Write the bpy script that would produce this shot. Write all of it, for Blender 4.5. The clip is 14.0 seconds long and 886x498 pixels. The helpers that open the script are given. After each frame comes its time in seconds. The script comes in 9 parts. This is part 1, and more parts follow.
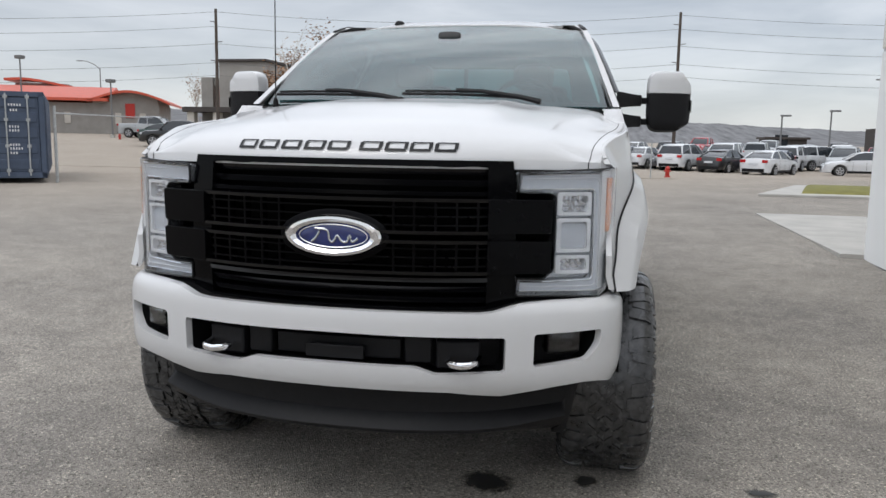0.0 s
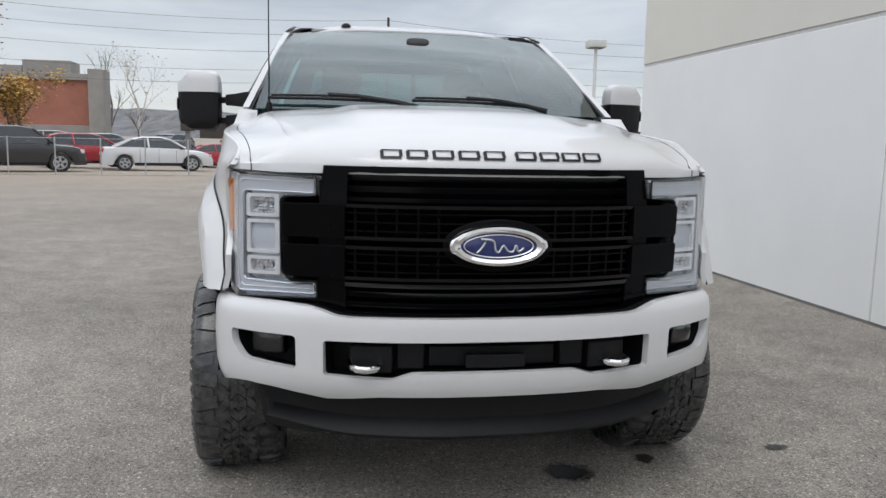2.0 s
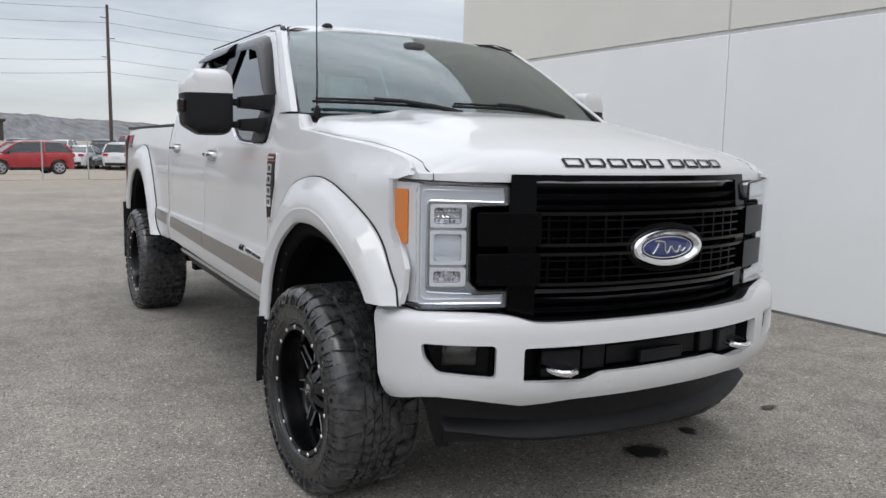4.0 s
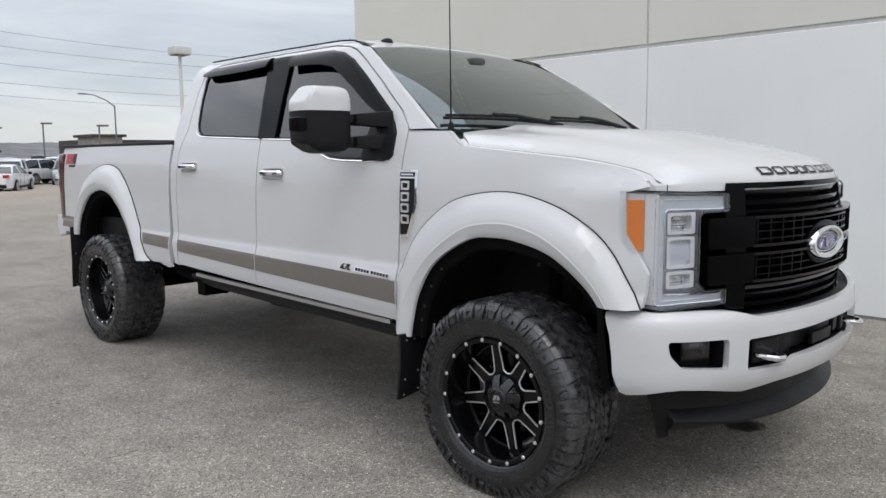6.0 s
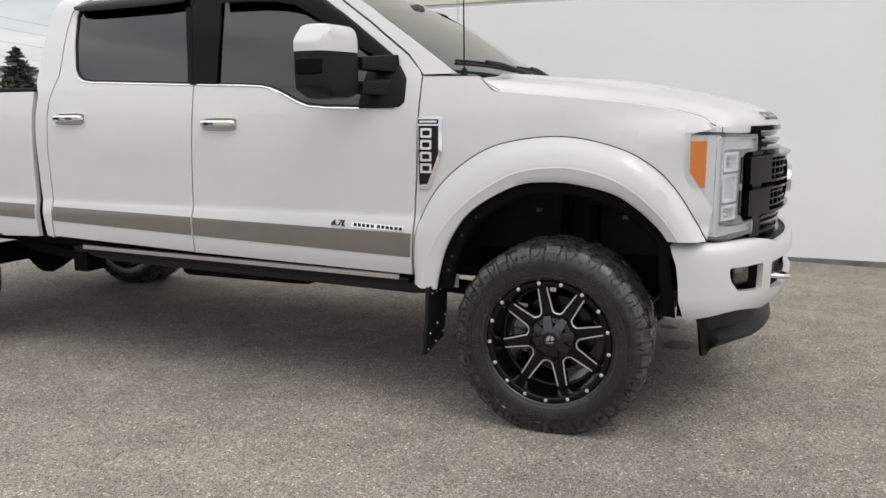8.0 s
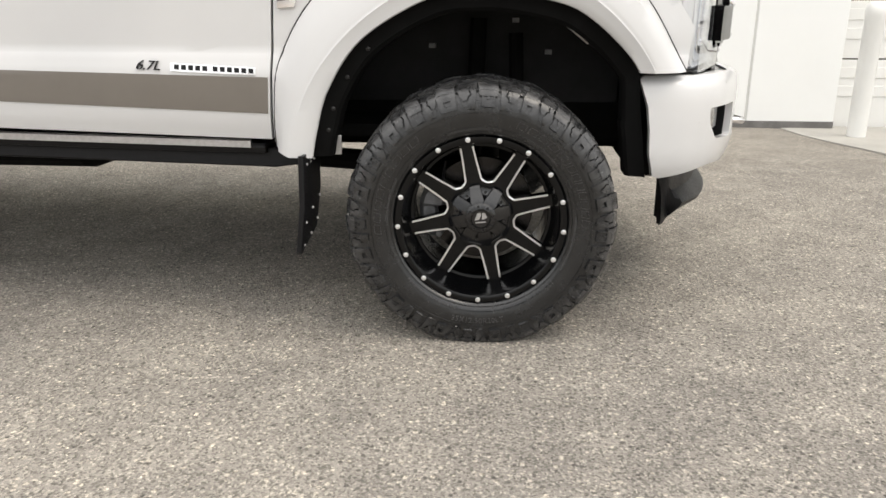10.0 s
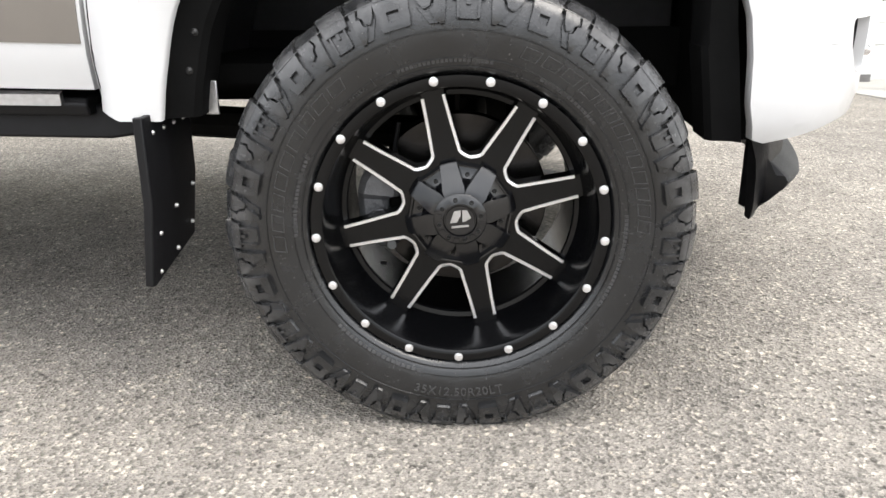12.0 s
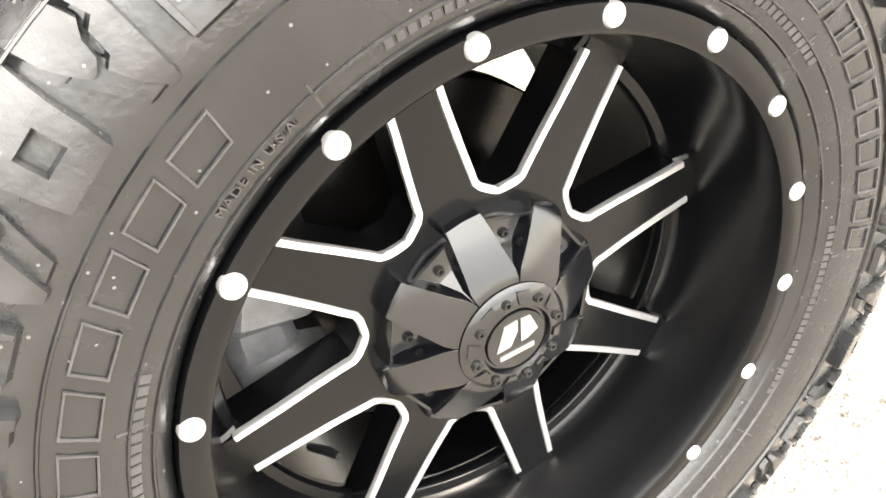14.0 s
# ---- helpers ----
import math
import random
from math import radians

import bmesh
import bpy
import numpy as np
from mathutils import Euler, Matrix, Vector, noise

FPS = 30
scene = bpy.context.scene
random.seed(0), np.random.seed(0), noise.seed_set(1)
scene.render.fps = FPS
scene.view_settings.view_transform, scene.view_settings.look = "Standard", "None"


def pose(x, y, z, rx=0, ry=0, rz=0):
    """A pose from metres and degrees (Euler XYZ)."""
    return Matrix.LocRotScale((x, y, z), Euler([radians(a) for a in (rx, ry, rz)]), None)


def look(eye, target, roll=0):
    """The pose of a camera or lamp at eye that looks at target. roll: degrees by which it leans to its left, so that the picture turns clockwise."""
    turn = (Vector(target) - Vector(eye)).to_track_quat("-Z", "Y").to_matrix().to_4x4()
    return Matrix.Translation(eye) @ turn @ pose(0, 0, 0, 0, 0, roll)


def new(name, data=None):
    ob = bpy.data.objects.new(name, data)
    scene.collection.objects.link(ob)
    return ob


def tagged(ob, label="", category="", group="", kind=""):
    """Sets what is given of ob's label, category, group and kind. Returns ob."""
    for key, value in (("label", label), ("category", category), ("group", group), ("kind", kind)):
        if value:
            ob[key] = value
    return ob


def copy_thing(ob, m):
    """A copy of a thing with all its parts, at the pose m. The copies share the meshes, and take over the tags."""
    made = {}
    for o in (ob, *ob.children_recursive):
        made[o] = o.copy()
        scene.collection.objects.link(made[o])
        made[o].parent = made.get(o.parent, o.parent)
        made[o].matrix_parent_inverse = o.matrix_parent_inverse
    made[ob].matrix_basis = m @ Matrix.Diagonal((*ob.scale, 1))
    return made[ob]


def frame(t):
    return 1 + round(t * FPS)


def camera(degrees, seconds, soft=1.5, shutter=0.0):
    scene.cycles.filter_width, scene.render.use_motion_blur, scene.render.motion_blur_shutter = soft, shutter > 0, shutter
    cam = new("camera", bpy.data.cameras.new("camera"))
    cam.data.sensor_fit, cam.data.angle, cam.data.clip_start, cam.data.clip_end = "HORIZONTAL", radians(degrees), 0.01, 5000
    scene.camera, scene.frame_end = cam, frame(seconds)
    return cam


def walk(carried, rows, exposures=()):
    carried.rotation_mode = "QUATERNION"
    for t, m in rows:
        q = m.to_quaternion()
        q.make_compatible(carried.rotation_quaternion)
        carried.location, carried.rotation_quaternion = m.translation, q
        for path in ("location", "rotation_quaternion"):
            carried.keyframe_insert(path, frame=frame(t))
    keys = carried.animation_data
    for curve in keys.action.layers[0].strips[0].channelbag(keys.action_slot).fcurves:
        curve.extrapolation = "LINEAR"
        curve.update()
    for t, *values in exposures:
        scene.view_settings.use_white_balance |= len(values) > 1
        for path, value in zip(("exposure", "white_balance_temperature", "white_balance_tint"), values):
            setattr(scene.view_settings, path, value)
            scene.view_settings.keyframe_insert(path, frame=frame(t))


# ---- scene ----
cam = camera(58.8, 14.0)
PATH = [
    (0, (0.888, -3.423, 1.381), (0.491, -1.483, 1.104), 1.0),
    (0.5, (0.516, -3.477, 1.367), (0.291, -1.509, 1.091), 0.9),
    (1, (0.133, -3.494, 1.384), (0.111, -1.512, 1.119), 1.4),
    (1.5, (-0.263, -3.524, 1.391), (-0.076, -1.551, 1.127), 1.5),
    (2, (-0.647, -3.485, 1.391), (-0.299, -1.533, 1.126), 1.2),
    (2.5, (-1.055, -3.434, 1.402), (-0.533, -1.524, 1.124), 1.3),
    (3, (-1.426, -3.307, 1.394), (-0.732, -1.453, 1.11), 1.3),
    (3.2, (-1.57, -3.248, 1.402), (-0.805, -1.421, 1.122), 1.3),
    (5.3, (-3.005, -2.444, 1.394), (-1.74, -0.913, 1.155), 0.4),
    (5.5, (-3.13, -2.353, 1.41), (-1.827, -0.855, 1.169), 0.3),
    (6, (-3.45, -2.116, 1.43), (-2.049, -0.708, 1.19), -0.5),
    (6.5, (-3.733, -1.834, 1.374), (-2.242, -0.521, 1.148), -0.4),
    (7, (-3.968, -1.517, 1.384), (-2.387, -0.319, 1.132), -0.7),
    (7.5, (-4.17, -1.17, 1.37), (-2.465, -0.16, 1.095), -0.1),
    (8, (-4.25, -0.807, 1.368), (-2.423, -0.067, 1.031), -0.4),
    (8.5, (-4.245, -0.438, 1.332), (-2.337, -0.002, 0.92), -0.7),
    (9, (-4.032, -0.199, 1.252), (-2.114, 0.052, 0.744), -0.5),
    (9.2, (-3.926, -0.135, 1.216), (-2.015, 0.084, 0.671), -0.2),
    (11.3, (-2.65, -0.039, 0.906), (-0.761, 0.061, 0.256), -0.4),
    (11.5, (-2.572, -0.038, 0.887), (-0.685, 0.057, 0.232), -0.5),
    (12, (-2.405, -0.045, 0.848), (-0.529, 0.06, 0.162), -0.9),
    (12.5, (-2.127, -0.011, 0.839), (-0.304, 0.081, 0.022), -2.4),
    (13, (-1.838, 0.078, 0.818), (-0.076, 0.0, -0.121), -5.4),
    (13.5, (-1.597, 0.148, 0.799), (0.081, -0.193, -0.235), -7.06),
    (14, (-1.454, 0.241, 0.805), (0.079, -0.444, -0.281), -5.5),
]
EXPOSURES = [(0.0, -0.14, 6500, 10), (6.5, -0.10, 6500, 10), (7.5, -0.05, 6700, 10), (8.0, 0.05, 7000, 10), (9.0, 0.17, 7450, 10), (11.3, 1.13, 6950, 10), (12.5, 1.50, 6800, 10), (13.0, 2.13, 6750, 10), (13.5, 2.88, 7100, 10), (14.0, 3.18, 7700, 10)]
walk(cam, [(t, look(eye, target, roll)) for t, eye, target, roll in PATH], EXPOSURES)


# ---- world and sun: a bright overcast day ----
world = bpy.data.worlds.new("overcast")
scene.world = world
world.use_nodes = True
wn, wl = world.node_tree.nodes, world.node_tree.links
wn.clear()
w_out = wn.new("ShaderNodeOutputWorld")
w_bg = wn.new("ShaderNodeBackground")
w_sky = wn.new("ShaderNodeTexSky")
w_sky.sky_type = 'NISHITA'
w_sky.sun_disc = False
w_sky.sun_elevation = radians(48)
w_sky.sun_rotation = radians(200)
w_tc = wn.new("ShaderNodeTexCoord")
w_sep = wn.new("ShaderNodeSeparateXYZ")
w_map = wn.new("ShaderNodeMapping")
w_map.inputs["Scale"].default_value = (1.6, 1.6, 9.0)
w_noise = wn.new("ShaderNodeTexNoise")
w_noise.inputs["Scale"].default_value = 1.7
w_noise.inputs["Detail"].default_value = 7.0
w_noise.inputs["Roughness"].default_value = 0.55
w_noise.inputs["Distortion"].default_value = 0.4
w_cloud = wn.new("ShaderNodeValToRGB")
w_cloud.color_ramp.elements[0].position = 0.32
w_cloud.color_ramp.elements[0].color = (0.50, 0.53, 0.58, 1)
w_cloud.color_ramp.elements[1].position = 0.68
w_cloud.color_ramp.elements[1].color = (0.78, 0.80, 0.84, 1)
w_rise = wn.new("ShaderNodeValToRGB")
w_rise.color_ramp.elements[0].position = 0.0
w_rise.color_ramp.elements[0].color = (1.06, 1.06, 1.03, 1)
w_rise.color_ramp.elements[1].position = 1.0
w_rise.color_ramp.elements[1].color = (2.35, 2.35, 2.35, 1)
for w_p, w_v in ((0.07, 0.98), (0.2, 0.92), (0.42, 2.0)):
    w_e = w_rise.color_ramp.elements.new(w_p)
    w_e.color = (w_v, w_v, w_v, 1)
w_mul = wn.new("ShaderNodeMix")
w_mul.data_type = 'RGBA'
w_mul.blend_type = 'MULTIPLY'
w_mul.inputs["Factor"].default_value = 1.0
w_add = wn.new("ShaderNodeMix")
w_add.data_type = 'RGBA'
w_add.blend_type = 'ADD'
w_add.inputs["Factor"].default_value = 0.03
wl.new(w_tc.outputs["Generated"], w_map.inputs["Vector"])
wl.new(w_map.outputs["Vector"], w_noise.inputs["Vector"])
wl.new(w_noise.outputs["Fac"], w_cloud.inputs["Fac"])
wl.new(w_tc.outputs["Generated"], w_sep.inputs["Vector"])
wl.new(w_sep.outputs["Z"], w_rise.inputs["Fac"])
wl.new(w_cloud.outputs["Color"], w_mul.inputs["A"])
wl.new(w_rise.outputs["Color"], w_mul.inputs["B"])
wl.new(w_mul.outputs["Result"], w_add.inputs["A"])
wl.new(w_sky.outputs["Color"], w_add.inputs["B"])
wl.new(w_add.outputs["Result"], w_bg.inputs["Color"])
w_bg.inputs["Strength"].default_value = 0.95
wl.new(w_bg.outputs["Background"], w_out.inputs["Surface"])

sun_data = bpy.data.lights.new("sun", 'SUN')
sun_data.energy = 0.75
sun_data.angle = radians(25)
sun_data.color = (1.0, 0.97, 0.93)
sun = new("sun", sun_data)
sun.matrix_world = look((-5, -7, 18), (0, 2, 0))

# ---- materials ----
def mat(name, color, rough=0.5, metal=0.0, coat=0.0, spec=0.5, noise_scale=0.0, noise_amt=0.0, bump=0.0, bump_scale=200.0, dark=None, rough_var=0.0, alpha=1.0, transmission=0.0, ior=1.45, coord="Object", island=0.0, stretch=(1, 1, 1)):
    m = bpy.data.materials.new(name)
    m.use_nodes = True
    nt = m.node_tree
    b = nt.nodes["Principled BSDF"]
    b.inputs["Base Color"].default_value = (*color, 1)
    b.inputs["Roughness"].default_value = rough
    b.inputs["Metallic"].default_value = metal
    b.inputs["Coat Weight"].default_value = coat
    b.inputs["Coat Roughness"].default_value = 0.04
    b.inputs["Specular IOR Level"].default_value = spec
    b.inputs["Transmission Weight"].default_value = transmission
    b.inputs["IOR"].default_value = ior
    b.inputs["Alpha"].default_value = alpha
    tc = nt.nodes.new("ShaderNodeTexCoord")
    mp = nt.nodes.new("ShaderNodeMapping")
    mp.inputs["Scale"].default_value = stretch
    nt.links.new(tc.outputs[coord], mp.inputs["Vector"])
    if noise_amt > 0 or dark:
        n1 = nt.nodes.new("ShaderNodeTexNoise")
        n1.inputs["Scale"].default_value = noise_scale
        n1.inputs["Detail"].default_value = 6
        n1.inputs["Roughness"].default_value = 0.6
        nt.links.new(mp.outputs["Vector"], n1.inputs["Vector"])
        r = nt.nodes.new("ShaderNodeValToRGB")
        lo = dark if dark else tuple(c * (1 - noise_amt) for c in color)
        hi = color if dark else tuple(min(1, c * (1 + noise_amt)) for c in color)
        r.color_ramp.elements[0].position, r.color_ramp.elements[1].position = 0.3, 0.7
        r.color_ramp.elements[0].color, r.color_ramp.elements[1].color = (*lo, 1), (*hi, 1)
        nt.links.new(n1.outputs["Fac"], r.inputs["Fac"])
        last = r.outputs["Color"]
        if island:
            oi = nt.nodes.new("ShaderNodeNewGeometry")
            mr = nt.nodes.new("ShaderNodeMapRange")
            mr.inputs["To Min"].default_value, mr.inputs["To Max"].default_value = 1 - island, 1 + island
            nt.links.new(oi.outputs["Random Per Island"], mr.inputs["Value"])
            hs = nt.nodes.new("ShaderNodeHueSaturation")
            nt.links.new(mr.outputs["Result"], hs.inputs["Value"])
            nt.links.new(last, hs.inputs["Color"])
            last = hs.outputs["Color"]
        nt.links.new(last, b.inputs["Base Color"])
        if rough_var:
            mr2 = nt.nodes.new("ShaderNodeMapRange")
            mr2.inputs["To Min"].default_value, mr2.inputs["To Max"].default_value = rough - rough_var, rough + rough_var
            nt.links.new(n1.outputs["Fac"], mr2.inputs["Value"])
            nt.links.new(mr2.outputs["Result"], b.inputs["Roughness"])
    if bump > 0:
        n2 = nt.nodes.new("ShaderNodeTexNoise")
        n2.inputs["Scale"].default_value = bump_scale
        n2.inputs["Detail"].default_value = 4
        nt.links.new(mp.outputs["Vector"], n2.inputs["Vector"])
        bp = nt.nodes.new("ShaderNodeBump")
        bp.inputs["Strength"].default_value = bump
        bp.inputs["Distance"].default_value = 0.01
        nt.links.new(n2.outputs["Fac"], bp.inputs["Height"])
        nt.links.new(bp.outputs["Normal"], b.inputs["Normal"])
    return m


def asphalt_material():
    m = mat("asphalt", (0.15, 0.143, 0.135), 0.9, spec=0.3)
    nt = m.node_tree
    b = nt.nodes["Principled BSDF"]
    tc = nt.nodes.new("ShaderNodeTexCoord")
    def noise_node(scale, detail=5, rough=0.6):
        n = nt.nodes.new("ShaderNodeTexNoise")
        n.inputs["Scale"].default_value, n.inputs["Detail"].default_value, n.inputs["Roughness"].default_value = scale, detail, rough
        nt.links.new(tc.outputs["Object"], n.inputs["Vector"])
        return n
    def ramp(src, stops):
        r = nt.nodes.new("ShaderNodeValToRGB")
        r.color_ramp.elements[0].position, r.color_ramp.elements[0].color = stops[0][0], (*stops[0][1], 1)
        r.color_ramp.elements[1].position, r.color_ramp.elements[1].color = stops[1][0], (*stops[1][1], 1)
        for p, c in stops[2:]:
            e = r.color_ramp.elements.new(p)
            e.color = (*c, 1)
        nt.links.new(src, r.inputs["Fac"])
        return r.outputs["Color"]
    def mix(kind, fac, a, c):
        x = nt.nodes.new("ShaderNodeMix")
        x.data_type, x.blend_type = 'RGBA', kind
        x.inputs["Factor"].default_value = fac
        nt.links.new(a, x.inputs["A"])
        nt.links.new(c, x.inputs["B"])
        return x.outputs["Result"]
    vor = nt.nodes.new("ShaderNodeTexVoronoi")
    vor.inputs["Scale"].default_value = 160
    nt.links.new(tc.outputs["Object"], vor.inputs["Vector"])
    vsep = nt.nodes.new("ShaderNodeSeparateColor")
    nt.links.new(vor.outputs["Color"], vsep.inputs["Color"])
    stones = ramp(vsep.outputs["Red"], [(0.0, (0.155, 0.145, 0.130)), (1.0, (0.56, 0.51, 0.45)), (0.45, (0.304, 0.282, 0.256)), (0.88, (0.366, 0.339, 0.305))])
    fine = ramp(noise_node(420, 3).outputs["Fac"], [(0.3, (0.62, 0.62, 0.62)), (0.72, (1.28, 1.27, 1.25))])
    patches = ramp(noise_node(0.45, 6).outputs["Fac"], [(0.3, (0.76, 0.76, 0.77)), (0.7, (1.14, 1.13, 1.11))])
    spots = ramp(noise_node(3.5, 6, 0.7).outputs["Fac"], [(0.34, (0.82, 0.82, 0.82)), (0.6, (1.05, 1.05, 1.04))])
    out = mix('MULTIPLY', 1.0, mix('MULTIPLY', 1.0, mix('MULTIPLY', 1.0, stones, fine), patches), spots)
    # scattered larger stones, pale and dark
    vo2 = nt.nodes.new("ShaderNodeTexVoronoi")
    vo2.inputs["Scale"].default_value = 62
    nt.links.new(tc.outputs["Object"], vo2.inputs["Vector"])
    vs2 = nt.nodes.new("ShaderNodeSeparateColor")
    nt.links.new(vo2.outputs["Color"], vs2.inputs["Color"])
    tone = ramp(vs2.outputs["Green"], [(0.10, (0.5, 0.5, 0.5)), (0.16, (1, 1, 1)), (0.80, (1, 1, 1)), (0.88, (1.75, 1.70, 1.62))])
    near = nt.nodes.new("ShaderNodeMapRange")
    near.inputs["From Min"].default_value, near.inputs["From Max"].default_value = 0.46, 0.34
    nt.links.new(vo2.outputs["Distance"], near.inputs["Value"])
    spk = nt.nodes.new("ShaderNodeMix")
    spk.data_type, spk.blend_type = 'RGBA', 'MULTIPLY'
    nt.links.new(near.outputs["Result"], spk.inputs["Factor"])
    nt.links.new(out, spk.inputs["A"])
    nt.links.new(tone, spk.inputs["B"])
    # sandy dust blown over the far side of the lot
    dot = nt.nodes.new("ShaderNodeVectorMath")
    dot.operation = 'DOT_PRODUCT'
    dot.inputs[1].default_value = (-0.6, 0.8, 0.0)
    nt.links.new(tc.outputs["Object"], dot.inputs[0])
    far = nt.nodes.new("ShaderNodeMapRange")
    far.inputs["From Min"].default_value, far.inputs["From Max"].default_value, far.inputs["To Max"].default_value = 9.0, 24.0, 0.55
    nt.links.new(dot.outputs["Value"], far.inputs["Value"])
    dust = nt.nodes.new("ShaderNodeMix")
    dust.data_type = 'RGBA'
    nt.links.new(far.outputs["Result"], dust.inputs["Factor"])
    nt.links.new(spk.outputs["Result"], dust.inputs["A"])
    dust.inputs["B"].default_value = (0.37, 0.31, 0.245, 1)
    nt.links.new(dust.outputs["Result"], b.inputs["Base Color"])
    bp = nt.nodes.new("ShaderNodeBump")
    bp.inputs["Strength"].default_value, bp.inputs["Distance"].default_value = 0.9, 0.005
    nt.links.new(vor.outputs["Distance"], bp.inputs["Height"])
    nt.links.new(bp.outputs["Normal"], b.inputs["Normal"])
    return m


M_ASPHALT = asphalt_material()
M_PAINT = mat("pearl_white_paint", (0.60, 0.60, 0.603), 0.35, coat=0.75, spec=0.22, noise_scale=3, noise_amt=0.012)
M_BLACK_GLOSS = mat("gloss_black_paint", (0.002, 0.002, 0.0025), 0.10, coat=0.0, spec=0.10, noise_scale=30, noise_amt=0.1)
M_SLAT = mat("gloss_black_slat", (0.0020, 0.0020, 0.0028), 0.12, spec=0.45, noise_scale=30, noise_amt=0.1)
M_BLACK_PLASTIC = mat("black_plastic", (0.008, 0.008, 0.009), 0.45, spec=0.25, noise_scale=40, noise_amt=0.15, bump=0.12, bump_scale=900)
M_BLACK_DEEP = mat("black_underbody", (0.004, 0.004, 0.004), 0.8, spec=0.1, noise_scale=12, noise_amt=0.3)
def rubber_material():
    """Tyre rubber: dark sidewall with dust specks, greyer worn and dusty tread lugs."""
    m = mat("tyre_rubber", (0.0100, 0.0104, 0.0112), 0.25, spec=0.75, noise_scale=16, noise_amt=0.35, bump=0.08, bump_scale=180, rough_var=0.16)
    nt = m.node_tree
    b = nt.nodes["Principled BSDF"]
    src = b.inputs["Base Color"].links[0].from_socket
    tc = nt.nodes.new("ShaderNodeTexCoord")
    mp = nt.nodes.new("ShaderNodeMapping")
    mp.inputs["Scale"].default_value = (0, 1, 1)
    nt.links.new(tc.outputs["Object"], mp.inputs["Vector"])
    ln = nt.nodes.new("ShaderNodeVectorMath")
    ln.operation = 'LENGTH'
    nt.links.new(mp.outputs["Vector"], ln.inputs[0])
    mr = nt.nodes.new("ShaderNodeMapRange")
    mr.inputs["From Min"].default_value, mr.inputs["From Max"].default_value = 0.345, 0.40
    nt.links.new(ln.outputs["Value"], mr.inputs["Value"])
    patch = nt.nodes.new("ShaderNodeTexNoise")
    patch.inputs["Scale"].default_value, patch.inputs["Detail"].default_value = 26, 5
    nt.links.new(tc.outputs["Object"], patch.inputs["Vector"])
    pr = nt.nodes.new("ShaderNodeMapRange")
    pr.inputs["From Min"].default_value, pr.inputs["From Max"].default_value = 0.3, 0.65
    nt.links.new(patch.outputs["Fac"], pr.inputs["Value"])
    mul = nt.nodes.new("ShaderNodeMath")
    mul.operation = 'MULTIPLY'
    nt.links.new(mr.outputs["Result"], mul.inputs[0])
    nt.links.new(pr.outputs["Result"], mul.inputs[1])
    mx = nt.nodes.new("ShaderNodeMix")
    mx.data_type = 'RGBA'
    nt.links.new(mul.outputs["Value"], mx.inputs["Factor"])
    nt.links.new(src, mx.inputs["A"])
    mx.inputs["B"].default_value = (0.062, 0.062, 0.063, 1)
    # small pale specks of dried dirt
    vo = nt.nodes.new("ShaderNodeTexVoronoi")
    vo.inputs["Scale"].default_value = 85
    vo.inputs["Randomness"].default_value = 1.0
    nt.links.new(tc.outputs["Object"], vo.inputs["Vector"])
    lt = nt.nodes.new("ShaderNodeMath")
    lt.operation = 'LESS_THAN'
    lt.inputs[1].default_value = 0.085
    nt.links.new(vo.outputs["Distance"], lt.inputs[0])
    sc = nt.nodes.new("ShaderNodeMath")
    sc.operation = 'MULTIPLY'
    sc.inputs[1].default_value = 0.55
    nt.links.new(lt.outputs["Value"], sc.inputs[0])
    mx2 = nt.nodes.new("ShaderNodeMix")
    mx2.data_type = 'RGBA'
    nt.links.new(sc.outputs["Value"], mx2.inputs["Factor"])
    nt.links.new(mx.outputs["Result"], mx2.inputs["A"])
    mx2.inputs["B"].default_value = (0.16, 0.155, 0.145, 1)
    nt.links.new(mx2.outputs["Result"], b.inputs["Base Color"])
    return m


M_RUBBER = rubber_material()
M_LINER = mat("wheel_well_plastic", (0.018, 0.018, 0.019), 0.6, spec=0.2, noise_scale=9, noise_amt=0.3)
M_RUBBER_MARK = mat("tyre_rubber_worn", (0.040, 0.040, 0.041), 0.34, spec=0.6, noise_scale=60, noise_amt=0.3)
M_RIM = mat("satin_black_wheel", (0.0020, 0.0021, 0.0025), 0.22, spec=0.34, noise_scale=60, noise_amt=0.12, rough_var=0.04)
M_RIM_GLOSS = mat("gloss_black_cap", (0.003, 0.0032, 0.0042), 0.17, spec=0.85, coat=0.0, noise_scale=60, noise_amt=0.1)
M_MILLED = mat("milled_aluminium", (0.85, 0.85, 0.86), 0.28, metal=0.85, noise_scale=200, noise_amt=0.05)
M_CHROME = mat("chrome", (0.88, 0.88, 0.90), 0.06, metal=1.0, noise_scale=20, noise_amt=0.02)
M_STEEL = mat("brushed_steel", (0.55, 0.55, 0.56), 0.38, metal=1.0, noise_scale=80, noise_amt=0.12)
M_IRON_BLACK = mat("black_bolt_steel", (0.02, 0.02, 0.02), 0.35, metal=0.3, noise_scale=40, noise_amt=0.2)
M_DISC = mat("worn_disc_steel", (0.05, 0.048, 0.047), 0.24, metal=0.9, noise_scale=14, noise_amt=0.35, dark=(0.02, 0.018, 0.017))
M_IRON = mat("cast_iron", (0.17, 0.172, 0.18), 0.45, metal=0.4, noise_scale=40, noise_amt=0.25, bump=0.2, bump_scale=150)
M_LAMP = mat("lamp_reflector", (0.50, 0.52, 0.55), 0.16, metal=0.75, noise_scale=30, noise_amt=0.06)
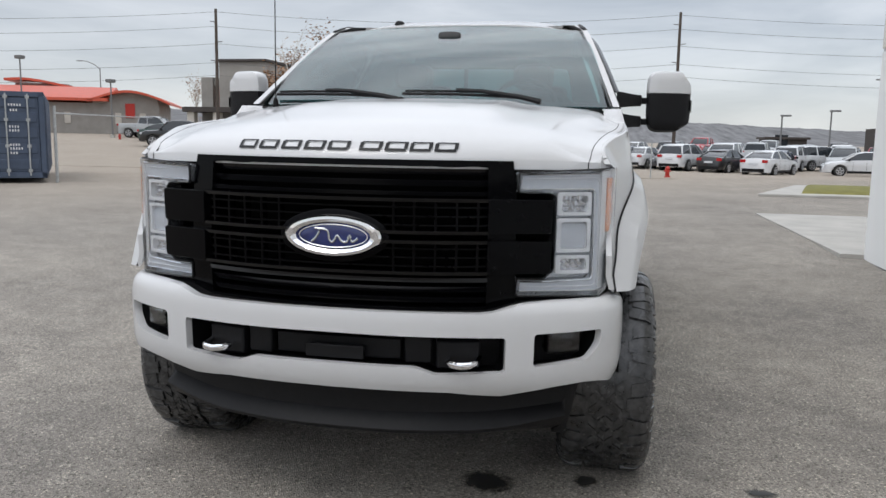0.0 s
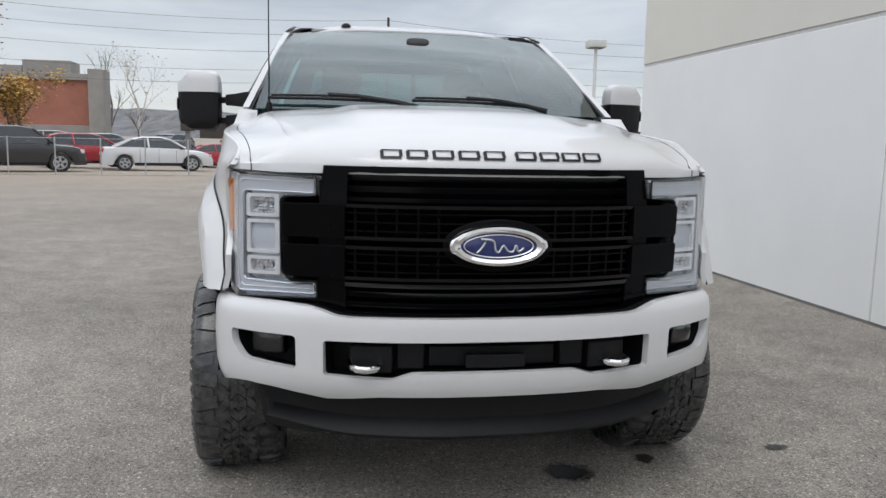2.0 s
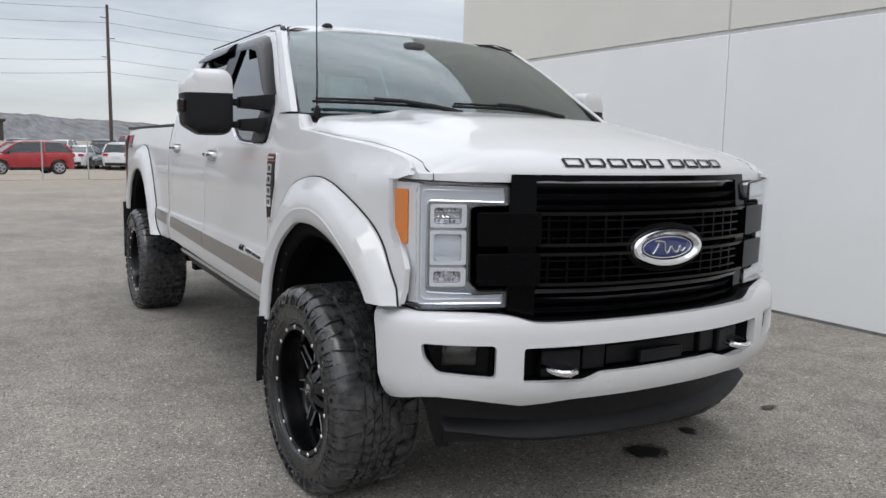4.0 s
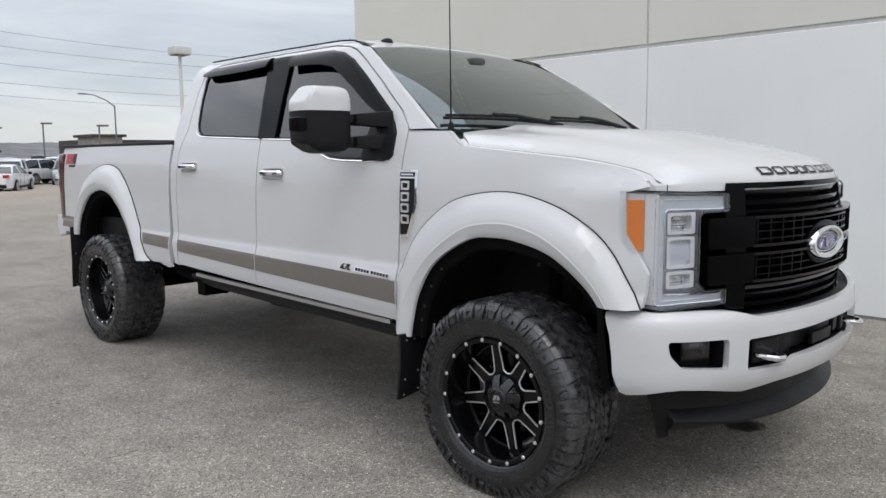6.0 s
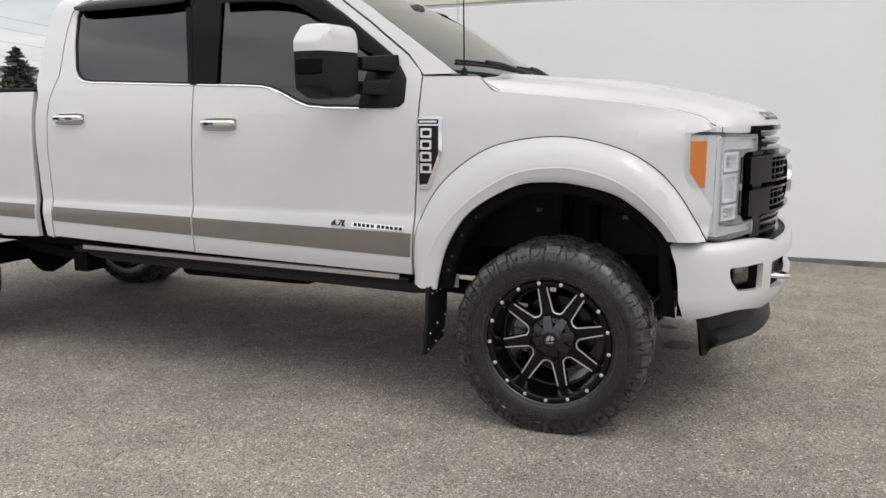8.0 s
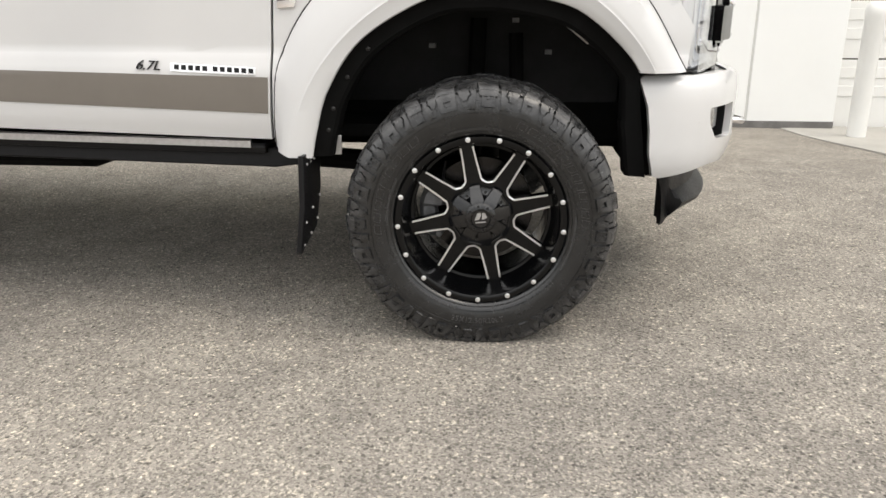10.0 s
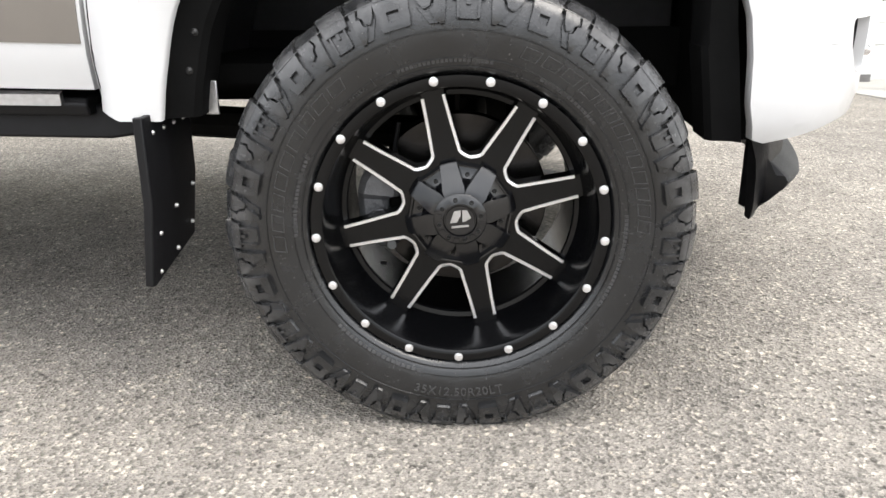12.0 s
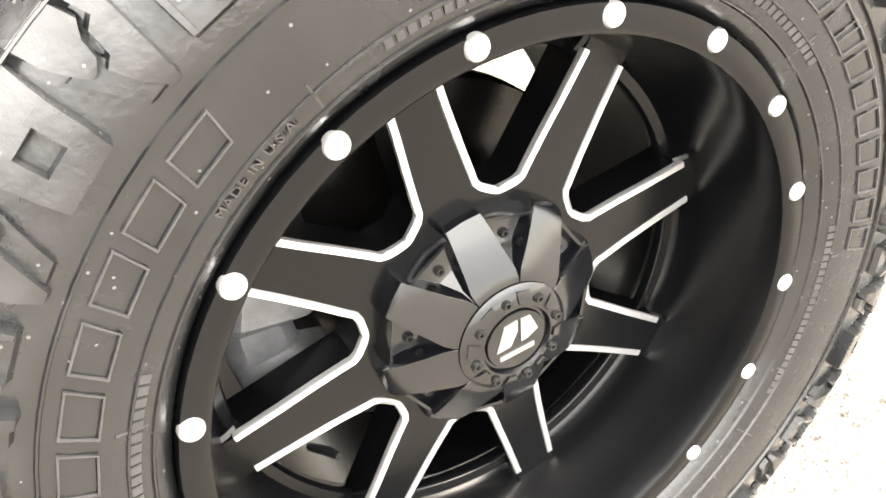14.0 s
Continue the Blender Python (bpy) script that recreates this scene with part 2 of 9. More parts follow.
M_LAMP_BEZEL = mat("silver_lamp_bezel", (0.80, 0.80, 0.81), 0.2, metal=0.2, coat=0.6, noise_scale=30, noise_amt=0.03)
M_LAMP_GUIDE = mat("lamp_light_guide", (0.56, 0.58, 0.62), 0.25, coat=0.6, noise_scale=40, noise_amt=0.04)
M_AMBER = mat("amber_reflector", (0.80, 0.215, 0.010), 0.22, coat=0.8, noise_scale=160, noise_amt=0.18, stretch=(0.2, 0.2, 2))
M_STRIPE = mat("grey_brown_stripe", (0.165, 0.148, 0.13), 0.4, coat=0.5, noise_scale=8, noise_amt=0.05)
M_BLUE = mat("navy_enamel", (0.012, 0.022, 0.12), 0.2, coat=1.0, noise_scale=40, noise_amt=0.1)
M_RED = mat("red_enamel", (0.45, 0.02, 0.03), 0.35, noise_scale=30, noise_amt=0.1)
M_TAIL = mat("dark_tail_lens", (0.05, 0.008, 0.01), 0.15, coat=1.0, noise_scale=30, noise_amt=0.1)
M_SEAT = mat("dark_leather", (0.03, 0.028, 0.026), 0.5, noise_scale=20, noise_amt=0.2)
M_FOG = mat("fog_lamp_bowl", (0.30, 0.31, 0.32), 0.14, metal=1.0, noise_scale=30, noise_amt=0.1)
M_TRIM = mat("grey_interior_trim", (0.06, 0.06, 0.06), 0.7, noise_scale=20, noise_amt=0.15)
M_LETTER = mat("dark_grey_inlay", (0.012, 0.012, 0.013), 0.4, spec=0.3, noise_scale=60, noise_amt=0.1)


def glass_material(name, tint, mixfac, rough=0.0):
    m = bpy.data.materials.new(name)
    m.use_nodes = True
    nt = m.node_tree
    nt.nodes.clear()
    o = nt.nodes.new("ShaderNodeOutputMaterial")
    tr = nt.nodes.new("ShaderNodeBsdfTransparent")
    tr.inputs["Color"].default_value = (*tint, 1)
    gl = nt.nodes.new("ShaderNodeBsdfGlossy")
    gl.inputs["Roughness"].default_value = rough
    gl.inputs["Color"].default_value = (1, 1, 1, 1)
    lw = nt.nodes.new("ShaderNodeLayerWeight")
    lw.inputs["Blend"].default_value = 0.5
    pw = nt.nodes.new("ShaderNodeMath")
    pw.operation = 'POWER'
    pw.inputs[1].default_value = 3.8
    mn = nt.nodes.new("ShaderNodeMath")
    mn.operation = 'MULTIPLY_ADD'
    mn.inputs[1].default_value = 1.0 - mixfac
    mn.inputs[2].default_value = mixfac
    nt.links.new(lw.outputs["Facing"], pw.inputs[0])
    nt.links.new(pw.outputs["Value"], mn.inputs[0])
    mx = nt.nodes.new("ShaderNodeMixShader")
    nt.links.new(mn.outputs["Value"], mx.inputs["Fac"])
    nt.links.new(tr.outputs["BSDF"], mx.inputs[1])
    nt.links.new(gl.outputs["BSDF"], mx.inputs[2])
    nt.links.new(mx.outputs["Shader"], o.inputs["Surface"])
    return m


M_WINDSHIELD = glass_material("windshield_glass", (0.34, 0.52, 0.52), 0.10)
M_PRIVACY = glass_material("dark_tinted_glass", (0.05, 0.05, 0.055), 0.06)
M_LENS = glass_material("clear_lens", (0.94, 0.95, 0.96), 0.04)
M_CAR_GLASS = mat("car_window", (0.02, 0.025, 0.03), 0.06, coat=0.5, noise_scale=2, noise_amt=0.2)


# ---- mesh helpers ----
def finish(bm, name, material, angle=35, smooth=True):
    bmesh.ops.remove_doubles(bm, verts=bm.verts, dist=1e-5)
    bmesh.ops.recalc_face_normals(bm, faces=bm.faces)
    for f in bm.faces:
        f.smooth = smooth
    for e in bm.edges:
        if len(e.link_faces) == 2 and e.calc_face_angle(0) > radians(angle):
            e.smooth = False
    me = bpy.data.meshes.new(name)
    bm.to_mesh(me)
    bm.free()
    me.materials.append(material)
    return me


def part(name, bm, material, parent, label="", angle=35, bevel=0.0, segs=2):
    ob = new(name, finish(bm, name, material, angle))
    ob.parent = parent
    if label:
        tagged(ob, label)
    if bevel:
        add_bevel(ob, bevel, segs)
    return ob


def thing(name, label, category, group="", kind=""):
    return tagged(new(name), label, category, group, kind)


def solo(name, bm, material, label, category, group="", kind="", angle=35, bevel=0.0):
    ob = tagged(new(name, finish(bm, name, material, angle)), label, category, group, kind)
    if bevel:
        add_bevel(ob, bevel, 2)
    return ob


def add_bevel(ob, width, segs=2):
    md = ob.modifiers.new("bevel", 'BEVEL')
    md.width, md.segments, md.limit_method, md.angle_limit = width, segs, 'ANGLE', radians(50)
    md.harden_normals = False


def box(bm, x0, x1, y0, y1, z0, z1):
    v = [bm.verts.new(p) for p in ((x0, y0, z0), (x1, y0, z0), (x1, y1, z0), (x0, y1, z0), (x0, y0, z1), (x1, y0, z1), (x1, y1, z1), (x0, y1, z1))]
    for q in ((0, 3, 2, 1), (4, 5, 6, 7), (0, 1, 5, 4), (1, 2, 6, 5), (2, 3, 7, 6), (3, 0, 4, 7)):
        bm.faces.new([v[i] for i in q])
    return v


def rings(bm, loops, close=True, cap0=True, cap1=True):
    """Skin between loops of equal length."""
    vs = [[bm.verts.new(p) for p in lp] for lp in loops]
    n = len(vs[0])
    for a, b in zip(vs, vs[1:]):
        for i in range(n if close else n - 1):
            j = (i + 1) % n
            bm.faces.new((a[i], a[j], b[j], b[i]))
    if cap0 and close:
        bm.faces.new(vs[0][::-1])
    if cap1 and close:
        bm.faces.new(vs[-1])
    return vs


def tube(bm, pts, r, n=8, caps=True):
    pts = [Vector(p) for p in pts]
    loops = []
    up = Vector((0, 0, 1))
    for i, p in enumerate(pts):
        d = (pts[min(i + 1, len(pts) - 1)] - pts[max(i - 1, 0)]).normalized()
        side = d.cross(up)
        if side.length < 1e-3:
            side = d.cross(Vector((0, 1, 0)))
        side.normalize()
        u2 = side.cross(d)
        rr = r[i] if isinstance(r, (list, tuple)) else r
        loops.append([p + rr * (math.cos(2 * math.pi * k / n) * side + math.sin(2 * math.pi * k / n) * u2) for k in range(n)])
    rings(bm, loops, True, caps, caps)


def lathe(bm, prof, n=48, closed=False, a0=0.0, axis='X'):
    """prof: (radius, along) pairs, turned round the axis; 'X' turns in the y-z plane with along measured towards -x."""
    loops = []
    for k in range(n):
        t = a0 + 2 * math.pi * k / n
        c, s = math.cos(t), math.sin(t)
        if axis == 'X':
            loops.append([(-a, r * s, r * c) for r, a in prof])
        else:
            loops.append([(r * c, r * s, a) for r, a in prof])
    vs = [[bm.verts.new(p) for p in lp] for lp in loops]
    m = len(prof)
    for k in range(n):
        a, b = vs[k], vs[(k + 1) % n]
        for i in range(m if closed else m - 1):
            j = (i + 1) % m
            bm.faces.new((a[i], b[i], b[j], a[j]))


def sheet(bm_out, outer, holes, fmap, us, vs, depth):
    """A plate cut from the 2D outline outer with holes, gridded at us and vs, laid on the surface fmap(u, v, d) and given a thickness."""
    bm = bmesh.new()
    for lp in [outer] + list(holes):
        pv = [bm.verts.new((p[0], p[1], 0)) for p in lp]
        for a, b in zip(pv, pv[1:] + pv[:1]):
            bm.edges.new((a, b))
    bmesh.ops.triangle_fill(bm, use_beauty=True, use_dissolve=False, edges=bm.edges[:])
    for axis, vals in ((0, us), (1, vs)):
        for v in vals:
            co = Vector((v, 0, 0)) if axis == 0 else Vector((0, v, 0))
            no = Vector((1, 0, 0)) if axis == 0 else Vector((0, 1, 0))
            bmesh.ops.bisect_plane(bm, geom=bm.verts[:] + bm.edges[:] + bm.faces[:], plane_co=co, plane_no=no, dist=1e-6)
    junk = []
    for e in bm.edges:
        if len(e.link_faces) == 2:
            d = e.verts[0].co - e.verts[1].co
            if abs(d.x) > 1e-5 and abs(d.y) > 1e-5:
                junk.append(e)
            elif abs(d.x) <= 1e-5 and not any(abs(e.verts[0].co.x - u) < 1e-5 for u in us):
                junk.append(e)
            elif abs(d.y) <= 1e-5 and not any(abs(e.verts[0].co.y - u) < 1e-5 for u in vs):
                junk.append(e)
    bmesh.ops.dissolve_edges(bm, edges=junk, use_verts=False)
    top, bot = {}, {}
    for v in bm.verts:
        top[v] = bm_out.verts.new(fmap(v.co.x, v.co.y, 0.0))
        bot[v] = bm_out.verts.new(fmap(v.co.x, v.co.y, depth))
    for f in bm.faces:
        try:
            bm_out.faces.new([top[v] for v in f.verts])
            bm_out.faces.new([bot[v] for v in reversed(f.verts)])
        except ValueError:
            pass
    for e in bm.edges:
        if len(e.link_faces) == 1:
            a, b = e.verts
            bm_out.faces.new((top[a], top[b], bot[b], bot[a]))
    bm.free()


def grid_vals(a, b, step):
    n = max(1, int(round((b - a) / step)))
    return [a + (b - a) * i / n for i in range(1, n)]


def resample(pts, n):
    pts = [Vector(p) for p in pts]
    d = [0.0]
    for a, b in zip(pts, pts[1:]):
        d.append(d[-1] + (b - a).length)
    out = []
    for k in range(n):
        s = d[-1] * k / (n - 1)
        i = max(j for j in range(len(d)) if d[j] <= s + 1e-9)
        i = min(i, len(pts) - 2)
        f = (s - d[i]) / max(1e-9, d[i + 1] - d[i])
        out.append(pts[i].lerp(pts[i + 1], f))
    return out


def smooth_curve(pts, n=40):
    """A Catmull-Rom curve through pts, evenly resampled."""
    p = [Vector(q) for q in pts]
    p = [2 * p[0] - p[1]] + p + [2 * p[-1] - p[-2]]
    out = []
    for i in range(1, len(p) - 2):
        for k in range(12):
            t = k / 12
            out.append(0.5 * (2 * p[i] + (p[i + 1] - p[i - 1]) * t + (2 * p[i - 1] - 5 * p[i] + 4 * p[i + 1] - p[i + 2]) * t * t + (3 * p[i] - p[i - 1] - 3 * p[i + 1] + p[i + 2]) * t ** 3))
    out.append(p[-2])
    return resample(out, n)


def interp(x, table):
    return float(np.interp(x, [a for a, b in table], [b for a, b in table]))


def sstep(x, a, b):
    t = min(1.0, max(0.0, (x - a) / (b - a)))
    return t * t * (3 - 2 * t)


def mirrored(bm):
    """A copy of bm on the other side of x = 0."""
    b2 = bm.copy()
    for v in b2.verts:
        v.co.x = -v.co.x
    bmesh.ops.reverse_faces(b2, faces=b2.faces)
    return b2


# ---- ground and the white building beside the truck ----
WALL_X = 4.14
bm = bmesh.new()
gx = [-900, -300, -120, -80, -60, -50, -40, -30, -20, -12, -6, -3, 0, 1.2, 1.8, 2.4, 3, 3.6, 4.2, 6, 12, 30, 60, 120, 300, 900]
gy = [-900, -300, -100, -40, -15, -6, -3, -1.5, 0, 3, 6, 7.5, 9, 12, 20, 25, 30, 35, 40, 50, 60, 70, 80, 90, 110, 150, 300, 900]


def ground_z(x, y):
    # the asphalt falls slightly to the wall; the land climbs gently towards the far lots
    dip = (0.07 + 0.05 * sstep(-y, 0, 3)) * sstep(x, 1.2, 4.2) * (1 - sstep(y, 6, 9)) * (1 - sstep(x, 12, 30))
    fall = 0.42 * sstep(y, 30, 47) * sstep(x, -14, -4)
    return 1.5 * sstep(0.8 * y - 0.6 * x, 34, 92) - dip - fall


gv = [[bm.verts.new((x, y, ground_z(x, y))) for y in gy] for x in gx]
for i in range(len(gx) - 1):
    for j in range(len(gy) - 1):
        bm.faces.new((gv[i][j], gv[i + 1][j], gv[i + 1][j + 1], gv[i][j + 1]))
solo("ground", bm, M_ASPHALT, "worn grey asphalt car park with stone speckle", "ground", kind="structure")

M_WALL = mat("painted_concrete_panel", (0.80, 0.81, 0.80), 0.65, noise_scale=0.8, noise_amt=0.03, bump=0.1, bump_scale=120)
M_WALL_UP = mat("cream_concrete_panel", (0.68, 0.665, 0.605), 0.7, noise_scale=0.8, noise_amt=0.03, bump=0.1, bump_scale=120)
M_JOINT = mat("joint_sealant", (0.60, 0.60, 0.58), 0.8, noise_scale=20, noise_amt=0.1)
M_CONCRETE = mat("pale_concrete", (0.40, 0.385, 0.355), 0.85, noise_scale=1.5, noise_amt=0.14, bump=0.25, bump_scale=80)
M_DOOR = mat("white_door_steel", (0.74, 0.74, 0.72), 0.5, noise_scale=3, noise_amt=0.03)

# wall of precast panels: joints are recessed, the upper course is cream
wall = tagged(new("wall_east"), "white precast panel wall of a commercial building, cream above", "wall", kind="structure")
SEAM_Z, WALL_TOP, FAR_Y, NEAR_Y = 2.55, 7.4, 7.33, -3.12
bm = bmesh.new()
box(bm, WALL_X + 0.008, WALL_X + 0.3, NEAR_Y + 0.01, FAR_Y - 0.01, -0.25, WALL_TOP - 0.01)
part("panel_backing", bm, M_JOINT, wall)
for y0, y1 in ((2.41, FAR_Y), (-2.31, 2.39), (NEAR_Y, -2.33)):
    bm = bmesh.new()
    box(bm, WALL_X, WALL_X + 0.1, y0, y1, -0.2, SEAM_Z - 0.02)
    part("panel", bm, M_WALL, wall, bevel=0.006)
    bm = bmesh.new()
    box(bm, WALL_X - 0.006, WALL_X + 0.1, y0, y1, SEAM_Z + 0.02, WALL_TOP)
    part("panel", bm, M_WALL_UP, wall, "cream upper panel", bevel=0.006)
bm = bmesh.new()
box(bm, WALL_X - 0.012, WALL_X + 0.05, NEAR_Y, FAR_Y, -0.2, -0.045)
part("base_strip", bm, mat("dirty_base", (0.16, 0.155, 0.15), 0.9, noise_scale=6, noise_amt=0.3), wall, "dirty grey strip along the ground")
# return wall at the far corner and the rest of the building
bm = bmesh.new()
box(bm, WALL_X + 0.3, 26, FAR_Y - 0.3, FAR_Y - 0.01, -0.1, WALL_TOP)
solo("wall_north", bm, M_WALL_UP, "cream end wall of the commercial building", "wall", kind="structure")
bm = bmesh.new()
box(bm, WALL_X + 0.1, 26, -30, FAR_Y - 0.02, WALL_TOP, WALL_TOP + 0.25)
solo("roof", bm, M_JOINT, "flat grey roof of the commercial building", "roof", kind="structure")
# loading bay door beyond the last panel
bay = tagged(new("door_1"), "white sectional bay door with a dark window strip", "garage door", kind="structure")
for k in range(6):
    z0 = k * 0.52
    bm = bmesh.new()
    box(bm, WALL_X + 0.16, WALL_X + 0.21, -7.3, NEAR_Y - 0.02, z0 - 0.2 if k == 0 else z0, z0 + 0.505)
    for g in (0.17, 0.34):
        box(bm, WALL_X + 0.150, WALL_X + 0.16, -7.3, NEAR_Y - 0.02, z0 + g, z0 + g + 0.10)
    part("door_section", bm, M_DOOR, bay, bevel=0.006)
bm = bmesh.new()
box(bm, WALL_X + 0.14, WALL_X + 0.158, -6.9, NEAR_Y - 0.16, 1.30, 1.95)
part("window_strip", bm, M_CAR_GLASS, bay, "dark glass strip")
bm = bmesh.new()
box(bm, WALL_X, WALL_X + 0.3, -30, -7.3, -0.1, WALL_TOP)
box(bm, WALL_X, WALL_X + 0.3, -7.3, NEAR_Y - 0.005, 3.2, WALL_TOP)
solo("wall_south", bm, M_WALL, "white precast panel wall past the bay door", "wall", kind="structure")
# white pipe bollard guarding the bay
bm = bmesh.new()
lathe(bm, [(0.0, 1.12), (0.05, 1.115), (0.075, 1.09), (0.082, 1.05), (0.082, 1.0), (0.078, 0.99), (0.078, 0.0)], 24, axis='Z')
bmesh.ops.translate(bm, verts=bm.verts, vec=(3.62, -3.12, -0.09))
solo("bollard", bm, M_DOOR, "white painted steel pipe bollard with a rounded cap", "bollard")
# concrete aprons
bm = bmesh.new()
pxs, pys = [2.25 + 0.2 * k for k in range(11)], [-9.0, -7.5, -6.0, -5.0, -4.2, -3.6, -3.2, -2.9]
pg = [[(x, y + (0.0 if y < -3 else 0.25 * sstep(x, 2.25, 4.2)), ground_z(x, y) + 0.015) for x in pxs] for y in pys]
rings(bm, [r_ + [(x, y, z - 0.12) for x, y, z in r_[::-1]] for r_ in pg])
solo("pavement_1", bm, M_CONCRETE, "pale concrete apron before the bay door", "pavement", kind="structure")
bm = bmesh.new()
box(bm, 3.86, 30, FAR_Y - 0.005, 13.25, -0.1, 0.02)
solo("pavement_2", bm, M_CONCRETE, "pale concrete apron behind the building", "pavement", kind="structure")
# dark oil spots on the asphalt
M_OIL = mat("oil_stain", (0.018, 0.017, 0.016), 0.5, noise_scale=9, noise_amt=0.3)
o_nt = M_OIL.node_tree
o_tc, o_mp, o_ln, o_no, o_ad, o_mr = (o_nt.nodes.new("ShaderNode" + k_) for k_ in ("TexCoord", "Mapping", "VectorMath", "TexNoise", "Math", "MapRange"))
o_mp.inputs["Location"].default_value, o_mp.inputs["Scale"].default_value = (-1, -1, 0), (2, 2, 0)
o_ln.operation, o_ad.operation = 'LENGTH', 'MULTIPLY_ADD'
o_no.inputs["Scale"].default_value, o_no.inputs["Detail"].default_value = 22, 5
o_ad.inputs[1].default_value = 0.9
o_mr.inputs["From Min"].default_value, o_mr.inputs["From Max"].default_value = 0.95, 1.32
o_mr.inputs["To Min"].default_value, o_mr.inputs["To Max"].default_value = 0.9, 0.0
o_nt.links.new(o_tc.outputs["Generated"], o_mp.inputs["Vector"])
o_nt.links.new(o_mp.outputs["Vector"], o_ln.inputs[0])
o_nt.links.new(o_tc.outputs["Object"], o_no.inputs["Vector"])
o_nt.links.new(o_no.outputs["Fac"], o_ad.inputs[0])
o_nt.links.new(o_ln.outputs["Value"], o_ad.inputs[2])
o_nt.links.new(o_ad.outputs["Value"], o_mr.inputs["Value"])
o_nt.links.new(o_mr.outputs["Result"], o_nt.nodes["Principled BSDF"].inputs["Alpha"])
for ox, oy, rx, ry in ((0.47, -0.40, 0.12, 0.105), (0.86, -0.30, 0.055, 0.07), (1.55, -0.25, 0.07, 0.045)):
    bm = bmesh.new()
    ring = [bm.verts.new((ox + rx * (1 + 0.3 * noise.noise((ox * 5 + math.cos(a) * 1.5, math.sin(a) * 1.5, oy))) * math.cos(a), oy + ry * (1 + 0.35 * noise.noise((math.cos(a) * 2, ox + math.sin(a) * 2, 3))) * math.sin(a), 0.004)) for a in [2 * math.pi * k / 28 for k in range(28)]]
    bm.faces.new(ring)
    solo("oil_stain", bm, M_OIL, "dark oil drip stain on the asphalt", "stain", "oil stains")


# ---- the white lifted pickup truck ----
truck = thing("pickup_truck", "lifted white crew cab pickup truck parked on asphalt", "pickup truck")
HALF = [(0.50, 0.93), (0.58, 0.965), (0.64, 0.985), (0.70, 1.003), (0.76, 1.010), (0.83, 1.0135), (0.845, 1.0135), (0.902, 0.9995), (0.9065, 0.9970), (0.93, 0.9968), (1.0, 0.9975), (1.2, 0.996), (1.30, 0.990), (1.38, 0.981), (1.45, 0.966), (1.52, 0.948),
        (1.56, 0.932), (1.75, 0.86), (1.95, 0.775), (2.0, 0.748), (2.03, 0.715), (2.05, 0.68), (2.07, 0.62), (2.1, 0.5)]


def half_width(y, z):
    w = interp(z, HALF)
    w -= 0.075 * sstep(-y, 0.22, 0.66) + 0.02 * sstep(y, 4.3, 5.1) + 0.045 * sstep(z, 1.26, 1.38) * sstep(-y, 0.05, 0.5) + 0.014 * sstep(z, 0.95, 1.10) * sstep(-z, -1.30, -1.22) * sstep(-y, 0.30, 0.52)
    return w


def side(u, v, d):
    return (-(half_width(u, v) - d), u, v)


Z_LINES = [0.55, 0.60, 0.64, 0.67, 0.70, 0.73, 0.76, 0.80, 0.83, 0.845, 0.865, 0.885, 0.902, 0.9065, 0.93, 0.96, 1.0, 1.05, 1.1, 1.15, 1.2, 1.25, 1.30, 1.34, 1.38, 1.415, 1.45, 1.485, 1.52, 1.54, 1.56, 1.6, 1.65, 1.7, 1.75, 1.8, 1.85, 1.9, 1.95, 1.98, 2.0, 2.015, 2.03, 2.04, 2.05, 2.06, 2.07]


def both(name, outer, holes, ustep, depth, material, label="", bevel=0.004, offset=0.0, angle=35):
    """The same panel on both flanks of the truck."""
    ys = [p[0] for p in outer]
    made = []
    bm = bmesh.new()
    fm = (lambda u, v, d: (-(half_width(u, v) - d + offset), u, v))
    sheet(bm, outer, holes, fm, grid_vals(min(ys), max(ys), ustep), [z for z in Z_LINES], depth)
    b2 = mirrored(bm)
    made.append(part(name, bm, material, truck, label, bevel=bevel, angle=angle))
    made.append(part(name, b2, material, truck, label, bevel=bevel, angle=angle))
    return made


def both_plain(name, bm, material, label="", parents=None, bevel=0.0, angle=35):
    b2 = mirrored(bm)
    p = parents or (truck, truck)
    return [part(name, bm, material, p[0], label, bevel=bevel, angle=angle), part(name, b2, material, p[1], label, bevel=bevel, angle=angle)]


# front wheel arch outline on the body, and that of the rear
ARCH_OUT = [(0.655, 0.612), (0.648, 0.72), (0.620, 0.891), (0.511, 1.066), (0.33, 1.204), (0.157, 1.258), (-0.055, 1.271), (-0.264, 1.226), (-0.40, 1.15), (-0.495, 1.05), (-0.574, 0.926), (-0.615, 0.855)]
ARCH_CREASE = [(0.600, 0.592), (0.575, 0.71), (0.50, 0.86), (0.365, 1.003), (0.175, 1.118), (0.0, 1.150), (-0.13, 1.142), (-0.255, 1.105), (-0.345, 1.05), (-0.43, 0.973), (-0.485, 0.905), (-0.515, 0.855)]
ARCH_IN = [(0.528, 0.589), (0.512, 0.67), (0.470, 0.80), (0.362, 0.95), (0.16, 1.066), (0.0, 1.086), (-0.12, 1.076), (-0.25, 1.045), (-0.33, 0.998), (-0.40, 0.938), (-0.445, 0.89), (-0.468, 0.855)]
REAR_OUT = [(3.30, 0.69), (3.365, 0.73), (3.405, 0.80), (3.476, 0.962), (3.57, 1.13), (3.654, 1.23), (3.79, 1.33), (3.95, 1.368), (4.12, 1.362), (4.30, 1.315), (4.45, 1.235), (4.57, 1.11), (4.66, 0.95), (4.71, 0.80)]
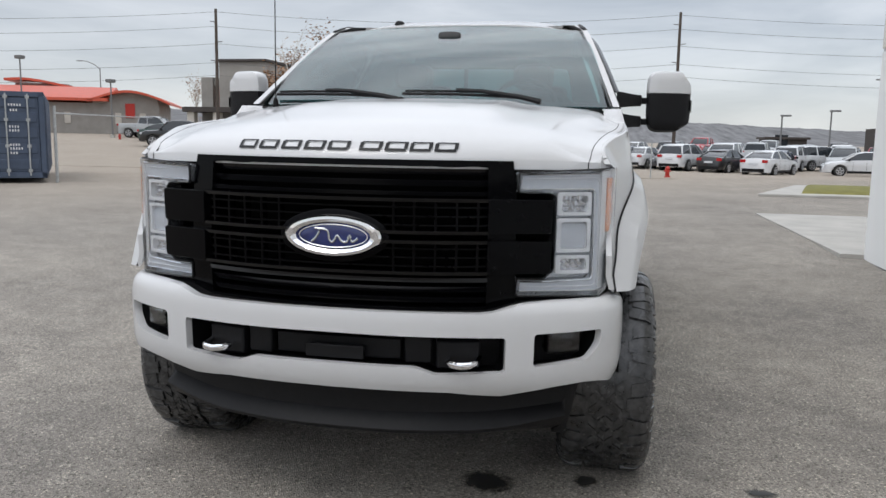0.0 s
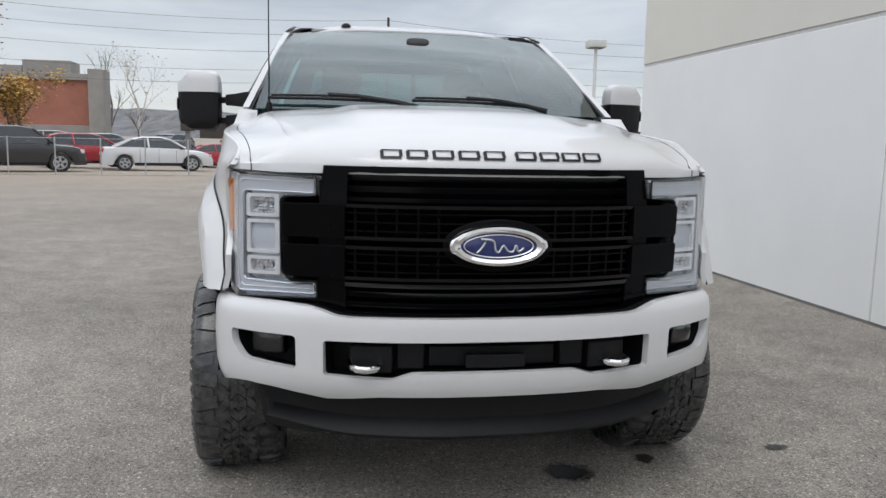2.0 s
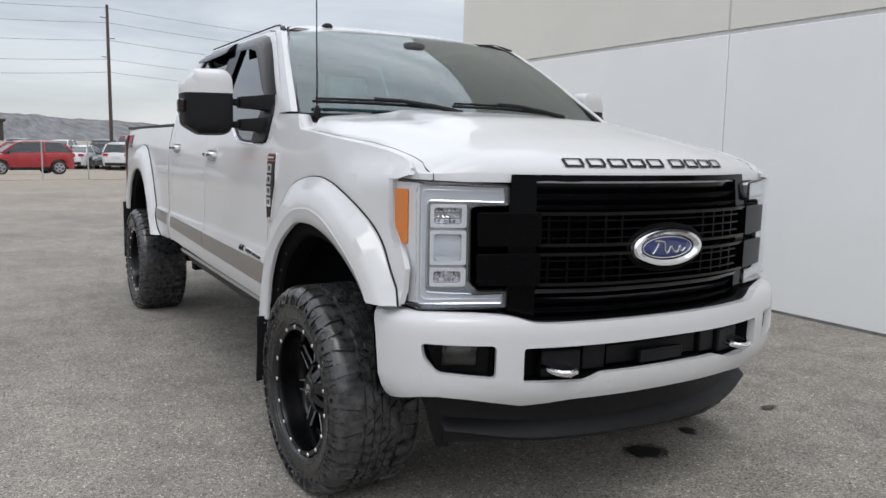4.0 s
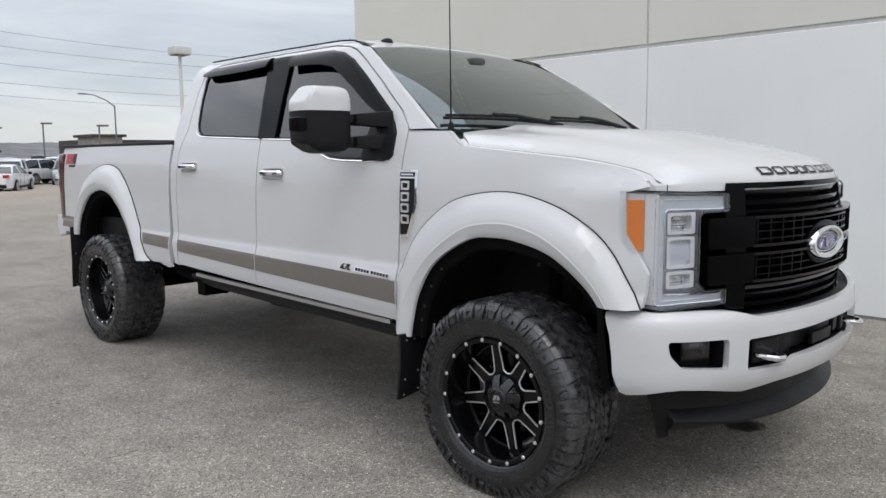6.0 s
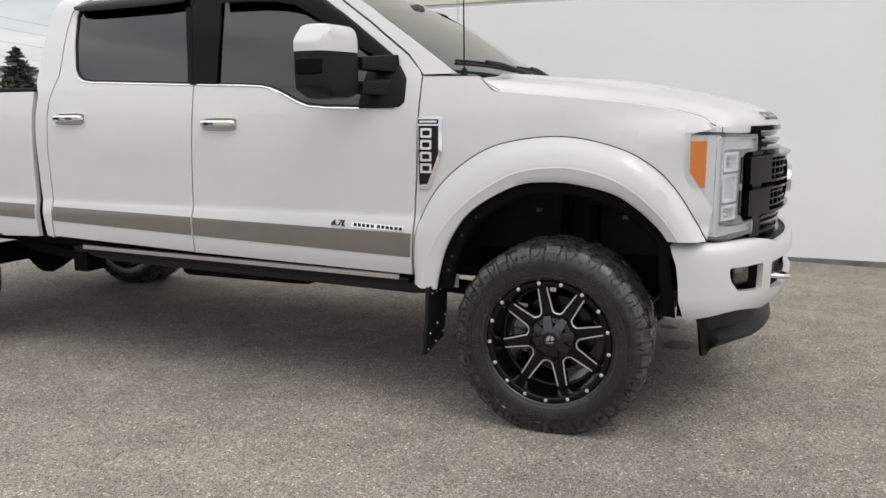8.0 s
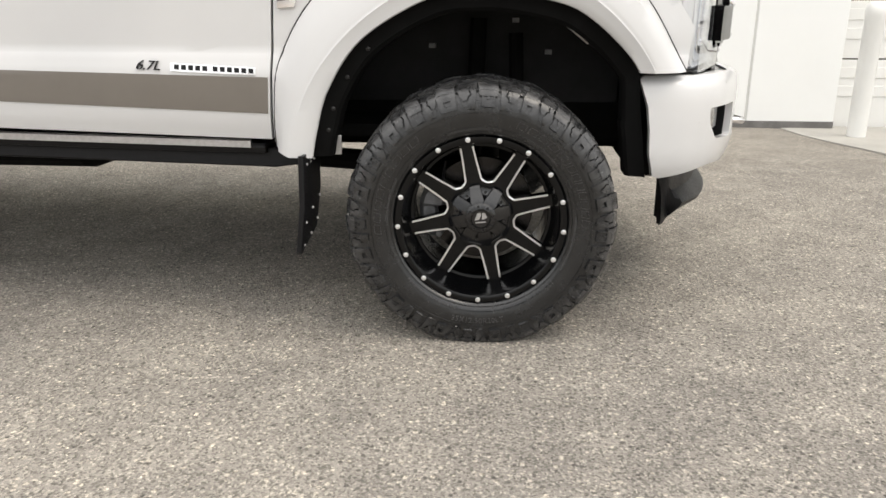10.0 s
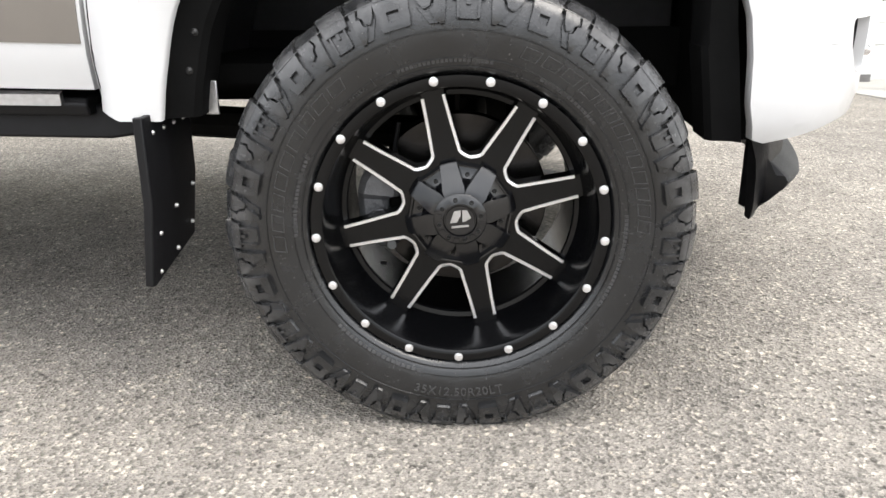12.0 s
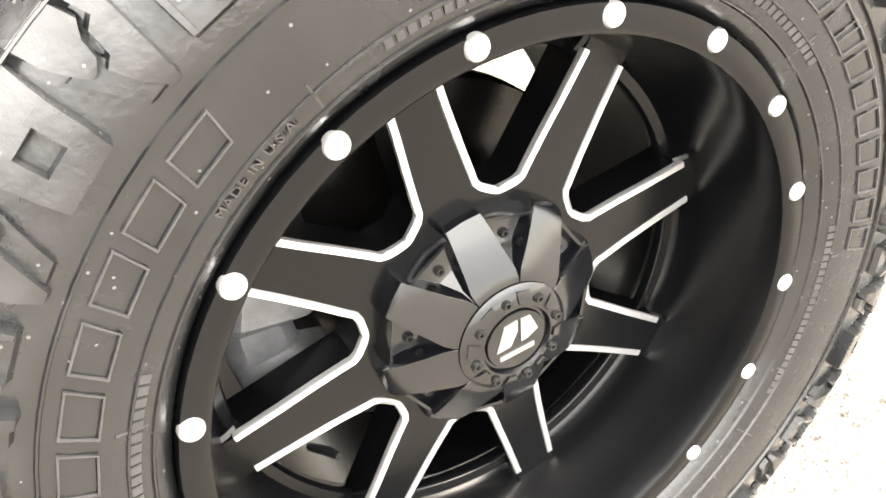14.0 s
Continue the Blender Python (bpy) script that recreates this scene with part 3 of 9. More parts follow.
REAR_CREASE = [(3.42, 0.685), (3.445, 0.75), (3.49, 0.83), (3.55, 0.95), (3.64, 1.07), (3.73, 1.15), (3.84, 1.215), (3.97, 1.245), (4.10, 1.24), (4.26, 1.20), (4.39, 1.135), (4.49, 1.04), (4.57, 0.92), (4.61, 0.80)]
REAR_IN = [(3.475, 0.69), (3.495, 0.75), (3.535, 0.83), (3.61, 0.93), (3.69, 1.02), (3.78, 1.095), (3.88, 1.15), (4.0, 1.175), (4.11, 1.17), (4.24, 1.14), (4.34, 1.09), (4.44, 1.0), (4.51, 0.90), (4.55, 0.80)]


def v3(pts):
    return [(p[0], p[1], 0) for p in pts]


def flare(outs, crease, inn, n=56):
    o, c, i = (smooth_curve(v3(q), n) for q in (outs, crease, inn))
    bm = bmesh.new()
    loops = []
    for a, b, e in zip(o, c, i):
        row = []
        wo = half_width(a.x, a.y)
        taper = 0.055 * sstep(-b.x, 0.25, 0.62)
        row.append((-(wo - 0.012), a.x, a.y))
        row.append((-(wo + 0.006), a.x, a.y))
        for f, px in ((0.06, 0.014), (0.3, 0.034), (0.6, 0.048), (0.85, 0.0565), (0.95, 0.059), (1.0, 0.059)):
            q = a.lerp(b, f)
            row.append((-(1.0 - taper + px - 0.004 if f > 0.1 else wo + px * 0.6), q.x, q.y))
        for f, px in ((0.06, 0.0575), (0.5, 0.050), (0.94, 0.045), (1.0, 0.040)):
            q = b.lerp(e, f)
            row.append((-(1.0 - taper + px), q.x, q.y))
        row.append((-(1.0 - taper + 0.028), e.x, e.y))
        loops.append(row)
    rings(bm, loops, close=False, cap0=False, cap1=False)
    return bm


both_plain("fender_flare", flare(ARCH_OUT, ARCH_CREASE, ARCH_IN), M_PAINT, "wide white wheel arch flare", angle=45)
both_plain("fender_flare", flare(REAR_OUT, REAR_CREASE, REAR_IN), M_PAINT, "wide white wheel arch flare", angle=45)

# black liner flange inside each flare, bolted along its edge
FLANGE_F = ARCH_IN + [(-0.478, 0.75), (-0.492, 0.65), (-0.508, 0.53)]
for inn, cy, cz, wide in ((FLANGE_F, 0.0, 0.45, 0.055), (REAR_IN, 4.03, 0.55, 0.05)):
    pts = smooth_curve(v3(inn), 60)
    bm = bmesh.new()
    loops, holds = [], []
    for p in pts:
        x_ = 1.012 - 0.055 * sstep(cy - p.x, 0.25, 0.50)
        d = Vector((cy - p.x, cz - p.y, 0)).normalized()
        if p.y < 0.7:
            d = Vector((cy - p.x, 0, 0)).normalized()
        rows = [(-(x_ + 0.010), p.x - d.x * 0.004, p.y - d.y * 0.004)]
        for f_, dx in ((0.0, 0.006), (0.2, -0.004), (0.8, -0.008), (1.0, -0.020), (1.02, -0.10)):
            q = p + d * wide * f_
            rows.append((-(x_ + dx), q.x, q.y))
        loops.append(rows)
        q = p + d * wide * 0.55
        holds.append((-(x_ - 0.006), q.x, q.y))
    rings(bm, loops, close=False)
    flanges = both_plain("liner_flange", bm, M_BLACK_DEEP, "black bolted flange inside the flare", angle=40)
    for k in (3, 6, 10, 14):
        bm = bmesh.new()
        lathe(bm, [(0.0, 0.005), (0.003, 0.0045), (0.0050, 0.002), (0.0070, 0.001), (0.0070, -0.004)], 12)
        bmesh.ops.translate(bm, verts=bm.verts, vec=holds[k])
        both_plain("flange_bolt", bm, M_IRON_BLACK, "", flanges)

# front fender, with the headlamp's edge in front and the arch below
arch = smooth_curve(v3(ARCH_OUT), 30)
FENDER_TOP = [(0.622, 1.541), (0.36, 1.533), (0.30, 1.475), (0.275, 1.463), (0.10, 1.449), (-0.02, 1.438), (-0.15, 1.425), (-0.29, 1.410), (-0.42, 1.388), (-0.53, 1.362), (-0.585, 1.340), (-0.615, 1.304)]
fender = [(0.662, 0.626)] + [(p.x + 0.004, p.y + 0.004) for p in arch[1:-1]] + [(-0.618, 0.862), (-0.632, 0.985), (-0.538, 1.130), (-0.536, 1.283)] + FENDER_TOP[::-1] + [(0.626, 1.40), (0.631, 1.126), (0.650, 0.80)]
both("front_fender", fender, [], 0.06, 0.02, M_PAINT)

# doors with window openings
DOOR_F = [(0.670, 0.637), (0.658, 0.80), (0.639, 1.126), (0.635, 1.39), (0.630, 1.530), (0.640, 1.560), (0.712, 1.632), (0.93, 1.792), (1.147, 1.936), (1.23, 1.982), (1.31, 2.008), (1.456, 2.026), (1.98, 2.030), (2.0, 1.93), (1.93, 1.70), (1.886, 1.528), (1.879, 1.40), (1.880, 1.302), (1.892, 0.92), (1.898, 0.671)]
WIN_F = [(1.868, 1.528), (1.60, 1.521), (1.473, 1.513), (1.42, 1.502), (1.355, 1.477), (1.27, 1.437), (1.208, 1.416), (1.10, 1.407), (0.935, 1.403), (0.730, 1.403), (0.703, 1.425), (0.703, 1.53), (0.74, 1.585), (0.81, 1.642), (1.05, 1.80), (1.24, 1.915), (1.33, 1.957), (1.42, 1.975), (1.50, 1.983), (1.81, 1.995), (1.955, 1.995), (1.955, 1.90), (1.91, 1.70)]
DOOR_R = [(1.906, 0.672), (1.900, 0.92), (1.888, 1.302), (1.887, 1.40), (1.894, 1.528), (1.938, 1.70), (2.008, 1.93), (1.988, 2.030), (2.70, 2.022), (2.79, 1.998), (2.832, 1.95), (2.84, 1.85), (2.82, 1.60), (2.865, 1.45), (2.872, 1.20), (2.862, 0.95), (2.868, 0.71)]
WIN_R = [(1.912, 1.530), (2.30, 1.545), (2.59, 1.556), (2.645, 1.565), (2.69, 1.590), (2.722, 1.630), (2.775, 1.80), (2.80, 1.93), (2.785, 1.975), (2.74, 1.99), (2.04, 1.998), (2.025, 1.92), (1.955, 1.70)]


def cup_loop(y0, y1, z0, z1):
    """Rounded opening of a handle cup."""
    cy, cz, ry, rz = (y0 + y1) / 2, (z0 + z1) / 2, (y1 - y0) / 2 - 0.010, (z1 - z0) / 2 - 0.010
    out = []
    for k in range(32):
        c, s = math.cos(2 * math.pi * k / 32), math.sin(2 * math.pi * k / 32)
        out.append((cy + ry * math.copysign(abs(c) ** 0.4, c), cz + rz * math.copysign(abs(s) ** 0.4, s)))
    return out


CUP_F, CUP_R = cup_loop(1.600, 1.825, 1.285, 1.366), cup_loop(2.592, 2.815, 1.316, 1.395)
doors_f = both("front_door", DOOR_F, [WIN_F, CUP_F], 0.08, 0.035, M_PAINT)
doors_r = both("rear_door", DOOR_R, [WIN_R, CUP_R], 0.08, 0.035, M_PAINT)

# cab frame: pillars, roof rail and rear corner
CAB = [(0.470, 1.547), (0.622, 1.547), (0.705, 1.640), (0.925, 1.800), (1.142, 1.944), (1.226, 1.990), (1.31, 2.015), (1.456, 2.033), (1.98, 2.037), (2.71, 2.029), (2.80, 2.004), (2.842, 1.955), (2.850, 1.85), (2.830, 1.60), (2.873, 1.45), (2.880, 1.20), (2.870, 0.95), (2.876, 0.70), (2.925, 0.71), (2.945, 0.95), (2.962, 1.30), (2.955, 1.50), (2.985, 1.56), (2.995, 1.93), (2.97, 2.03), (2.90, 2.068), (2.0, 2.069), (1.45, 2.065), (1.28, 2.04), (1.15, 1.992), (0.95, 1.872)]
both("cab_frame", CAB, [], 0.08, 0.03, M_PAINT)

# pickup bed sides
rarch = smooth_curve(v3(REAR_OUT), 36)
BED = [(2.992, 0.70), (3.27, 0.69)] + [(p.x, p.y + 0.004) for p in rarch[1:]] + [(4.98, 0.80), (5.03, 0.86), (5.035, 1.45), (5.02, 1.51), (2.992, 1.51)]
beds = both("bed_side", BED, [], 0.1, 0.03, M_PAINT)

# grey-brown rocker stripe, laid just proud of doors and bed
for name, pts in (("stripe", [(0.670, 0.721), (1.895, 0.762), (1.893, 0.856), (0.662, 0.833)]), ("stripe", [(1.908, 0.762), (2.864, 0.797), (2.860, 0.876), (1.906, 0.857)]), ("stripe", [(3.00, 0.80), (3.385, 0.812), (3.41, 0.89), (3.00, 0.882)]), ("stripe", [(4.74, 0.84), (5.02, 0.845), (5.02, 0.935), (4.70, 0.93)])):
    both(name, pts, [], 0.1, 0.003, M_STRIPE, "grey-brown lower body stripe", bevel=0.0, offset=0.0025)

# black shell added inside the body, so that the gaps between panels look dark
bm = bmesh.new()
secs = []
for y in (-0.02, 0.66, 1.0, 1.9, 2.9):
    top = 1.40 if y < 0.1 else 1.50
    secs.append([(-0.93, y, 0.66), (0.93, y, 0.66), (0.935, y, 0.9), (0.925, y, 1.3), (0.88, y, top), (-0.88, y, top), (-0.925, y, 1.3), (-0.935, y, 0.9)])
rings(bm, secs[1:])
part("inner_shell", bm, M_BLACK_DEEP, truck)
bm = bmesh.new()
box(bm, -0.88, 0.88, 2.99, 5.0, 0.78, 0.95)
part("bed_floor", bm, M_BLACK_PLASTIC, truck, "black bed liner")
bm = bmesh.new()
box(bm, -0.90, 0.90, 2.995, 3.03, 0.9, 1.50)
part("bed_bulkhead", bm, M_PAINT, truck)
bm = bmesh.new()
box(bm, -0.90, 0.90, 4.985, 5.035, 0.82, 1.52)
part("tailgate", bm, M_PAINT, truck, bevel=0.01)
bm = bmesh.new()
box(bm, -0.952, -0.83, 2.985, 5.04, 1.508, 1.532)
both_plain("bed_rail", bm, M_BLACK_PLASTIC, "black plastic bed rail cap", bevel=0.006)
# gap seal between cab and bed
bm = bmesh.new()
sheet(bm, [(2.93, 0.70), (3.0, 0.70), (3.0, 1.5), (2.95, 1.5), (2.955, 1.3), (2.94, 0.95)], [], lambda u, v, d: (-(half_width(u, v) - 0.035 - d), u, v), [], Z_LINES, 0.02)
both_plain("gap_seal", bm, M_BLACK_DEEP)

# hood: a crowned plate that rolls down over the grille
FRONT_Y = [(0, -0.876), (0.15, -0.869), (0.3, -0.848), (0.45, -0.804), (0.6, -0.745), (0.7, -0.706), (0.8, -0.664), (0.86, -0.634), (0.9, -0.606), (0.95, -0.55)]
NOSE = [(0.0, 1.312), (0.006, 1.327), (0.015, 1.343), (0.04, 1.365), (0.08, 1.386), (0.13, 1.403), (0.2, 1.421), (0.46, 1.466), (0.72, 1.510), (1.0, 1.541), (1.3, 1.566), (1.5, 1.575)]


HOOD_EDGE = [(-0.615, 1.308), (-0.585, 1.342), (-0.53, 1.362), (-0.42, 1.388), (-0.29, 1.410), (-0.15, 1.425), (-0.02, 1.438), (0.10, 1.449), (0.275, 1.466), (0.62, 1.50)]


def hood_z(x, y):
    ax = abs(x)
    s = max(0.0, y - interp(ax, FRONT_Y))
    z = interp(s, NOSE)
    k = min(1.0, s / 0.16)
    z -= k * (0.018 * sstep(ax, 0.42, 1.02) + 0.008 * (ax / 0.9) ** 2)
    # the crown stands highest ahead of the middle
    z += 0.017 * sstep(s, 0.06, 0.32) * (1 - sstep(s, 0.55, 1.05)) * max(0.0, 1 - (ax / 0.72) ** 2)
    # power dome with a soft valley on either flank
    z += 0.012 * sstep(s, 0.25, 0.7) * (sstep(0.50 - ax, 0.0, 0.10) - 0.3 * math.exp(-((ax - 0.56) / 0.05) ** 2))
    # the sides come up to the fender's top edge
    f = sstep(ax, 0.66 + 0.16 * sstep(y, -0.4, 0.2), 0.885 + 0.05 * sstep(y, -0.45, 0.15))
    return z + (interp(y, HOOD_EDGE) + 0.002 - z) * f


def hood_map(u, v, d):
    yf = interp(abs(u), FRONT_Y)
    yb = 0.40 + 0.02 * (1 - (u / 0.9) ** 2) - 0.14 * sstep(abs(u), 0.80, 0.93)
    y = yf + (yb - yf) * v
    return (u, y, hood_z(u, y) - d)


HX = 0.868
HSIDE = [(0.873, 0.04), (0.882, 0.1), (0.902, 0.2), (0.932, 0.35), (0.955, 0.57), (0.959, 0.8), (0.956, 1.0)]
rim = [(-HX, 0.0)] + [(x, 0.0) for x in np.linspace(-0.85, 0.85, 35)] + [(HX, 0.0)] + HSIDE + [(x, 1.0) for x in np.linspace(0.85, -0.85, 35)] + [(-a, b) for a, b in HSIDE[::-1]]
bm = bmesh.new()
sheet(bm, [(float(a), float(b)) for a, b in rim], [], hood_map, grid_vals(-0.96, 0.96, 0.04), [0.003, 0.008, 0.016, 0.03, 0.045, 0.06, 0.08, 0.1, 0.13, 0.16, 0.2, 0.25, 0.3, 0.35, 0.4, 0.45, 0.5, 0.55, 0.6, 0.65, 0.7, 0.75, 0.8, 0.85, 0.9, 0.95], 0.03)
hood = part("hood", bm, M_PAINT, truck, "crowned white hood", bevel=0.004)
# fender tops behind the hood's rear corners
bm = bmesh.new()
loops = []
for k in range(9):
    x = 0.865 + (0.945 - 0.865) * k / 8
    y0 = hood_map(x, 1.0, 0)[1] + 0.005
    y1 = interp(x, [(0.83, 0.445), (0.88, 0.48), (0.91, 0.60), (0.945, 0.625)])
    zh = hood_map(x, 1.0, 0)[2]
    row = []
    for f in (0.0, 0.05, 0.1, 0.17, 0.25, 0.35, 0.5, 0.7, 1.0):
        y = y0 + (y1 - y0) * f
        row.append((-x, y, max(zh - 0.004, interp(y - (y0 - 0.268), [(0.25, 1.462), (0.275, 1.463), (0.30, 1.475), (0.36, 1.533), (0.45, 1.5365), (0.622, 1.541)]))))
    loops.append(row)
rings(bm, loops, close=False)
both_plain("fender_top", bm, M_PAINT)
# thin dark seal round the flares
for pts_ in (ARCH_OUT, REAR_OUT):
    bm = bmesh.new()
    tube(bm, [(-(half_width(p.x, p.y) + 0.002), p.x, p.y) for p in smooth_curve(v3(pts_), 60)], 0.0042, 6)
    both_plain("flare_seal", bm, M_BLACK_PLASTIC, "thin black flare seal")
# painted fold that closes the hood's side on the fender
bm = bmesh.new()
tube(bm, [(-(half_width(y, interp(y, HOOD_EDGE)) - 0.009), y, interp(y, HOOD_EDGE) - 0.006) for y in np.linspace(-0.60, 0.26, 30)], 0.0095, 8)
both_plain("fender_fold", bm, M_PAINT)
# shut line between the hood and the fender on either side
bm = bmesh.new()
SHUT = [(0.828, 0.0), (0.831, 0.02), (0.836, 0.06), (0.844, 0.12), (0.860, 0.22), (0.887, 0.38), (0.916, 0.56), (0.930, 0.78), (0.936, 0.98)]
shut = [(-0.828, hood_map(-0.828, 0.0, 0)[1] - 0.001, 1.288)]
for p in smooth_curve([(a, b, 0) for a, b in SHUT], 48):
    q = hood_map(-p.x, p.y, 0)
    shut.append((q[0], q[1], q[2] - 0.0008))
tube(bm, shut, 0.0020, 6)
both_plain("shut_line", bm, M_BLACK_DEEP, "thin dark shut line")
# dark inlaid characters on the nose of the hood: nine plain hollow frames of their width
hood_marks = [(-0.392, 0.074), (-0.306, 0.074), (-0.218, 0.074), (-0.131, 0.076), (-0.044, 0.078), (0.068, 0.078), (0.156, 0.076), (0.240, 0.074), (0.322, 0.076)]
for x0, w in hood_marks:
    bm = bmesh.new()
    def on_hood(x, s, up):
        y = interp(abs(x), FRONT_Y) + s
        return (x, y - up * 0.7, hood_z(x, y) + up * 0.7)
    # a hollow frame each
    rails = [(0.06, 1.0, 0.038, 0.044), (0.0, 0.94, 0.011, 0.0165), (0.0, 0.16, 0.0165, 0.038), (0.84, 1.0, 0.0165, 0.038)]
    for (a, b, c, e) in rails:
        xs = np.linspace(x0 + a * w, x0 + b * w, 4)
        for xa, xb in zip(xs, xs[1:]):
            q = [bm.verts.new(on_hood(float(p[0]), p[1], p[2])) for p in ((xa, c, 0.004), (xb, c, 0.004), (xb, e, 0.004), (xa, e, 0.004))]
            bm.faces.new(q)
    part("hood_mark", bm, M_LETTER, hood, "dark inlaid hollow character frame")

# cowl below the windshield
bm = bmesh.new()
loops = []
for x in np.linspace(-0.90, 0.90, 25):
    k = (x / 0.9) ** 2
    loops.append([(float(x), 0.34 + 0.02 * k, 1.465), (float(x), 0.40 + 0.04 * k, 1.532 - 0.030 * k), (float(x), 0.50 + 0.10 * k, 1.543 - 0.012 * k), (float(x), 0.60, 1.53), (float(x), 0.60, 1.47)])
rings(bm, loops, close=True)
part("cowl", bm, M_BLACK_PLASTIC, truck, "black plastic cowl with vents")

# roof
def roof_map(u, v, d):
    x = u
    yf = 1.19 + 0.12 * (1 - (abs(u) / 0.66) ** 2) * -0.0 + 0.10 * sstep(abs(u), 0.45, 0.70)
    y = yf + (2.985 - yf) * v
    s = y - yf
    edge = 2.112 - 0.042 * (abs(x) / 0.63) ** 4
    z = edge - 0.075 * (1 - sstep(s, -0.05, 0.42)) - 0.02 * (1 - sstep(2.985 - y, 0, 0.25))
    return (x, y, z - d)


rim = [(float(x), 0.0) for x in np.linspace(-0.665, 0.665, 27)] + [(0.66, 0.3), (0.655, 0.7)] + [(float(x), 1.0) for x in np.linspace(0.645, -0.645, 27)] + [(-0.655, 0.7), (-0.66, 0.3)]
bm = bmesh.new()
sheet(bm, rim, [], roof_map, grid_vals(-0.67, 0.67, 0.07), [0.02, 0.04, 0.07, 0.1, 0.15, 0.2, 0.25, 0.3, 0.4, 0.5, 0.6, 0.7, 0.8, 0.9, 0.95], 0.03)
part("roof", bm, M_PAINT, truck, bevel=0.004)
# black drip mouldings along the roof edges
bm = bmesh.new()
tube(bm, [(-0.745, 1.175, 2.000), (-0.722, 1.24, 2.027), (-0.70, 1.32, 2.048), (-0.68, 1.46, 2.062), (-0.67, 2.0, 2.069), (-0.67, 2.9, 2.068)], 0.0048, 8)
both_plain("roof_moulding", bm, M_BLACK_PLASTIC, "black roof ditch moulding")
bm = bmesh.new()
rings(bm, [[(-0.737, 1.155, 1.990), (-0.716, 1.170, 2.006), (-0.716, 1.182, 2.016), (-0.744, 1.17, 2.008)], [(-0.716, 1.245, 2.022), (-0.694, 1.258, 2.034), (-0.694, 1.27, 2.042), (-0.72, 1.26, 2.035)]])
both_plain("moulding_cap", bm, M_BLACK_PLASTIC, bevel=0.004)

# windshield
def ws_map(u, v, d):
    yb, yt = 0.385 + 0.115 * u * u, 1.195 - 0.035 * u * u
    xb, xt = 0.895 * u, 0.735 * u
    y = yb + (yt - yb) * v
    z = 1.545 + (2.033 - 0.042 * u * u - 1.545) * v + 0.028 * math.sin(math.pi * v)
    x = xb + (xt - xb) * v
    return (x, y + d * 0.6, z - d * 0.8)


bm = bmesh.new()
sheet(bm, [(-1, 0), (1, 0), (1, 1), (-1, 1)], [], ws_map, grid_vals(-1, 1, 0.1), grid_vals(0, 1, 0.1), 0.006)
ws = part("windshield", bm, M_WINDSHIELD, truck, "green-tinted windshield")
ws.visible_shadow = False
bm = bmesh.new()
sheet(bm, [(-1, 0), (1, 0), (1, 1), (-1, 1)], [[(-0.955, 0.05), (0.955, 0.05), (0.95, 0.95), (0.40, 0.965), (0.16, 0.93), (0.13, 0.86), (-0.13, 0.86), (-0.16, 0.93), (-0.40, 0.965), (-0.95, 0.95)]], lambda u, v, d: ws_map(u, v, d + 0.007), grid_vals(-1, 1, 0.1), grid_vals(0, 1, 0.1), 0.003)
part("windshield_band", bm, M_BLACK_PLASTIC, ws, "black ceramic edge band")

# grey trim on the inner faces of the cab
for pts_, holes_ in ((CAB, []), (DOOR_F, [WIN_F]), (DOOR_R, [WIN_R])):
    bm = bmesh.new()
    sheet(bm, pts_, holes_, lambda u, v, d: (-(half_width(u, v) - 0.040 - d), u, v), [], Z_LINES, 0.004)
    both_plain("inner_trim", bm, M_TRIM, "grey inner trim")
# side glass, belt trim and rain visors
for doors, win, nm in ((doors_f, WIN_F, "front"), (doors_r, WIN_R, "rear")):
    bm = bmesh.new()
    ys = [p[0] for p in win]
    sheet(bm, win, [], lambda u, v, d: (-(half_width(u, v) - 0.014 - d), u, v), grid_vals(min(ys), max(ys), 0.1), Z_LINES, 0.005)
    for g in both_plain("side_window", bm, M_PRIVACY, "dark tinted side glass", doors):
        g.visible_shadow = False
    # black frame round the glass
    n = len(win)
    c = (sum(ys) / n, sum(p[1] for p in win) / n)
    ins = [(p[0] + (c[0] - p[0]) * 0.035, p[1] + (c[1] - p[1]) * 0.05) for p in win]
    bm = bmesh.new()
    sheet(bm, win, [ins], lambda u, v, d: (-(half_width(u, v) - 0.008 - d), u, v), [], Z_LINES, 0.005)
    both_plain("window_seal", bm, M_BLACK_PLASTIC, "black window seal", doors)
for doors, pts in ((doors_f, [(1.868, 1.527), (1.60, 1.520), (1.473, 1.512), (1.42, 1.501), (1.355, 1.476), (1.27, 1.436), (1.208, 1.415), (1.10, 1.406), (0.90, 1.402), (0.75, 1.401)]), (doors_r, [(1.91, 1.529), (2.30, 1.544), (2.59, 1.555), (2.645, 1.564), (2.69, 1.589)])):
    bm = bmesh.new()
    tube(bm, [(-(half_width(a, b) + 0.001), a, b - 0.004) for a, b in pts], 0.0055, 6)
    both_plain("belt_trim", bm, M_CHROME, "thin chrome belt trim", doors)
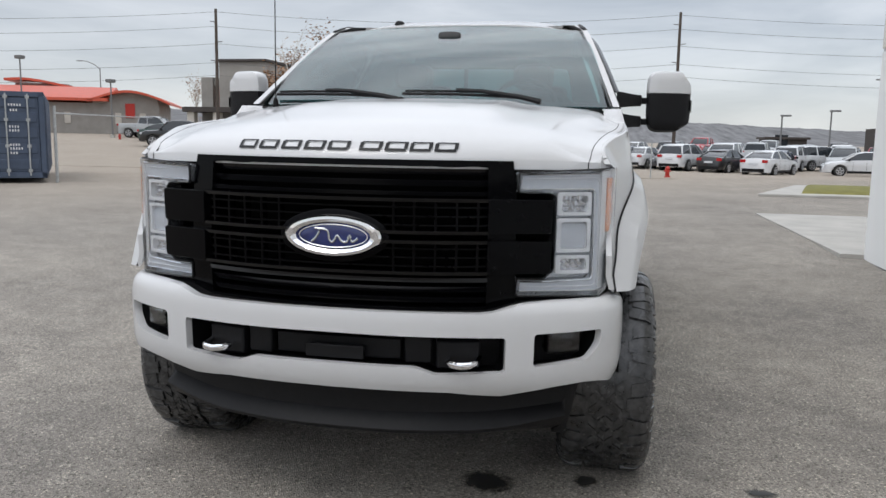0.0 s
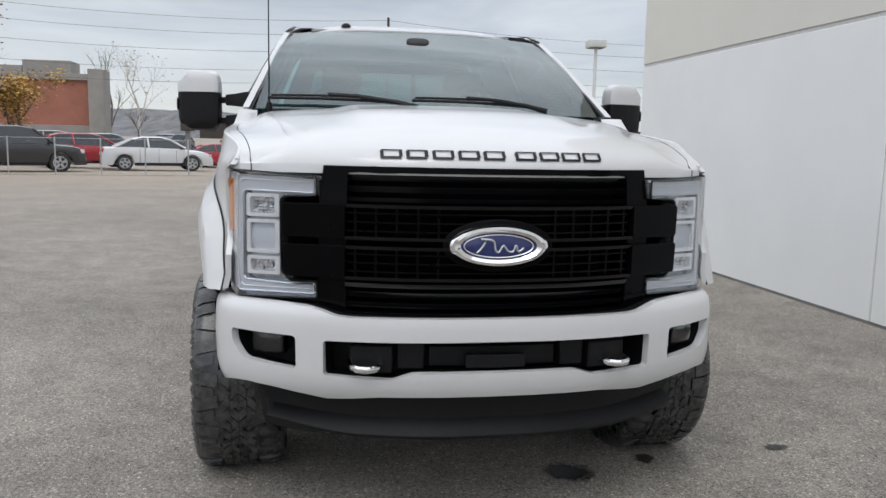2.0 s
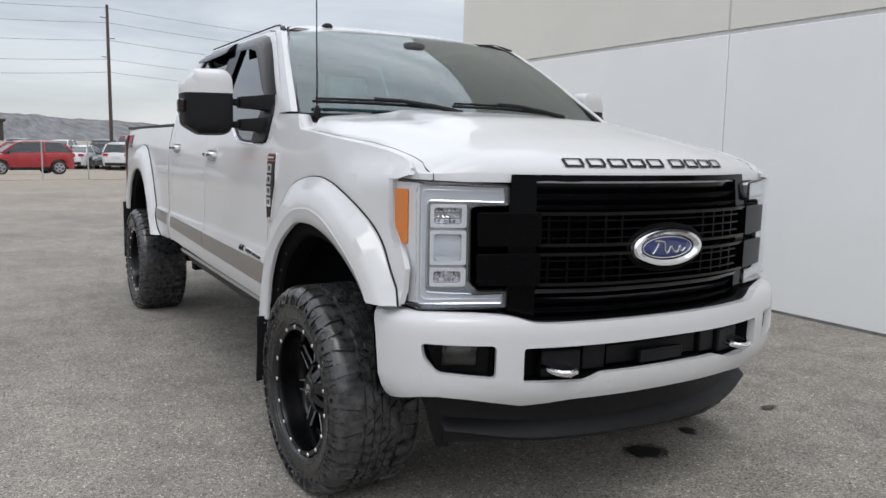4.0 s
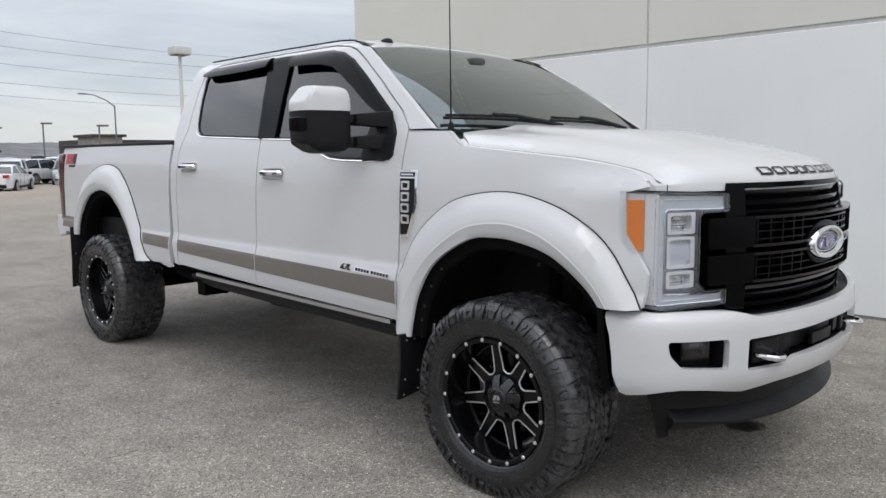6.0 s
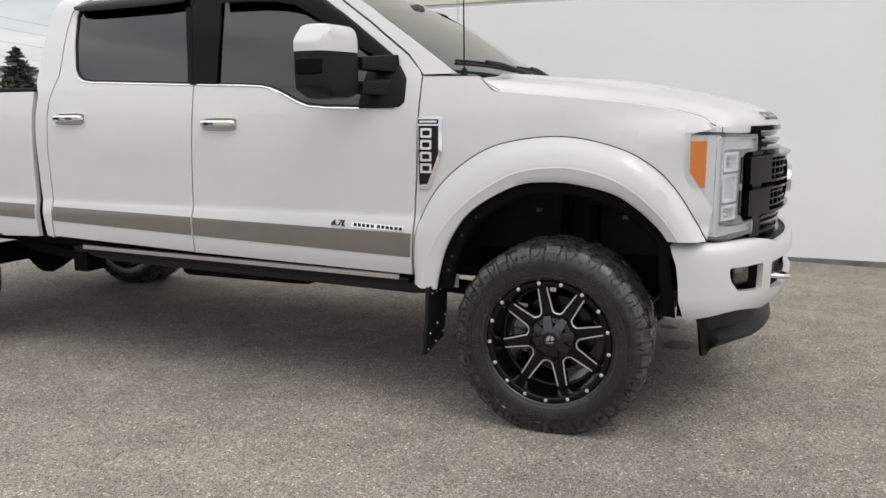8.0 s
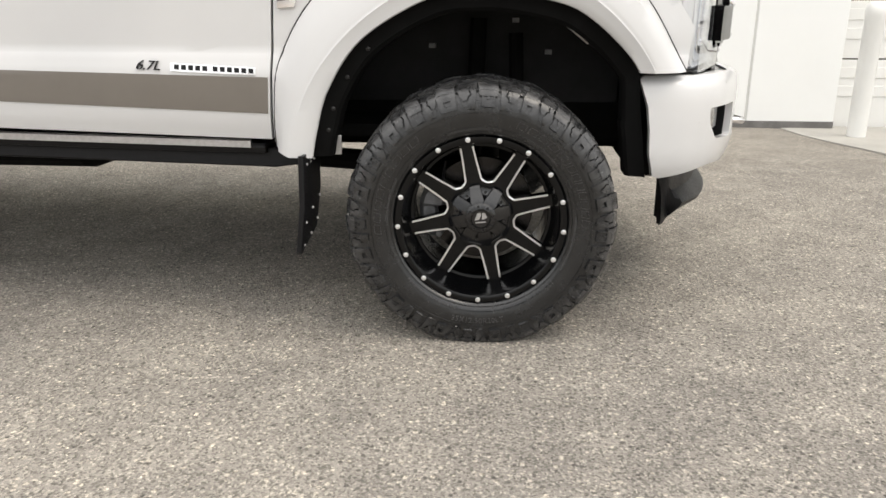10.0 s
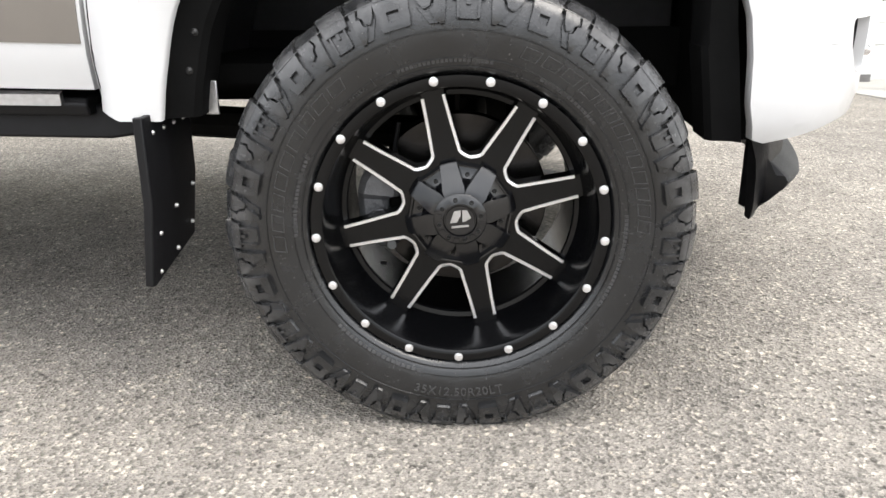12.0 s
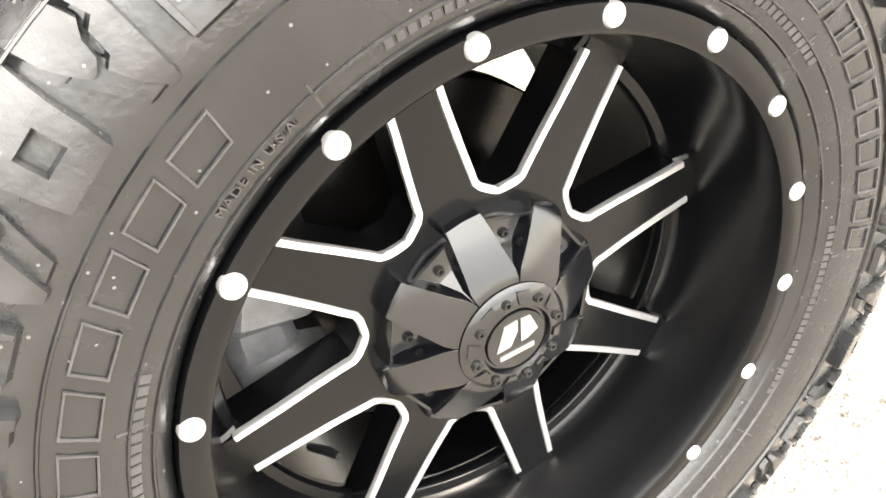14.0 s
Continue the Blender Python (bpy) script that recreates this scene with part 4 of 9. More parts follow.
# B pillar cover in black
bm = bmesh.new()
sheet(bm, [(1.745, 1.522), (1.888, 1.524), (1.933, 1.70), (2.002, 1.93), (1.984, 2.012), (1.83, 2.012), (1.80, 1.85)], [], lambda u, v, d: (-(half_width(u, v) + 0.004 - d), u, v), [], Z_LINES, 0.012)
both_plain("pillar_cover", bm, M_BLACK_GLOSS, "gloss black pillar cover", doors_f)
bm = bmesh.new()
sheet(bm, [(1.891, 1.526), (1.925, 1.526), (1.970, 1.70), (2.040, 1.92), (2.050, 2.012), (1.987, 2.012), (2.005, 1.93), (1.936, 1.70)], [], lambda u, v, d: (-(half_width(u, v) + 0.004 - d), u, v), [], Z_LINES, 0.012)
both_plain("pillar_cover", bm, M_BLACK_GLOSS, "gloss black pillar cover", doors_r)


def visor(path):
    """A bulged rain visor: outer edge hugs the frame, the free edge stands off."""
    bm = bmesh.new()
    loops = []
    for (a, b, c, e) in path:
        row = []
        for f, off in ((0, 0.004), (0.15, 0.018), (0.5, 0.030), (0.85, 0.036), (1.0, 0.036)):
            y, z = a + (c - a) * f, b + (e - b) * f
            row.append((-(half_width(y, z) + off), y, z))
        y, z = c, e
        row.append((-(half_width(y, z) + 0.031), y, z))
        row.append((-(half_width(a, b) - 0.004), a, b))
        loops.append(row)
    rings(bm, loops, close=True)
    return bm


both_plain("rain_visor", visor([(1.81, 2.012, 1.80, 1.935), (1.60, 2.010, 1.60, 1.932), (1.44, 2.003, 1.46, 1.922), (1.32, 1.980, 1.345, 1.900), (1.21, 1.930, 1.25, 1.852), (1.05, 1.827, 1.105, 1.772), (0.90, 1.722, 0.955, 1.680), (0.785, 1.640, 0.85, 1.630)]), M_BLACK_GLOSS, "smoked rain visor", doors_f)
both_plain("rain_visor", visor([(2.83, 1.985, 2.79, 1.955), (2.74, 2.010, 2.72, 1.945), (2.50, 2.014, 2.50, 1.945), (2.20, 2.018, 2.20, 1.950), (2.05, 2.020, 2.035, 1.960)]), M_BLACK_GLOSS, "smoked rain visor", doors_r)


# ---- front end: bumper, valance, grille, lamps ----
class PlanCurve:
    """A curve in plan, walked by arc length from its middle; positive towards +x."""
    def __init__(self, half, n=400):
        h = smooth_curve([(a, b, 0) for a, b in half], n)
        self.s, self.p = [0.0], h
        for a, b in zip(h, h[1:]):
            self.s.append(self.s[-1] + (b - a).length)
        self.length = self.s[-1]
        self.xs = [q.x for q in h]

    def at(self, u):
        a = min(abs(u), self.length - 1e-6)
        i = min(int(np.searchsorted(self.s, a, side="right")) - 1, len(self.p) - 2)
        f = (a - self.s[i]) / (self.s[i + 1] - self.s[i])
        q = self.p[i].lerp(self.p[i + 1], f)
        t = (self.p[i + 1] - self.p[i]).normalized()
        nrm = Vector((t.y, -t.x, 0))
        if u < 0:
            return Vector((-q.x, q.y, 0)), Vector((-nrm.x, nrm.y, 0))
        return q, nrm

    def u_of(self, x):
        k = int(np.searchsorted(self.xs, min(abs(x), self.xs[-1]), side="left"))
        k = min(max(k, 1), len(self.xs) - 1)
        f = (abs(x) - self.xs[k - 1]) / max(1e-9, self.xs[k] - self.xs[k - 1])
        u = self.s[k - 1] + (self.s[k] - self.s[k - 1]) * min(1, max(0, f))
        return math.copysign(u, x)


BUMP = PlanCurve([(0, -0.965), (0.2, -0.955), (0.4, -0.922), (0.6, -0.864), (0.75, -0.803), (0.84, -0.753), (0.90, -0.705), (0.94, -0.650), (0.962, -0.58), (0.970, -0.50), (0.972, -0.455)])
PROFILE = [(0.50, -0.045), (0.53, -0.022), (0.56, -0.008), (0.60, 0.0), (0.70, 0.003), (0.76, 0.002), (0.79, 0.0), (0.812, -0.005), (0.826, -0.013), (0.838, -0.028), (0.85, -0.06)]


def bump_map(u, v, d):
    q, n = BUMP.at(u)
    o = interp(v, PROFILE) - d
    return (q.x + n.x * o, q.y + n.y * o, v)


def U(pts, curve=None):
    c = curve or BUMP
    return [(c.u_of(x), z) for x, z in pts]


L = BUMP.length
right_top = [(0.0, 0.808), (0.30, 0.807), (0.50, 0.806), (0.545, 0.810), (0.60, 0.826), (0.66, 0.836), (0.75, 0.840), (0.86, 0.841), (0.93, 0.841)]
right_bot = [(0.90, 0.552), (0.85, 0.556), (0.76, 0.546), (0.66, 0.528), (0.58, 0.512), (0.50, 0.518), (0.40, 0.530), (0.2, 0.533), (0.0, 0.534)]
rt = U(right_top) + [(L - 0.10, 0.843), (L - 0.04, 0.842), (L - 0.022, 0.832), (L - 0.050, 0.75), (L - 0.060, 0.68), (L - 0.065, 0.60), (L - 0.085, 0.530), (L - 0.11, 0.522), (L - 0.18, 0.535)] + U(right_bot)
outline = rt + [(-u, z) for u, z in rt[::-1]][1:-1]


def soft_loop(pts, r=0.02, k=4):
    """Rounds the corners of a 2D loop."""
    out = []
    n = len(pts)
    for i in range(n):
        p0, p1, p2 = Vector(pts[i - 1]), Vector(pts[i]), Vector(pts[(i + 1) % n])
        a, b = p0 - p1, p2 - p1
        ra, rb = min(r, a.length * 0.45), min(r, b.length * 0.45)
        s, e = p1 + a.normalized() * ra, p1 + b.normalized() * rb
        for j in range(k + 1):
            t = j / k
            q = s * (1 - t) ** 2 + p1 * 2 * t * (1 - t) + e * t * t
            out.append((q.x, q.y))
    return out


fog_hole = [(-0.898, 0.742), (-0.676, 0.736), (-0.676, 0.620), (-0.855, 0.640), (-0.892, 0.690)]
intake = [(-0.585, 0.725), (0.0, 0.731), (0.585, 0.725), (0.585, 0.604), (0.50, 0.601), (0.358, 0.597), (0.290, 0.621), (0.0, 0.623), (-0.290, 0.621), (-0.358, 0.597), (-0.50, 0.601), (-0.585, 0.604)]
holes = [soft_loop(U(fog_hole), 0.018), soft_loop(U([(-x, z) for x, z in fog_hole][::-1]), 0.018), soft_loop(U(intake), 0.014)]
bm = bmesh.new()
zl = [0.515, 0.53, 0.545, 0.56, 0.58, 0.6, 0.63, 0.66, 0.7, 0.73, 0.76, 0.78, 0.8, 0.815, 0.83, 0.84, 0.85]
sheet(bm, outline, holes, bump_map, grid_vals(-L, L, 0.04), zl, 0.03)
bumper = part("front_bumper", bm, M_PAINT, truck, "painted white front bumper", bevel=0.007)
# top shelf of the bumper running back under the grille
bm = bmesh.new()
loops = []
for u in np.linspace(-L + 0.06, L - 0.06, 61):
    q, n = BUMP.at(float(u))
    dip = 0.807 + 0.028 * sstep(abs(q.x), 0.52, 0.66)
    loops.append([(q.x + n.x * o, q.y + n.y * o, z) for o, z in ((-0.03, dip - 0.010), (-0.085, dip - 0.002), (-0.20, dip + 0.002), (-0.20, dip - 0.03), (-0.06, dip - 0.035))])
rings(bm, loops, close=True)
part("step_pad", bm, M_BLACK_PLASTIC, bumper, "black textured top pad")
# dark pockets behind the openings
for pts, dep in ((fog_hole, 0.10), ([(-x, z) for x, z in fog_hole][::-1], 0.10), (intake, 0.14)):
    bm = bmesh.new()
    grown = [(x * 1.012, z + (0.012 if z > 0.68 else -0.012)) for x, z in pts]
    loop2 = U(grown)
    sheet(bm, loop2, [], lambda u, v, d, dep=dep: bump_map(u, v, dep + d), grid_vals(-0.6, 0.6, 0.1), [], 0.01)
    a = resample([(p[0], p[1], 0) for p in soft_loop(loop2, 0.012) + [soft_loop(loop2, 0.012)[0]]], 60)[:-1]
    rings(bm, [[bump_map(p.x, p.y, 0.022) for p in a], [bump_map(p.x, p.y, dep + 0.002) for p in a]], cap0=False, cap1=False)
    part("bumper_pocket", bm, M_BLACK_PLASTIC, bumper, "black plastic pocket")
# intake detail: crossbeam, sensor plate and hook housings
def bpatch(x0, x1, z0, z1, d, th=0.03, b=0.004, m=M_BLACK_PLASTIC, nm="intake_panel"):
    bm = bmesh.new()
    sheet(bm, U([(x0, z0), (x1, z0), (x1, z1), (x0, z1)]), [], lambda u, v, dd: bump_map(u, v, d + dd), grid_vals(-0.6, 0.6, 0.06), [], th)
    return part(nm, bm, m, bumper, bevel=b)


bpatch(-0.104, 0.108, 0.63, 0.678, 0.035, 0.02, nm="sensor_plate")
bpatch(-0.235, 0.235, 0.628, 0.700, 0.075, 0.03)
for sg in (-1, 1):
    x0, x1 = sorted((sg * 0.510, sg * 0.360))
    bpatch(x0, x1, 0.606, 0.705, 0.045, 0.06, 0.008, nm="hook_housing")
    x0, x1 = sorted((sg * 0.345, sg * 0.25))
    bpatch(x0, x1, 0.62, 0.715, 0.06, 0.05, 0.006)
    # chrome tow hook, a loop pointing forward
    bm = bmesh.new()
    cx = sg * 0.443
    q, n = BUMP.at(BUMP.u_of(cx))
    fy = q.y
    tube(bm, [(cx - 0.048, fy + 0.06, 0.648), (cx - 0.046, fy + 0.0, 0.644), (cx - 0.030, fy - 0.022, 0.640), (cx, fy - 0.032, 0.638), (cx + 0.030, fy - 0.022, 0.640), (cx + 0.046, fy + 0.0, 0.644), (cx + 0.048, fy + 0.06, 0.648)], [0.011, 0.011, 0.012, 0.0125, 0.012, 0.011, 0.011], 10)
    part("tow_hook", bm, M_CHROME, bumper, "chrome tow hook")
    # fog lamp: clear lens over a chrome bowl with ribs
    x0, x1 = sorted((sg * 0.842, sg * 0.735))
    bm = bmesh.new()
    sheet(bm, soft_loop(U([(x0, 0.660), (x1, 0.660), (x1, 0.737), (x0, 0.737)]), 0.01), [], lambda u, v, d: bump_map(u, v, 0.05 + 0.012 * math.sin(150 * u) ** 2 * (v > 0.705) + 0.03 * sstep(0.70 - v, -0.01, 0.03) + d), grid_vals(-1.2, 1.2, 0.004), [0.675, 0.685, 0.695, 0.703, 0.708, 0.72], 0.02)
    fog = part("fog_light", bm, M_FOG, bumper, "square fog lamp with a ribbed bowl")
    bm = bmesh.new()
    sheet(bm, soft_loop(U([(x0 - 0.004, 0.656), (x1 + 0.004, 0.656), (x1 + 0.004, 0.741), (x0 - 0.004, 0.741)]), 0.01), [soft_loop(U([(x0 + 0.009, 0.670), (x1 - 0.009, 0.670), (x1 - 0.009, 0.730), (x0 + 0.009, 0.730)]), 0.008)], lambda u, v, d: bump_map(u, v, 0.038 + d), grid_vals(-1.2, 1.2, 0.03), [], 0.03)
    part("fog_bezel", bm, M_BLACK_GLOSS, fog)
    bm = bmesh.new()
    sheet(bm, soft_loop(U([(x0, 0.662), (x1, 0.662), (x1, 0.735), (x0, 0.735)]), 0.01), [], lambda u, v, d: bump_map(u, v, 0.036 + d), grid_vals(-1.2, 1.2, 0.03), [], 0.002)
    part("fog_lens", bm, M_LENS, fog, "clear fog lamp lens").visible_shadow = False

# black chin valance with a lip
VAL = PlanCurve([(0, -0.87), (0.2, -0.861), (0.4, -0.820), (0.6, -0.750), (0.72, -0.692), (0.79, -0.655), (0.828, -0.622), (0.842, -0.588)])
bm = bmesh.new()
loops = []
for u in np.linspace(-VAL.length, VAL.length, 91):
    q, n = VAL.at(float(u))
    e = sstep(abs(q.x), 0.45, 0.84)
    # towards the ends the lip dies out and the chin thins to a flat hanging plate
    g = sstep(abs(u), VAL.length - 0.11, VAL.length - 0.05)
    lo = 0.336 - 0.014 * g
    row = []
    for o, z, flat, zf in ((-0.02, 0.57, -0.02, 0.57), (-0.03, 0.50, -0.022, 0.50), (-0.024, 0.425 + 0.02 * e, -0.026, 0.46), (0.010, 0.386 + 0.034 * e, -0.030, 0.42), (0.018, 0.373 + 0.036 * e, -0.033, 0.39), (0.012, 0.360 + 0.036 * e, -0.036, 0.365), (-0.02, 0.350 + 0.01 * e, -0.040, 0.340), (-0.06, lo, -0.046, lo), (-0.08, lo + 0.01, -0.056, lo + 0.006), (-0.08, 0.57, -0.040, 0.57)):
        o, z = o + (flat - o) * g, z + (zf - z) * g
        # the end is cut at a slant, its foot further forward
        back = 0.072 * g * min(1.0, max(0.0, (0.50 - z) / 0.18))
        qq, nn = VAL.at(math.copysign(abs(float(u)) - back, u))
        row.append((qq.x + nn.x * o, qq.y + nn.y * o, z))
    loops.append(row)
rings(bm, loops, close=True)
valance = part("valance", bm, M_BLACK_PLASTIC, truck, "black plastic chin valance with a rolled lip")

# grille: black frame, two wing panels, mesh fields and slats
GR = PlanCurve([(0, -0.872), (0.15, -0.865), (0.3, -0.845), (0.45, -0.802), (0.6, -0.744), (0.7, -0.702), (0.8, -0.660), (0.865, -0.626), (0.893, -0.606), (0.909, -0.580), (0.917, -0.545), (0.921, -0.495)])


def gr_map(u, v, d):
    q, n = GR.at(u)
    o = -d - 0.035 * max(0, (1.05 - v)) * 0.3
    return (q.x + n.x * o, q.y + n.y * o, v)


def gpatch(bm, x0, x1, z0, z1, d, th, step=0.05, lean=0.0):
    """A curved bar of the grille; lean tips its face down towards the ground."""
    sheet(bm, U([(x0, z0), (x1, z0), (x1, z1), (x0, z1)], GR), [], lambda u, v, dd: gr_map(u, v, d + lean * (z1 - v) + dd), grid_vals(-0.8, 0.8, step), [], th)


bm = bmesh.new()
gpatch(bm, -0.735, 0.735, 0.79, 1.312, 0.075, 0.01)
grille = part("grille", bm, M_BLACK_DEEP, truck, "gloss black grille with slats and mesh")
bm = bmesh.new()
GOUT = [(-0.578, 1.311), (0.578, 1.311), (0.588, 1.205), (0.588, 0.91), (0.590, 0.802), (0.548, 0.785), (-0.548, 0.785), (-0.590, 0.802), (-0.588, 0.91), (-0.588, 1.205)]
GIN = [(-0.497, 1.290), (0.497, 1.290), (0.497, 0.81), (-0.497, 0.81)]
sheet(bm, U(GOUT, GR), [U(GIN, GR)], lambda u, v, d: gr_map(u, v, interp(v, [(0.78, -0.026), (0.90, -0.034), (1.20, -0.020), (1.32, -0.008)]) + d), grid_vals(-0.8, 0.8, 0.05), [0.85, 0.95, 1.05, 1.15, 1.25], 0.08)
part("grille_frame", bm, M_BLACK_GLOSS, grille, bevel=0.005)
for z0, z1 in ((1.065, 1.186), (0.928, 1.046)):
    for sg in (-1, 1):
        bm = bmesh.new()
        pts = [(sg * 0.490, z0 + 0.004), (sg * 0.692, z0 + (0.004 if z0 > 1 else 0.006)), (sg * 0.695, z1 - 0.003), (sg * 0.490, z1)]
        if sg < 0:
            pts = pts[::-1]
        sheet(bm, soft_loop(U(pts, GR), 0.01), [], lambda u, v, d: gr_map(u, v, -0.066 + d), grid_vals(-0.8, 0.8, 0.05), grid_vals(z0, z1, 0.03), 0.11)
        part("wing_panel", bm, M_BLACK_GLOSS, grille, "solid gloss black wing panel", bevel=0.009)
    for zr, h in ((z1 - 0.012, 0.012), (z0 + 0.001, 0.012)):
        # each rail stops at the badge
        for xa, xb in ((-0.492, -0.150), (0.150, 0.492)) if abs(zr + h / 2 - 1.053) < 0.05 else ((-0.492, 0.492),):
            bm = bmesh.new()
            gpatch(bm, xa, xb, zr, zr + h, -0.064, 0.09, lean=0.45)
            part("slat", bm, M_SLAT, grille, bevel=0.003)
    rows = [z0 + (z1 - z0) * k / 4 for k in (1, 2, 3)]
    for zr in rows:
        bm = bmesh.new()
        gpatch(bm, -0.490, 0.490, zr - 0.003, zr + 0.003, -0.048, 0.03)
        part("mesh_bar", bm, M_BLACK_GLOSS, grille)
    for k in range(15):
        xk = -0.462 + 0.066 * k
        if abs(xk) < 0.15:
            continue
        bm = bmesh.new()
        gpatch(bm, xk - 0.004, xk + 0.004, z0 + 0.012, z1 - 0.012, -0.046, 0.03)
        part("mesh_bar", bm, M_BLACK_GLOSS, grille)
for zr, h, dd in ((1.262, 0.042, 0.004), (1.224, 0.020, 0.002), (1.192, 0.014, -0.006), (0.900, 0.016, -0.01), (0.864, 0.020, 0.0), (0.829, 0.018, 0.002), (0.797, 0.016, -0.004), (1.049, 0.012, 0.005)):
    bm = bmesh.new()
    gpatch(bm, -0.498, 0.498, zr, zr + h, dd - (0.012 if zr > 1.1 else 0.028), 0.06, lean=0.45)
    part("slat", bm, M_SLAT, grille, bevel=0.003)


# oval badge: black bezel, chrome ring, navy field, plain silver stroke
def oval(bm, rx, rz, y0, y1, cx=0.0, cz=1.053, n=56, bulge=0.0):
    a = [(cx + rx * math.cos(2 * math.pi * k / n), y1, cz + rz * math.sin(2 * math.pi * k / n)) for k in range(n)]
    b = [(cx + (rx - 0.004) * math.cos(2 * math.pi * k / n), y0 + 0.003, cz + (rz - 0.004) * math.sin(2 * math.pi * k / n)) for k in range(n)]
    c = [(cx + (rx - 0.010) * math.cos(2 * math.pi * k / n), y0, cz + (rz - 0.010) * math.sin(2 * math.pi * k / n)) for k in range(n)]
    d = [(cx + 0.5 * rx * math.cos(2 * math.pi * k / n), y0 - bulge, cz + 0.5 * rz * math.sin(2 * math.pi * k / n)) for k in range(n)]
    rings(bm, [a, b, c, d], cap0=True, cap1=True)


bm = bmesh.new()
oval(bm, 0.195, 0.094, -0.922, -0.82)
badge = part("oval_badge", bm, M_BLACK_GLOSS, grille, "oval badge in a black bezel")
bm = bmesh.new()
tor = []
n = 64
for k in range(n):
    c, s = math.cos(2 * math.pi * k / n), math.sin(2 * math.pi * k / n)
    row = []
    for (f, y) in ((1.0, -0.919), (0.985, -0.935), (0.94, -0.942), (0.86, -0.943), (0.765, -0.934), (0.75, -0.919)):
        row.append((0.172 * (1 - (1 - f) * 1.0) * c, y, 1.053 + 0.0725 * (1 - (1 - f) * 1.55) * s))
    tor.append(row)
rings(bm, tor + [tor[0]], close=False)
part("chrome_ring", bm, M_CHROME, grille, "chrome oval ring")
bm = bmesh.new()
oval(bm, 0.134, 0.0468, -0.928, -0.90, bulge=0.002)
part("badge_field", bm, M_BLUE, grille, "navy blue oval field")
bm = bmesh.new()
lp = [(0.120 * math.cos(2 * math.pi * k / 48), -0.9297, 1.053 + 0.0385 * math.sin(2 * math.pi * k / 48)) for k in range(49)]
tube(bm, lp, 0.0016, 6, caps=False)
part("badge_line", bm, M_MILLED, grille, "thin silver oval line")
bm = bmesh.new()
stroke = [(-0.075, 1.036), (-0.06, 1.05), (-0.045, 1.078), (-0.062, 1.082), (-0.02, 1.076), (-0.012, 1.045), (0.0, 1.038), (0.015, 1.06), (0.03, 1.042), (0.048, 1.04), (0.058, 1.062), (0.066, 1.04), (0.085, 1.052)]
cv = smooth_curve([(a * 1.02, -0.9312, 1.053 + (b - 1.058) * 1.0) for a, b in stroke], 60)
tube(bm, cv, 0.0040, 6)
part("badge_stroke", bm, M_LAMP, grille, "plain silver wavy stroke")

# headlamps, C-shaped, wrapping onto the fender
LAMP_END = GR.length


def lamp_map(u, v, d):
    """The lamp's front stands proud of the grille's curve and steps back to the side marker."""
    return gr_map(u, v, d - 0.034 * (1 - sstep(abs(u), LAMP_END - 0.165, LAMP_END - 0.105)))


